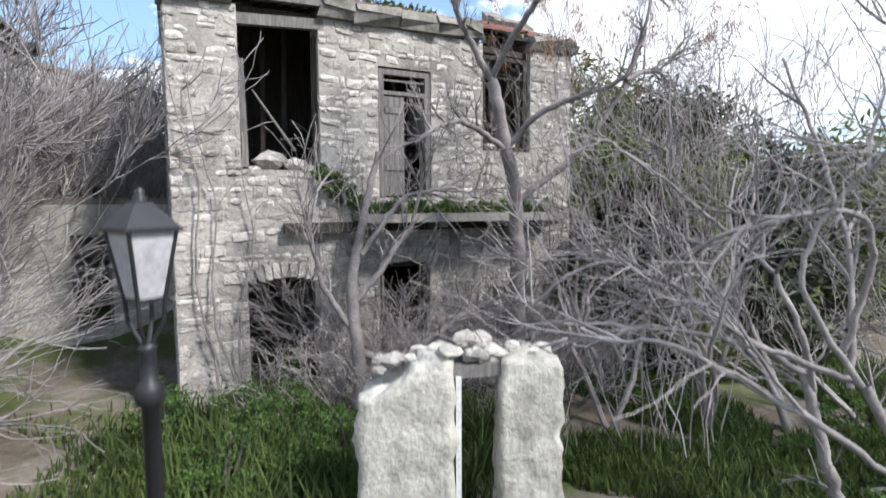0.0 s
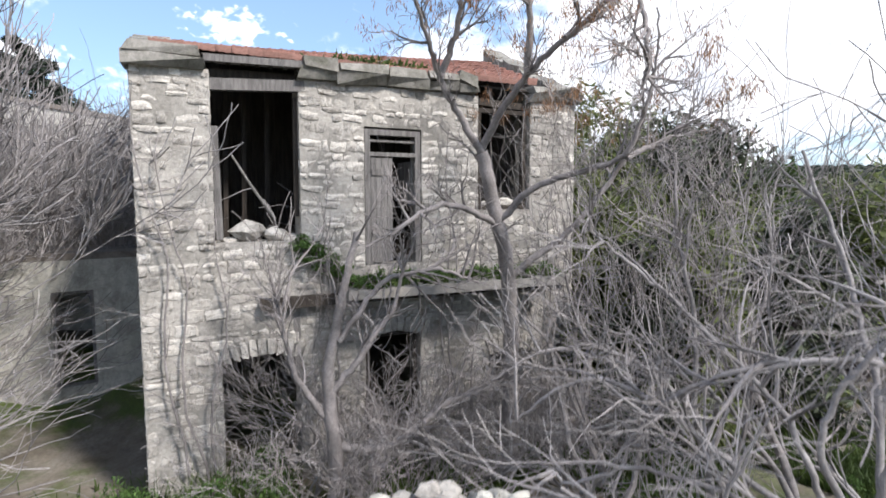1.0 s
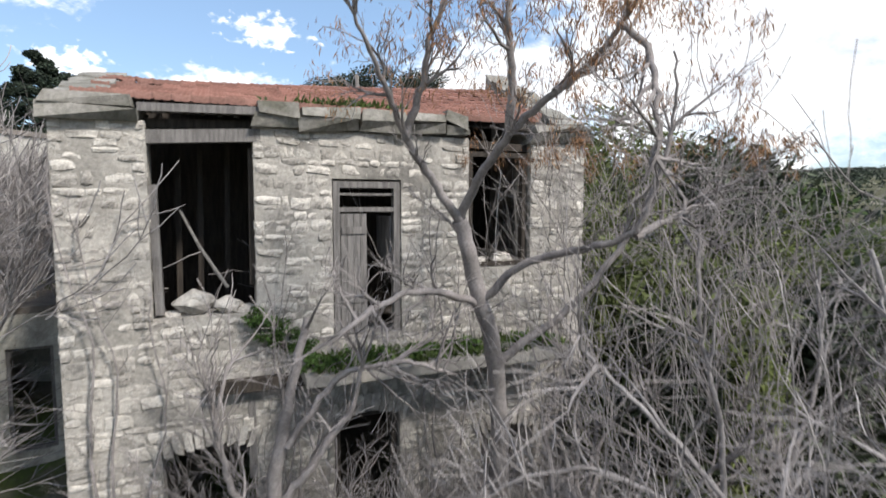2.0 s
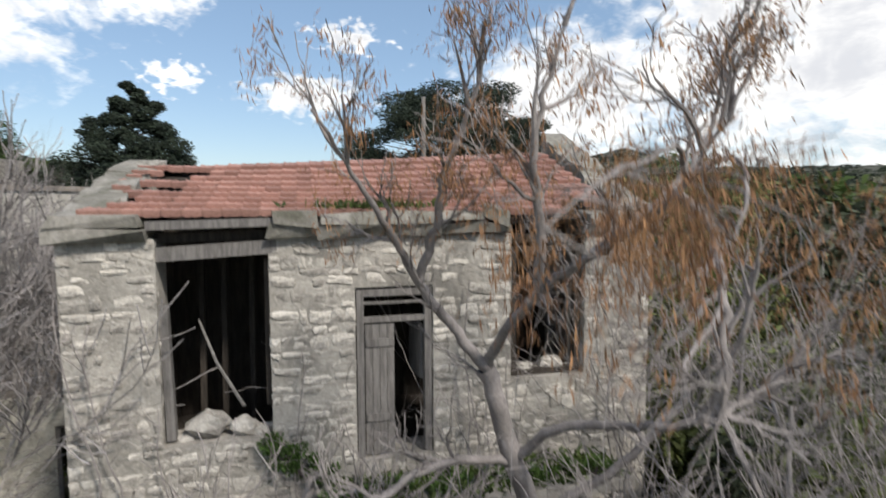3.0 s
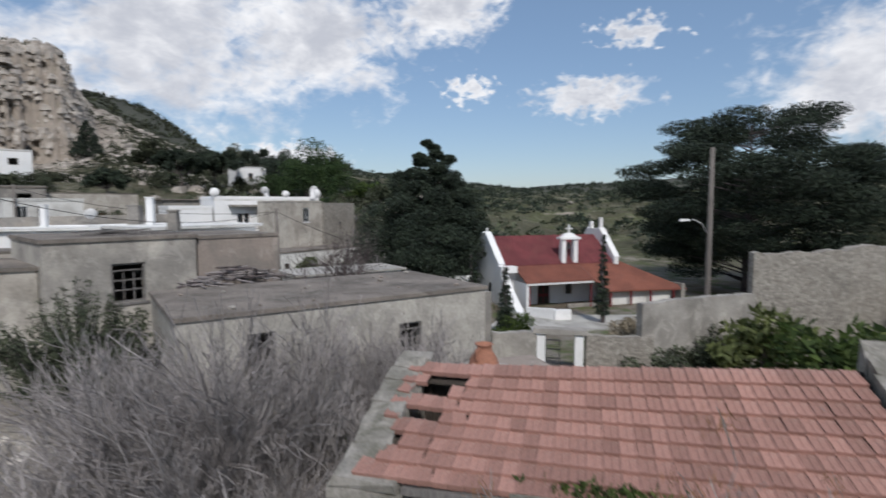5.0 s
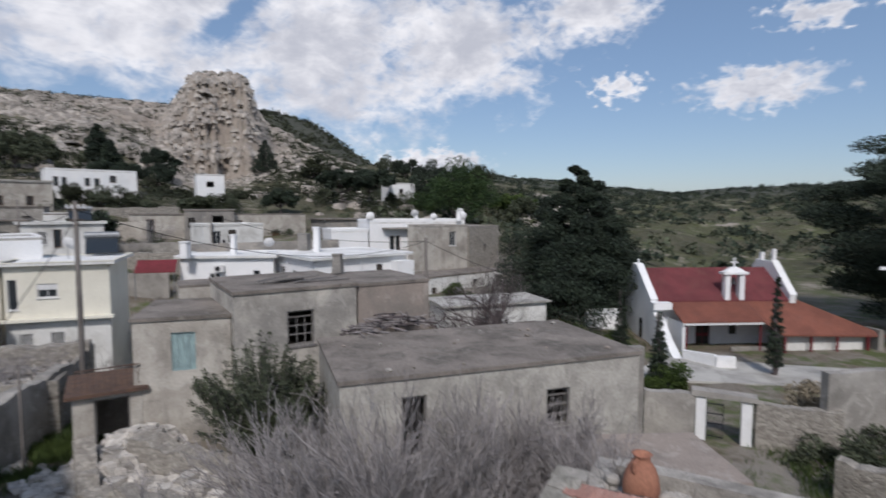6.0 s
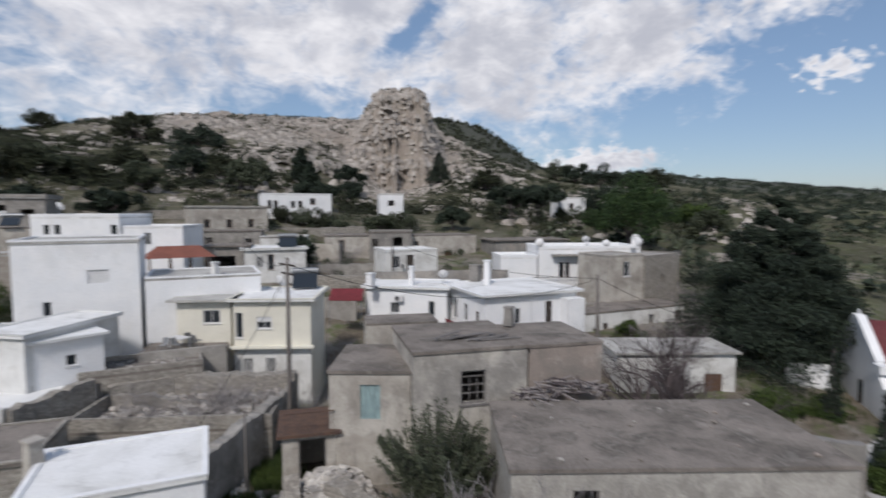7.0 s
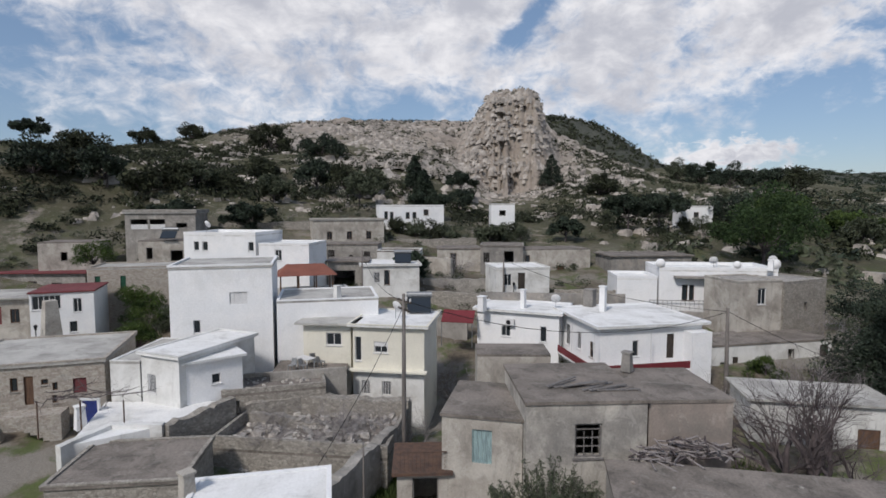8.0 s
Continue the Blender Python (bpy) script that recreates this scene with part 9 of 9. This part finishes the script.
def scrub_cover(name, label, n, az, rr, size, leaves, leaf, material, seed, low=False, rock_bias=0.0):
    rng = np.random.default_rng(seed)
    a = np.radians(rng.uniform(*az, n))
    r = np.sqrt(rng.uniform(rr[0] ** 2, rr[1] ** 2, n))
    x, y = 2 - r * np.sin(a), 6 + r * np.cos(a)
    keep = np.array([noise.noise((p * 0.025, q * 0.025, seed)) + rng.normal() * 0.18 for p, q in zip(x, y)]) > rock_bias
    keep &= ~((np.abs(np.degrees(a) - 52) < 5.5) & (r > 207) & (r < 256))
    x, y = x[keep], y[keep]
    z = ground_z(x, y)
    sz = size * rng.uniform(0.45, 1.35, len(x))
    c = np.repeat(np.stack([x, y, z + sz * 0.25], -1), leaves, 0)
    k = np.repeat(sz, leaves)
    q = rng.normal(size=(len(c), 3))
    q /= np.linalg.norm(q, axis=1)[:, None]
    q[:, 2] = np.abs(q[:, 2]) * 0.8
    s = Shape().quads(c + q * (k * rng.uniform(0.4, 1.0, len(c)))[:, None], leaf, rng, 0.8, 1.3)
    return tagged(s.build(name, material), label, "scrub", kind="stuff")


scrub_cover("mountain_scrub", "dark low scrub dotting the rocky mountain", 9500, (20, 106), (115, 345), 1.7, 26, 0.55, SCRUB, 5, rock_bias=-0.02)
scrub_cover("slope_bushes", "dark green bushes on the slope above the village", 700, (30, 106), (95, 190), 2.2, 120, 0.34, SCRUB, 6, rock_bias=-0.1)
scrub_cover("village_bushes", "green bushes between the village houses", 520, (18, 104), (56, 104), 1.1, 130, 0.16, LEAF_OLIVE, 7, rock_bias=-0.1)
scrub_cover("dry_brush", "grey leafless brush between the village plots", 420, (20, 104), (40, 110), 1.3, 150, 0.07, BARK, 27, rock_bias=-0.05)
# extra dark bushes darken this hillside in place of a cloud's shadow
scrub_cover("hillside_scrub", "dark scrub thickened to imitate cloud shadow on the hillside", 2600, (76, 106), (112, 330), 1.9, 34, 0.5, SCRUB, 28, rock_bias=-0.12)
scrub_cover("far_hill_scrub", "dark scrub on the hill beyond the crag", 900, (34, 58), (500, 640), 3.2, 14, 1.6, SCRUB, 29, rock_bias=-0.3)
scrub_cover("valley_woods", "dark woods of the far valley", 2600, (-66, 30), (80, 700), 3.2, 44, 0.9, NEEDLE, 8, rock_bias=-0.2)
scrub_cover("valley_scrub", "grey-green scrub of the far valley slopes", 2600, (-66, 42), (75, 600), 2.4, 32, 0.8, LEAF_OLIVE, 18, rock_bias=-0.2)


def rock_cover(n, seed):
    rng = np.random.default_rng(seed)
    a = np.radians(np.concatenate([rng.normal(61, 9, n - 2200), rng.uniform(45.5, 58.5, 1200), rng.uniform(38, 104, 1000)]))
    r = np.concatenate([rng.uniform(175, 338, n - 2200), rng.uniform(200, 256, 1200), rng.uniform(125, 335, 1000)])
    x, y = 2 - r * np.sin(a), 6 + r * np.cos(a)
    z = ground_z(x, y)
    s = Shape()
    for i in range(n):
        k = 0.45 + 1.5 * rng.random() ** 2
        if 45.5 < math.degrees(a[i]) < 58.5 and 205 < r[i] < 258:
            k *= 0.8
        w = k * rng.uniform(0.6, 1.3, 8)
        q = [(-1, -1, -0.5), (1, -1, -0.5), (1, 1, -0.5), (-1, 1, -0.5), (-0.6, -0.6, 0.8), (0.6, -0.6, 0.8), (0.6, 0.6, 0.8), (-0.6, 0.6, 0.8)]
        s.hexa([(x[i] + b * u, y[i] + c * u, z[i] + d * u) for (b, c, d), u in zip(q, w)])
    return tagged(s.build("limestone_outcrops", ROCK), "pale limestone boulders and ledges, brightened as if sunlit, on the mountainside", "rocks", kind="stuff")


rock_cover(8200, 9)


def slope_stones(name, label, n, az, rr, size, seed):
    rng = np.random.default_rng(seed)
    a = np.radians(rng.uniform(*az, n))
    r = np.sqrt(rng.uniform(rr[0] ** 2, rr[1] ** 2, n))
    x, y = 2 - r * np.sin(a), 6 + r * np.cos(a)
    z = ground_z(x, y)
    q = np.array([(-1, -1, -0.5), (1, -1, -0.5), (1, 1, -0.5), (-1, 1, -0.5), (-0.6, -0.6, 0.7), (0.6, -0.6, 0.7), (0.6, 0.6, 0.7), (-0.6, 0.6, 0.7)])
    s = Shape()
    for i in range(n):
        if noise.noise((x[i] * 0.03, y[i] * 0.03, seed)) < -0.1:
            continue
        k = rng.uniform(*size)
        s.hexa(q * (k * rng.uniform(0.6, 1.4, (8, 1))) + (x[i], y[i], z[i]))
    return tagged(s.build(name, ROCK), label, "rocks", kind="stuff")


slope_stones("hillside_stones", "grey stones scattered on the scrubby hillside", 2600, (60, 104), (105, 330), (0.25, 0.9), 19)
slope_stones("valley_stones", "pale stones and ledges on the valley slope", 900, (14, 44), (95, 330), (0.4, 1.6), 20)
lay_tiles()
lay_stones()
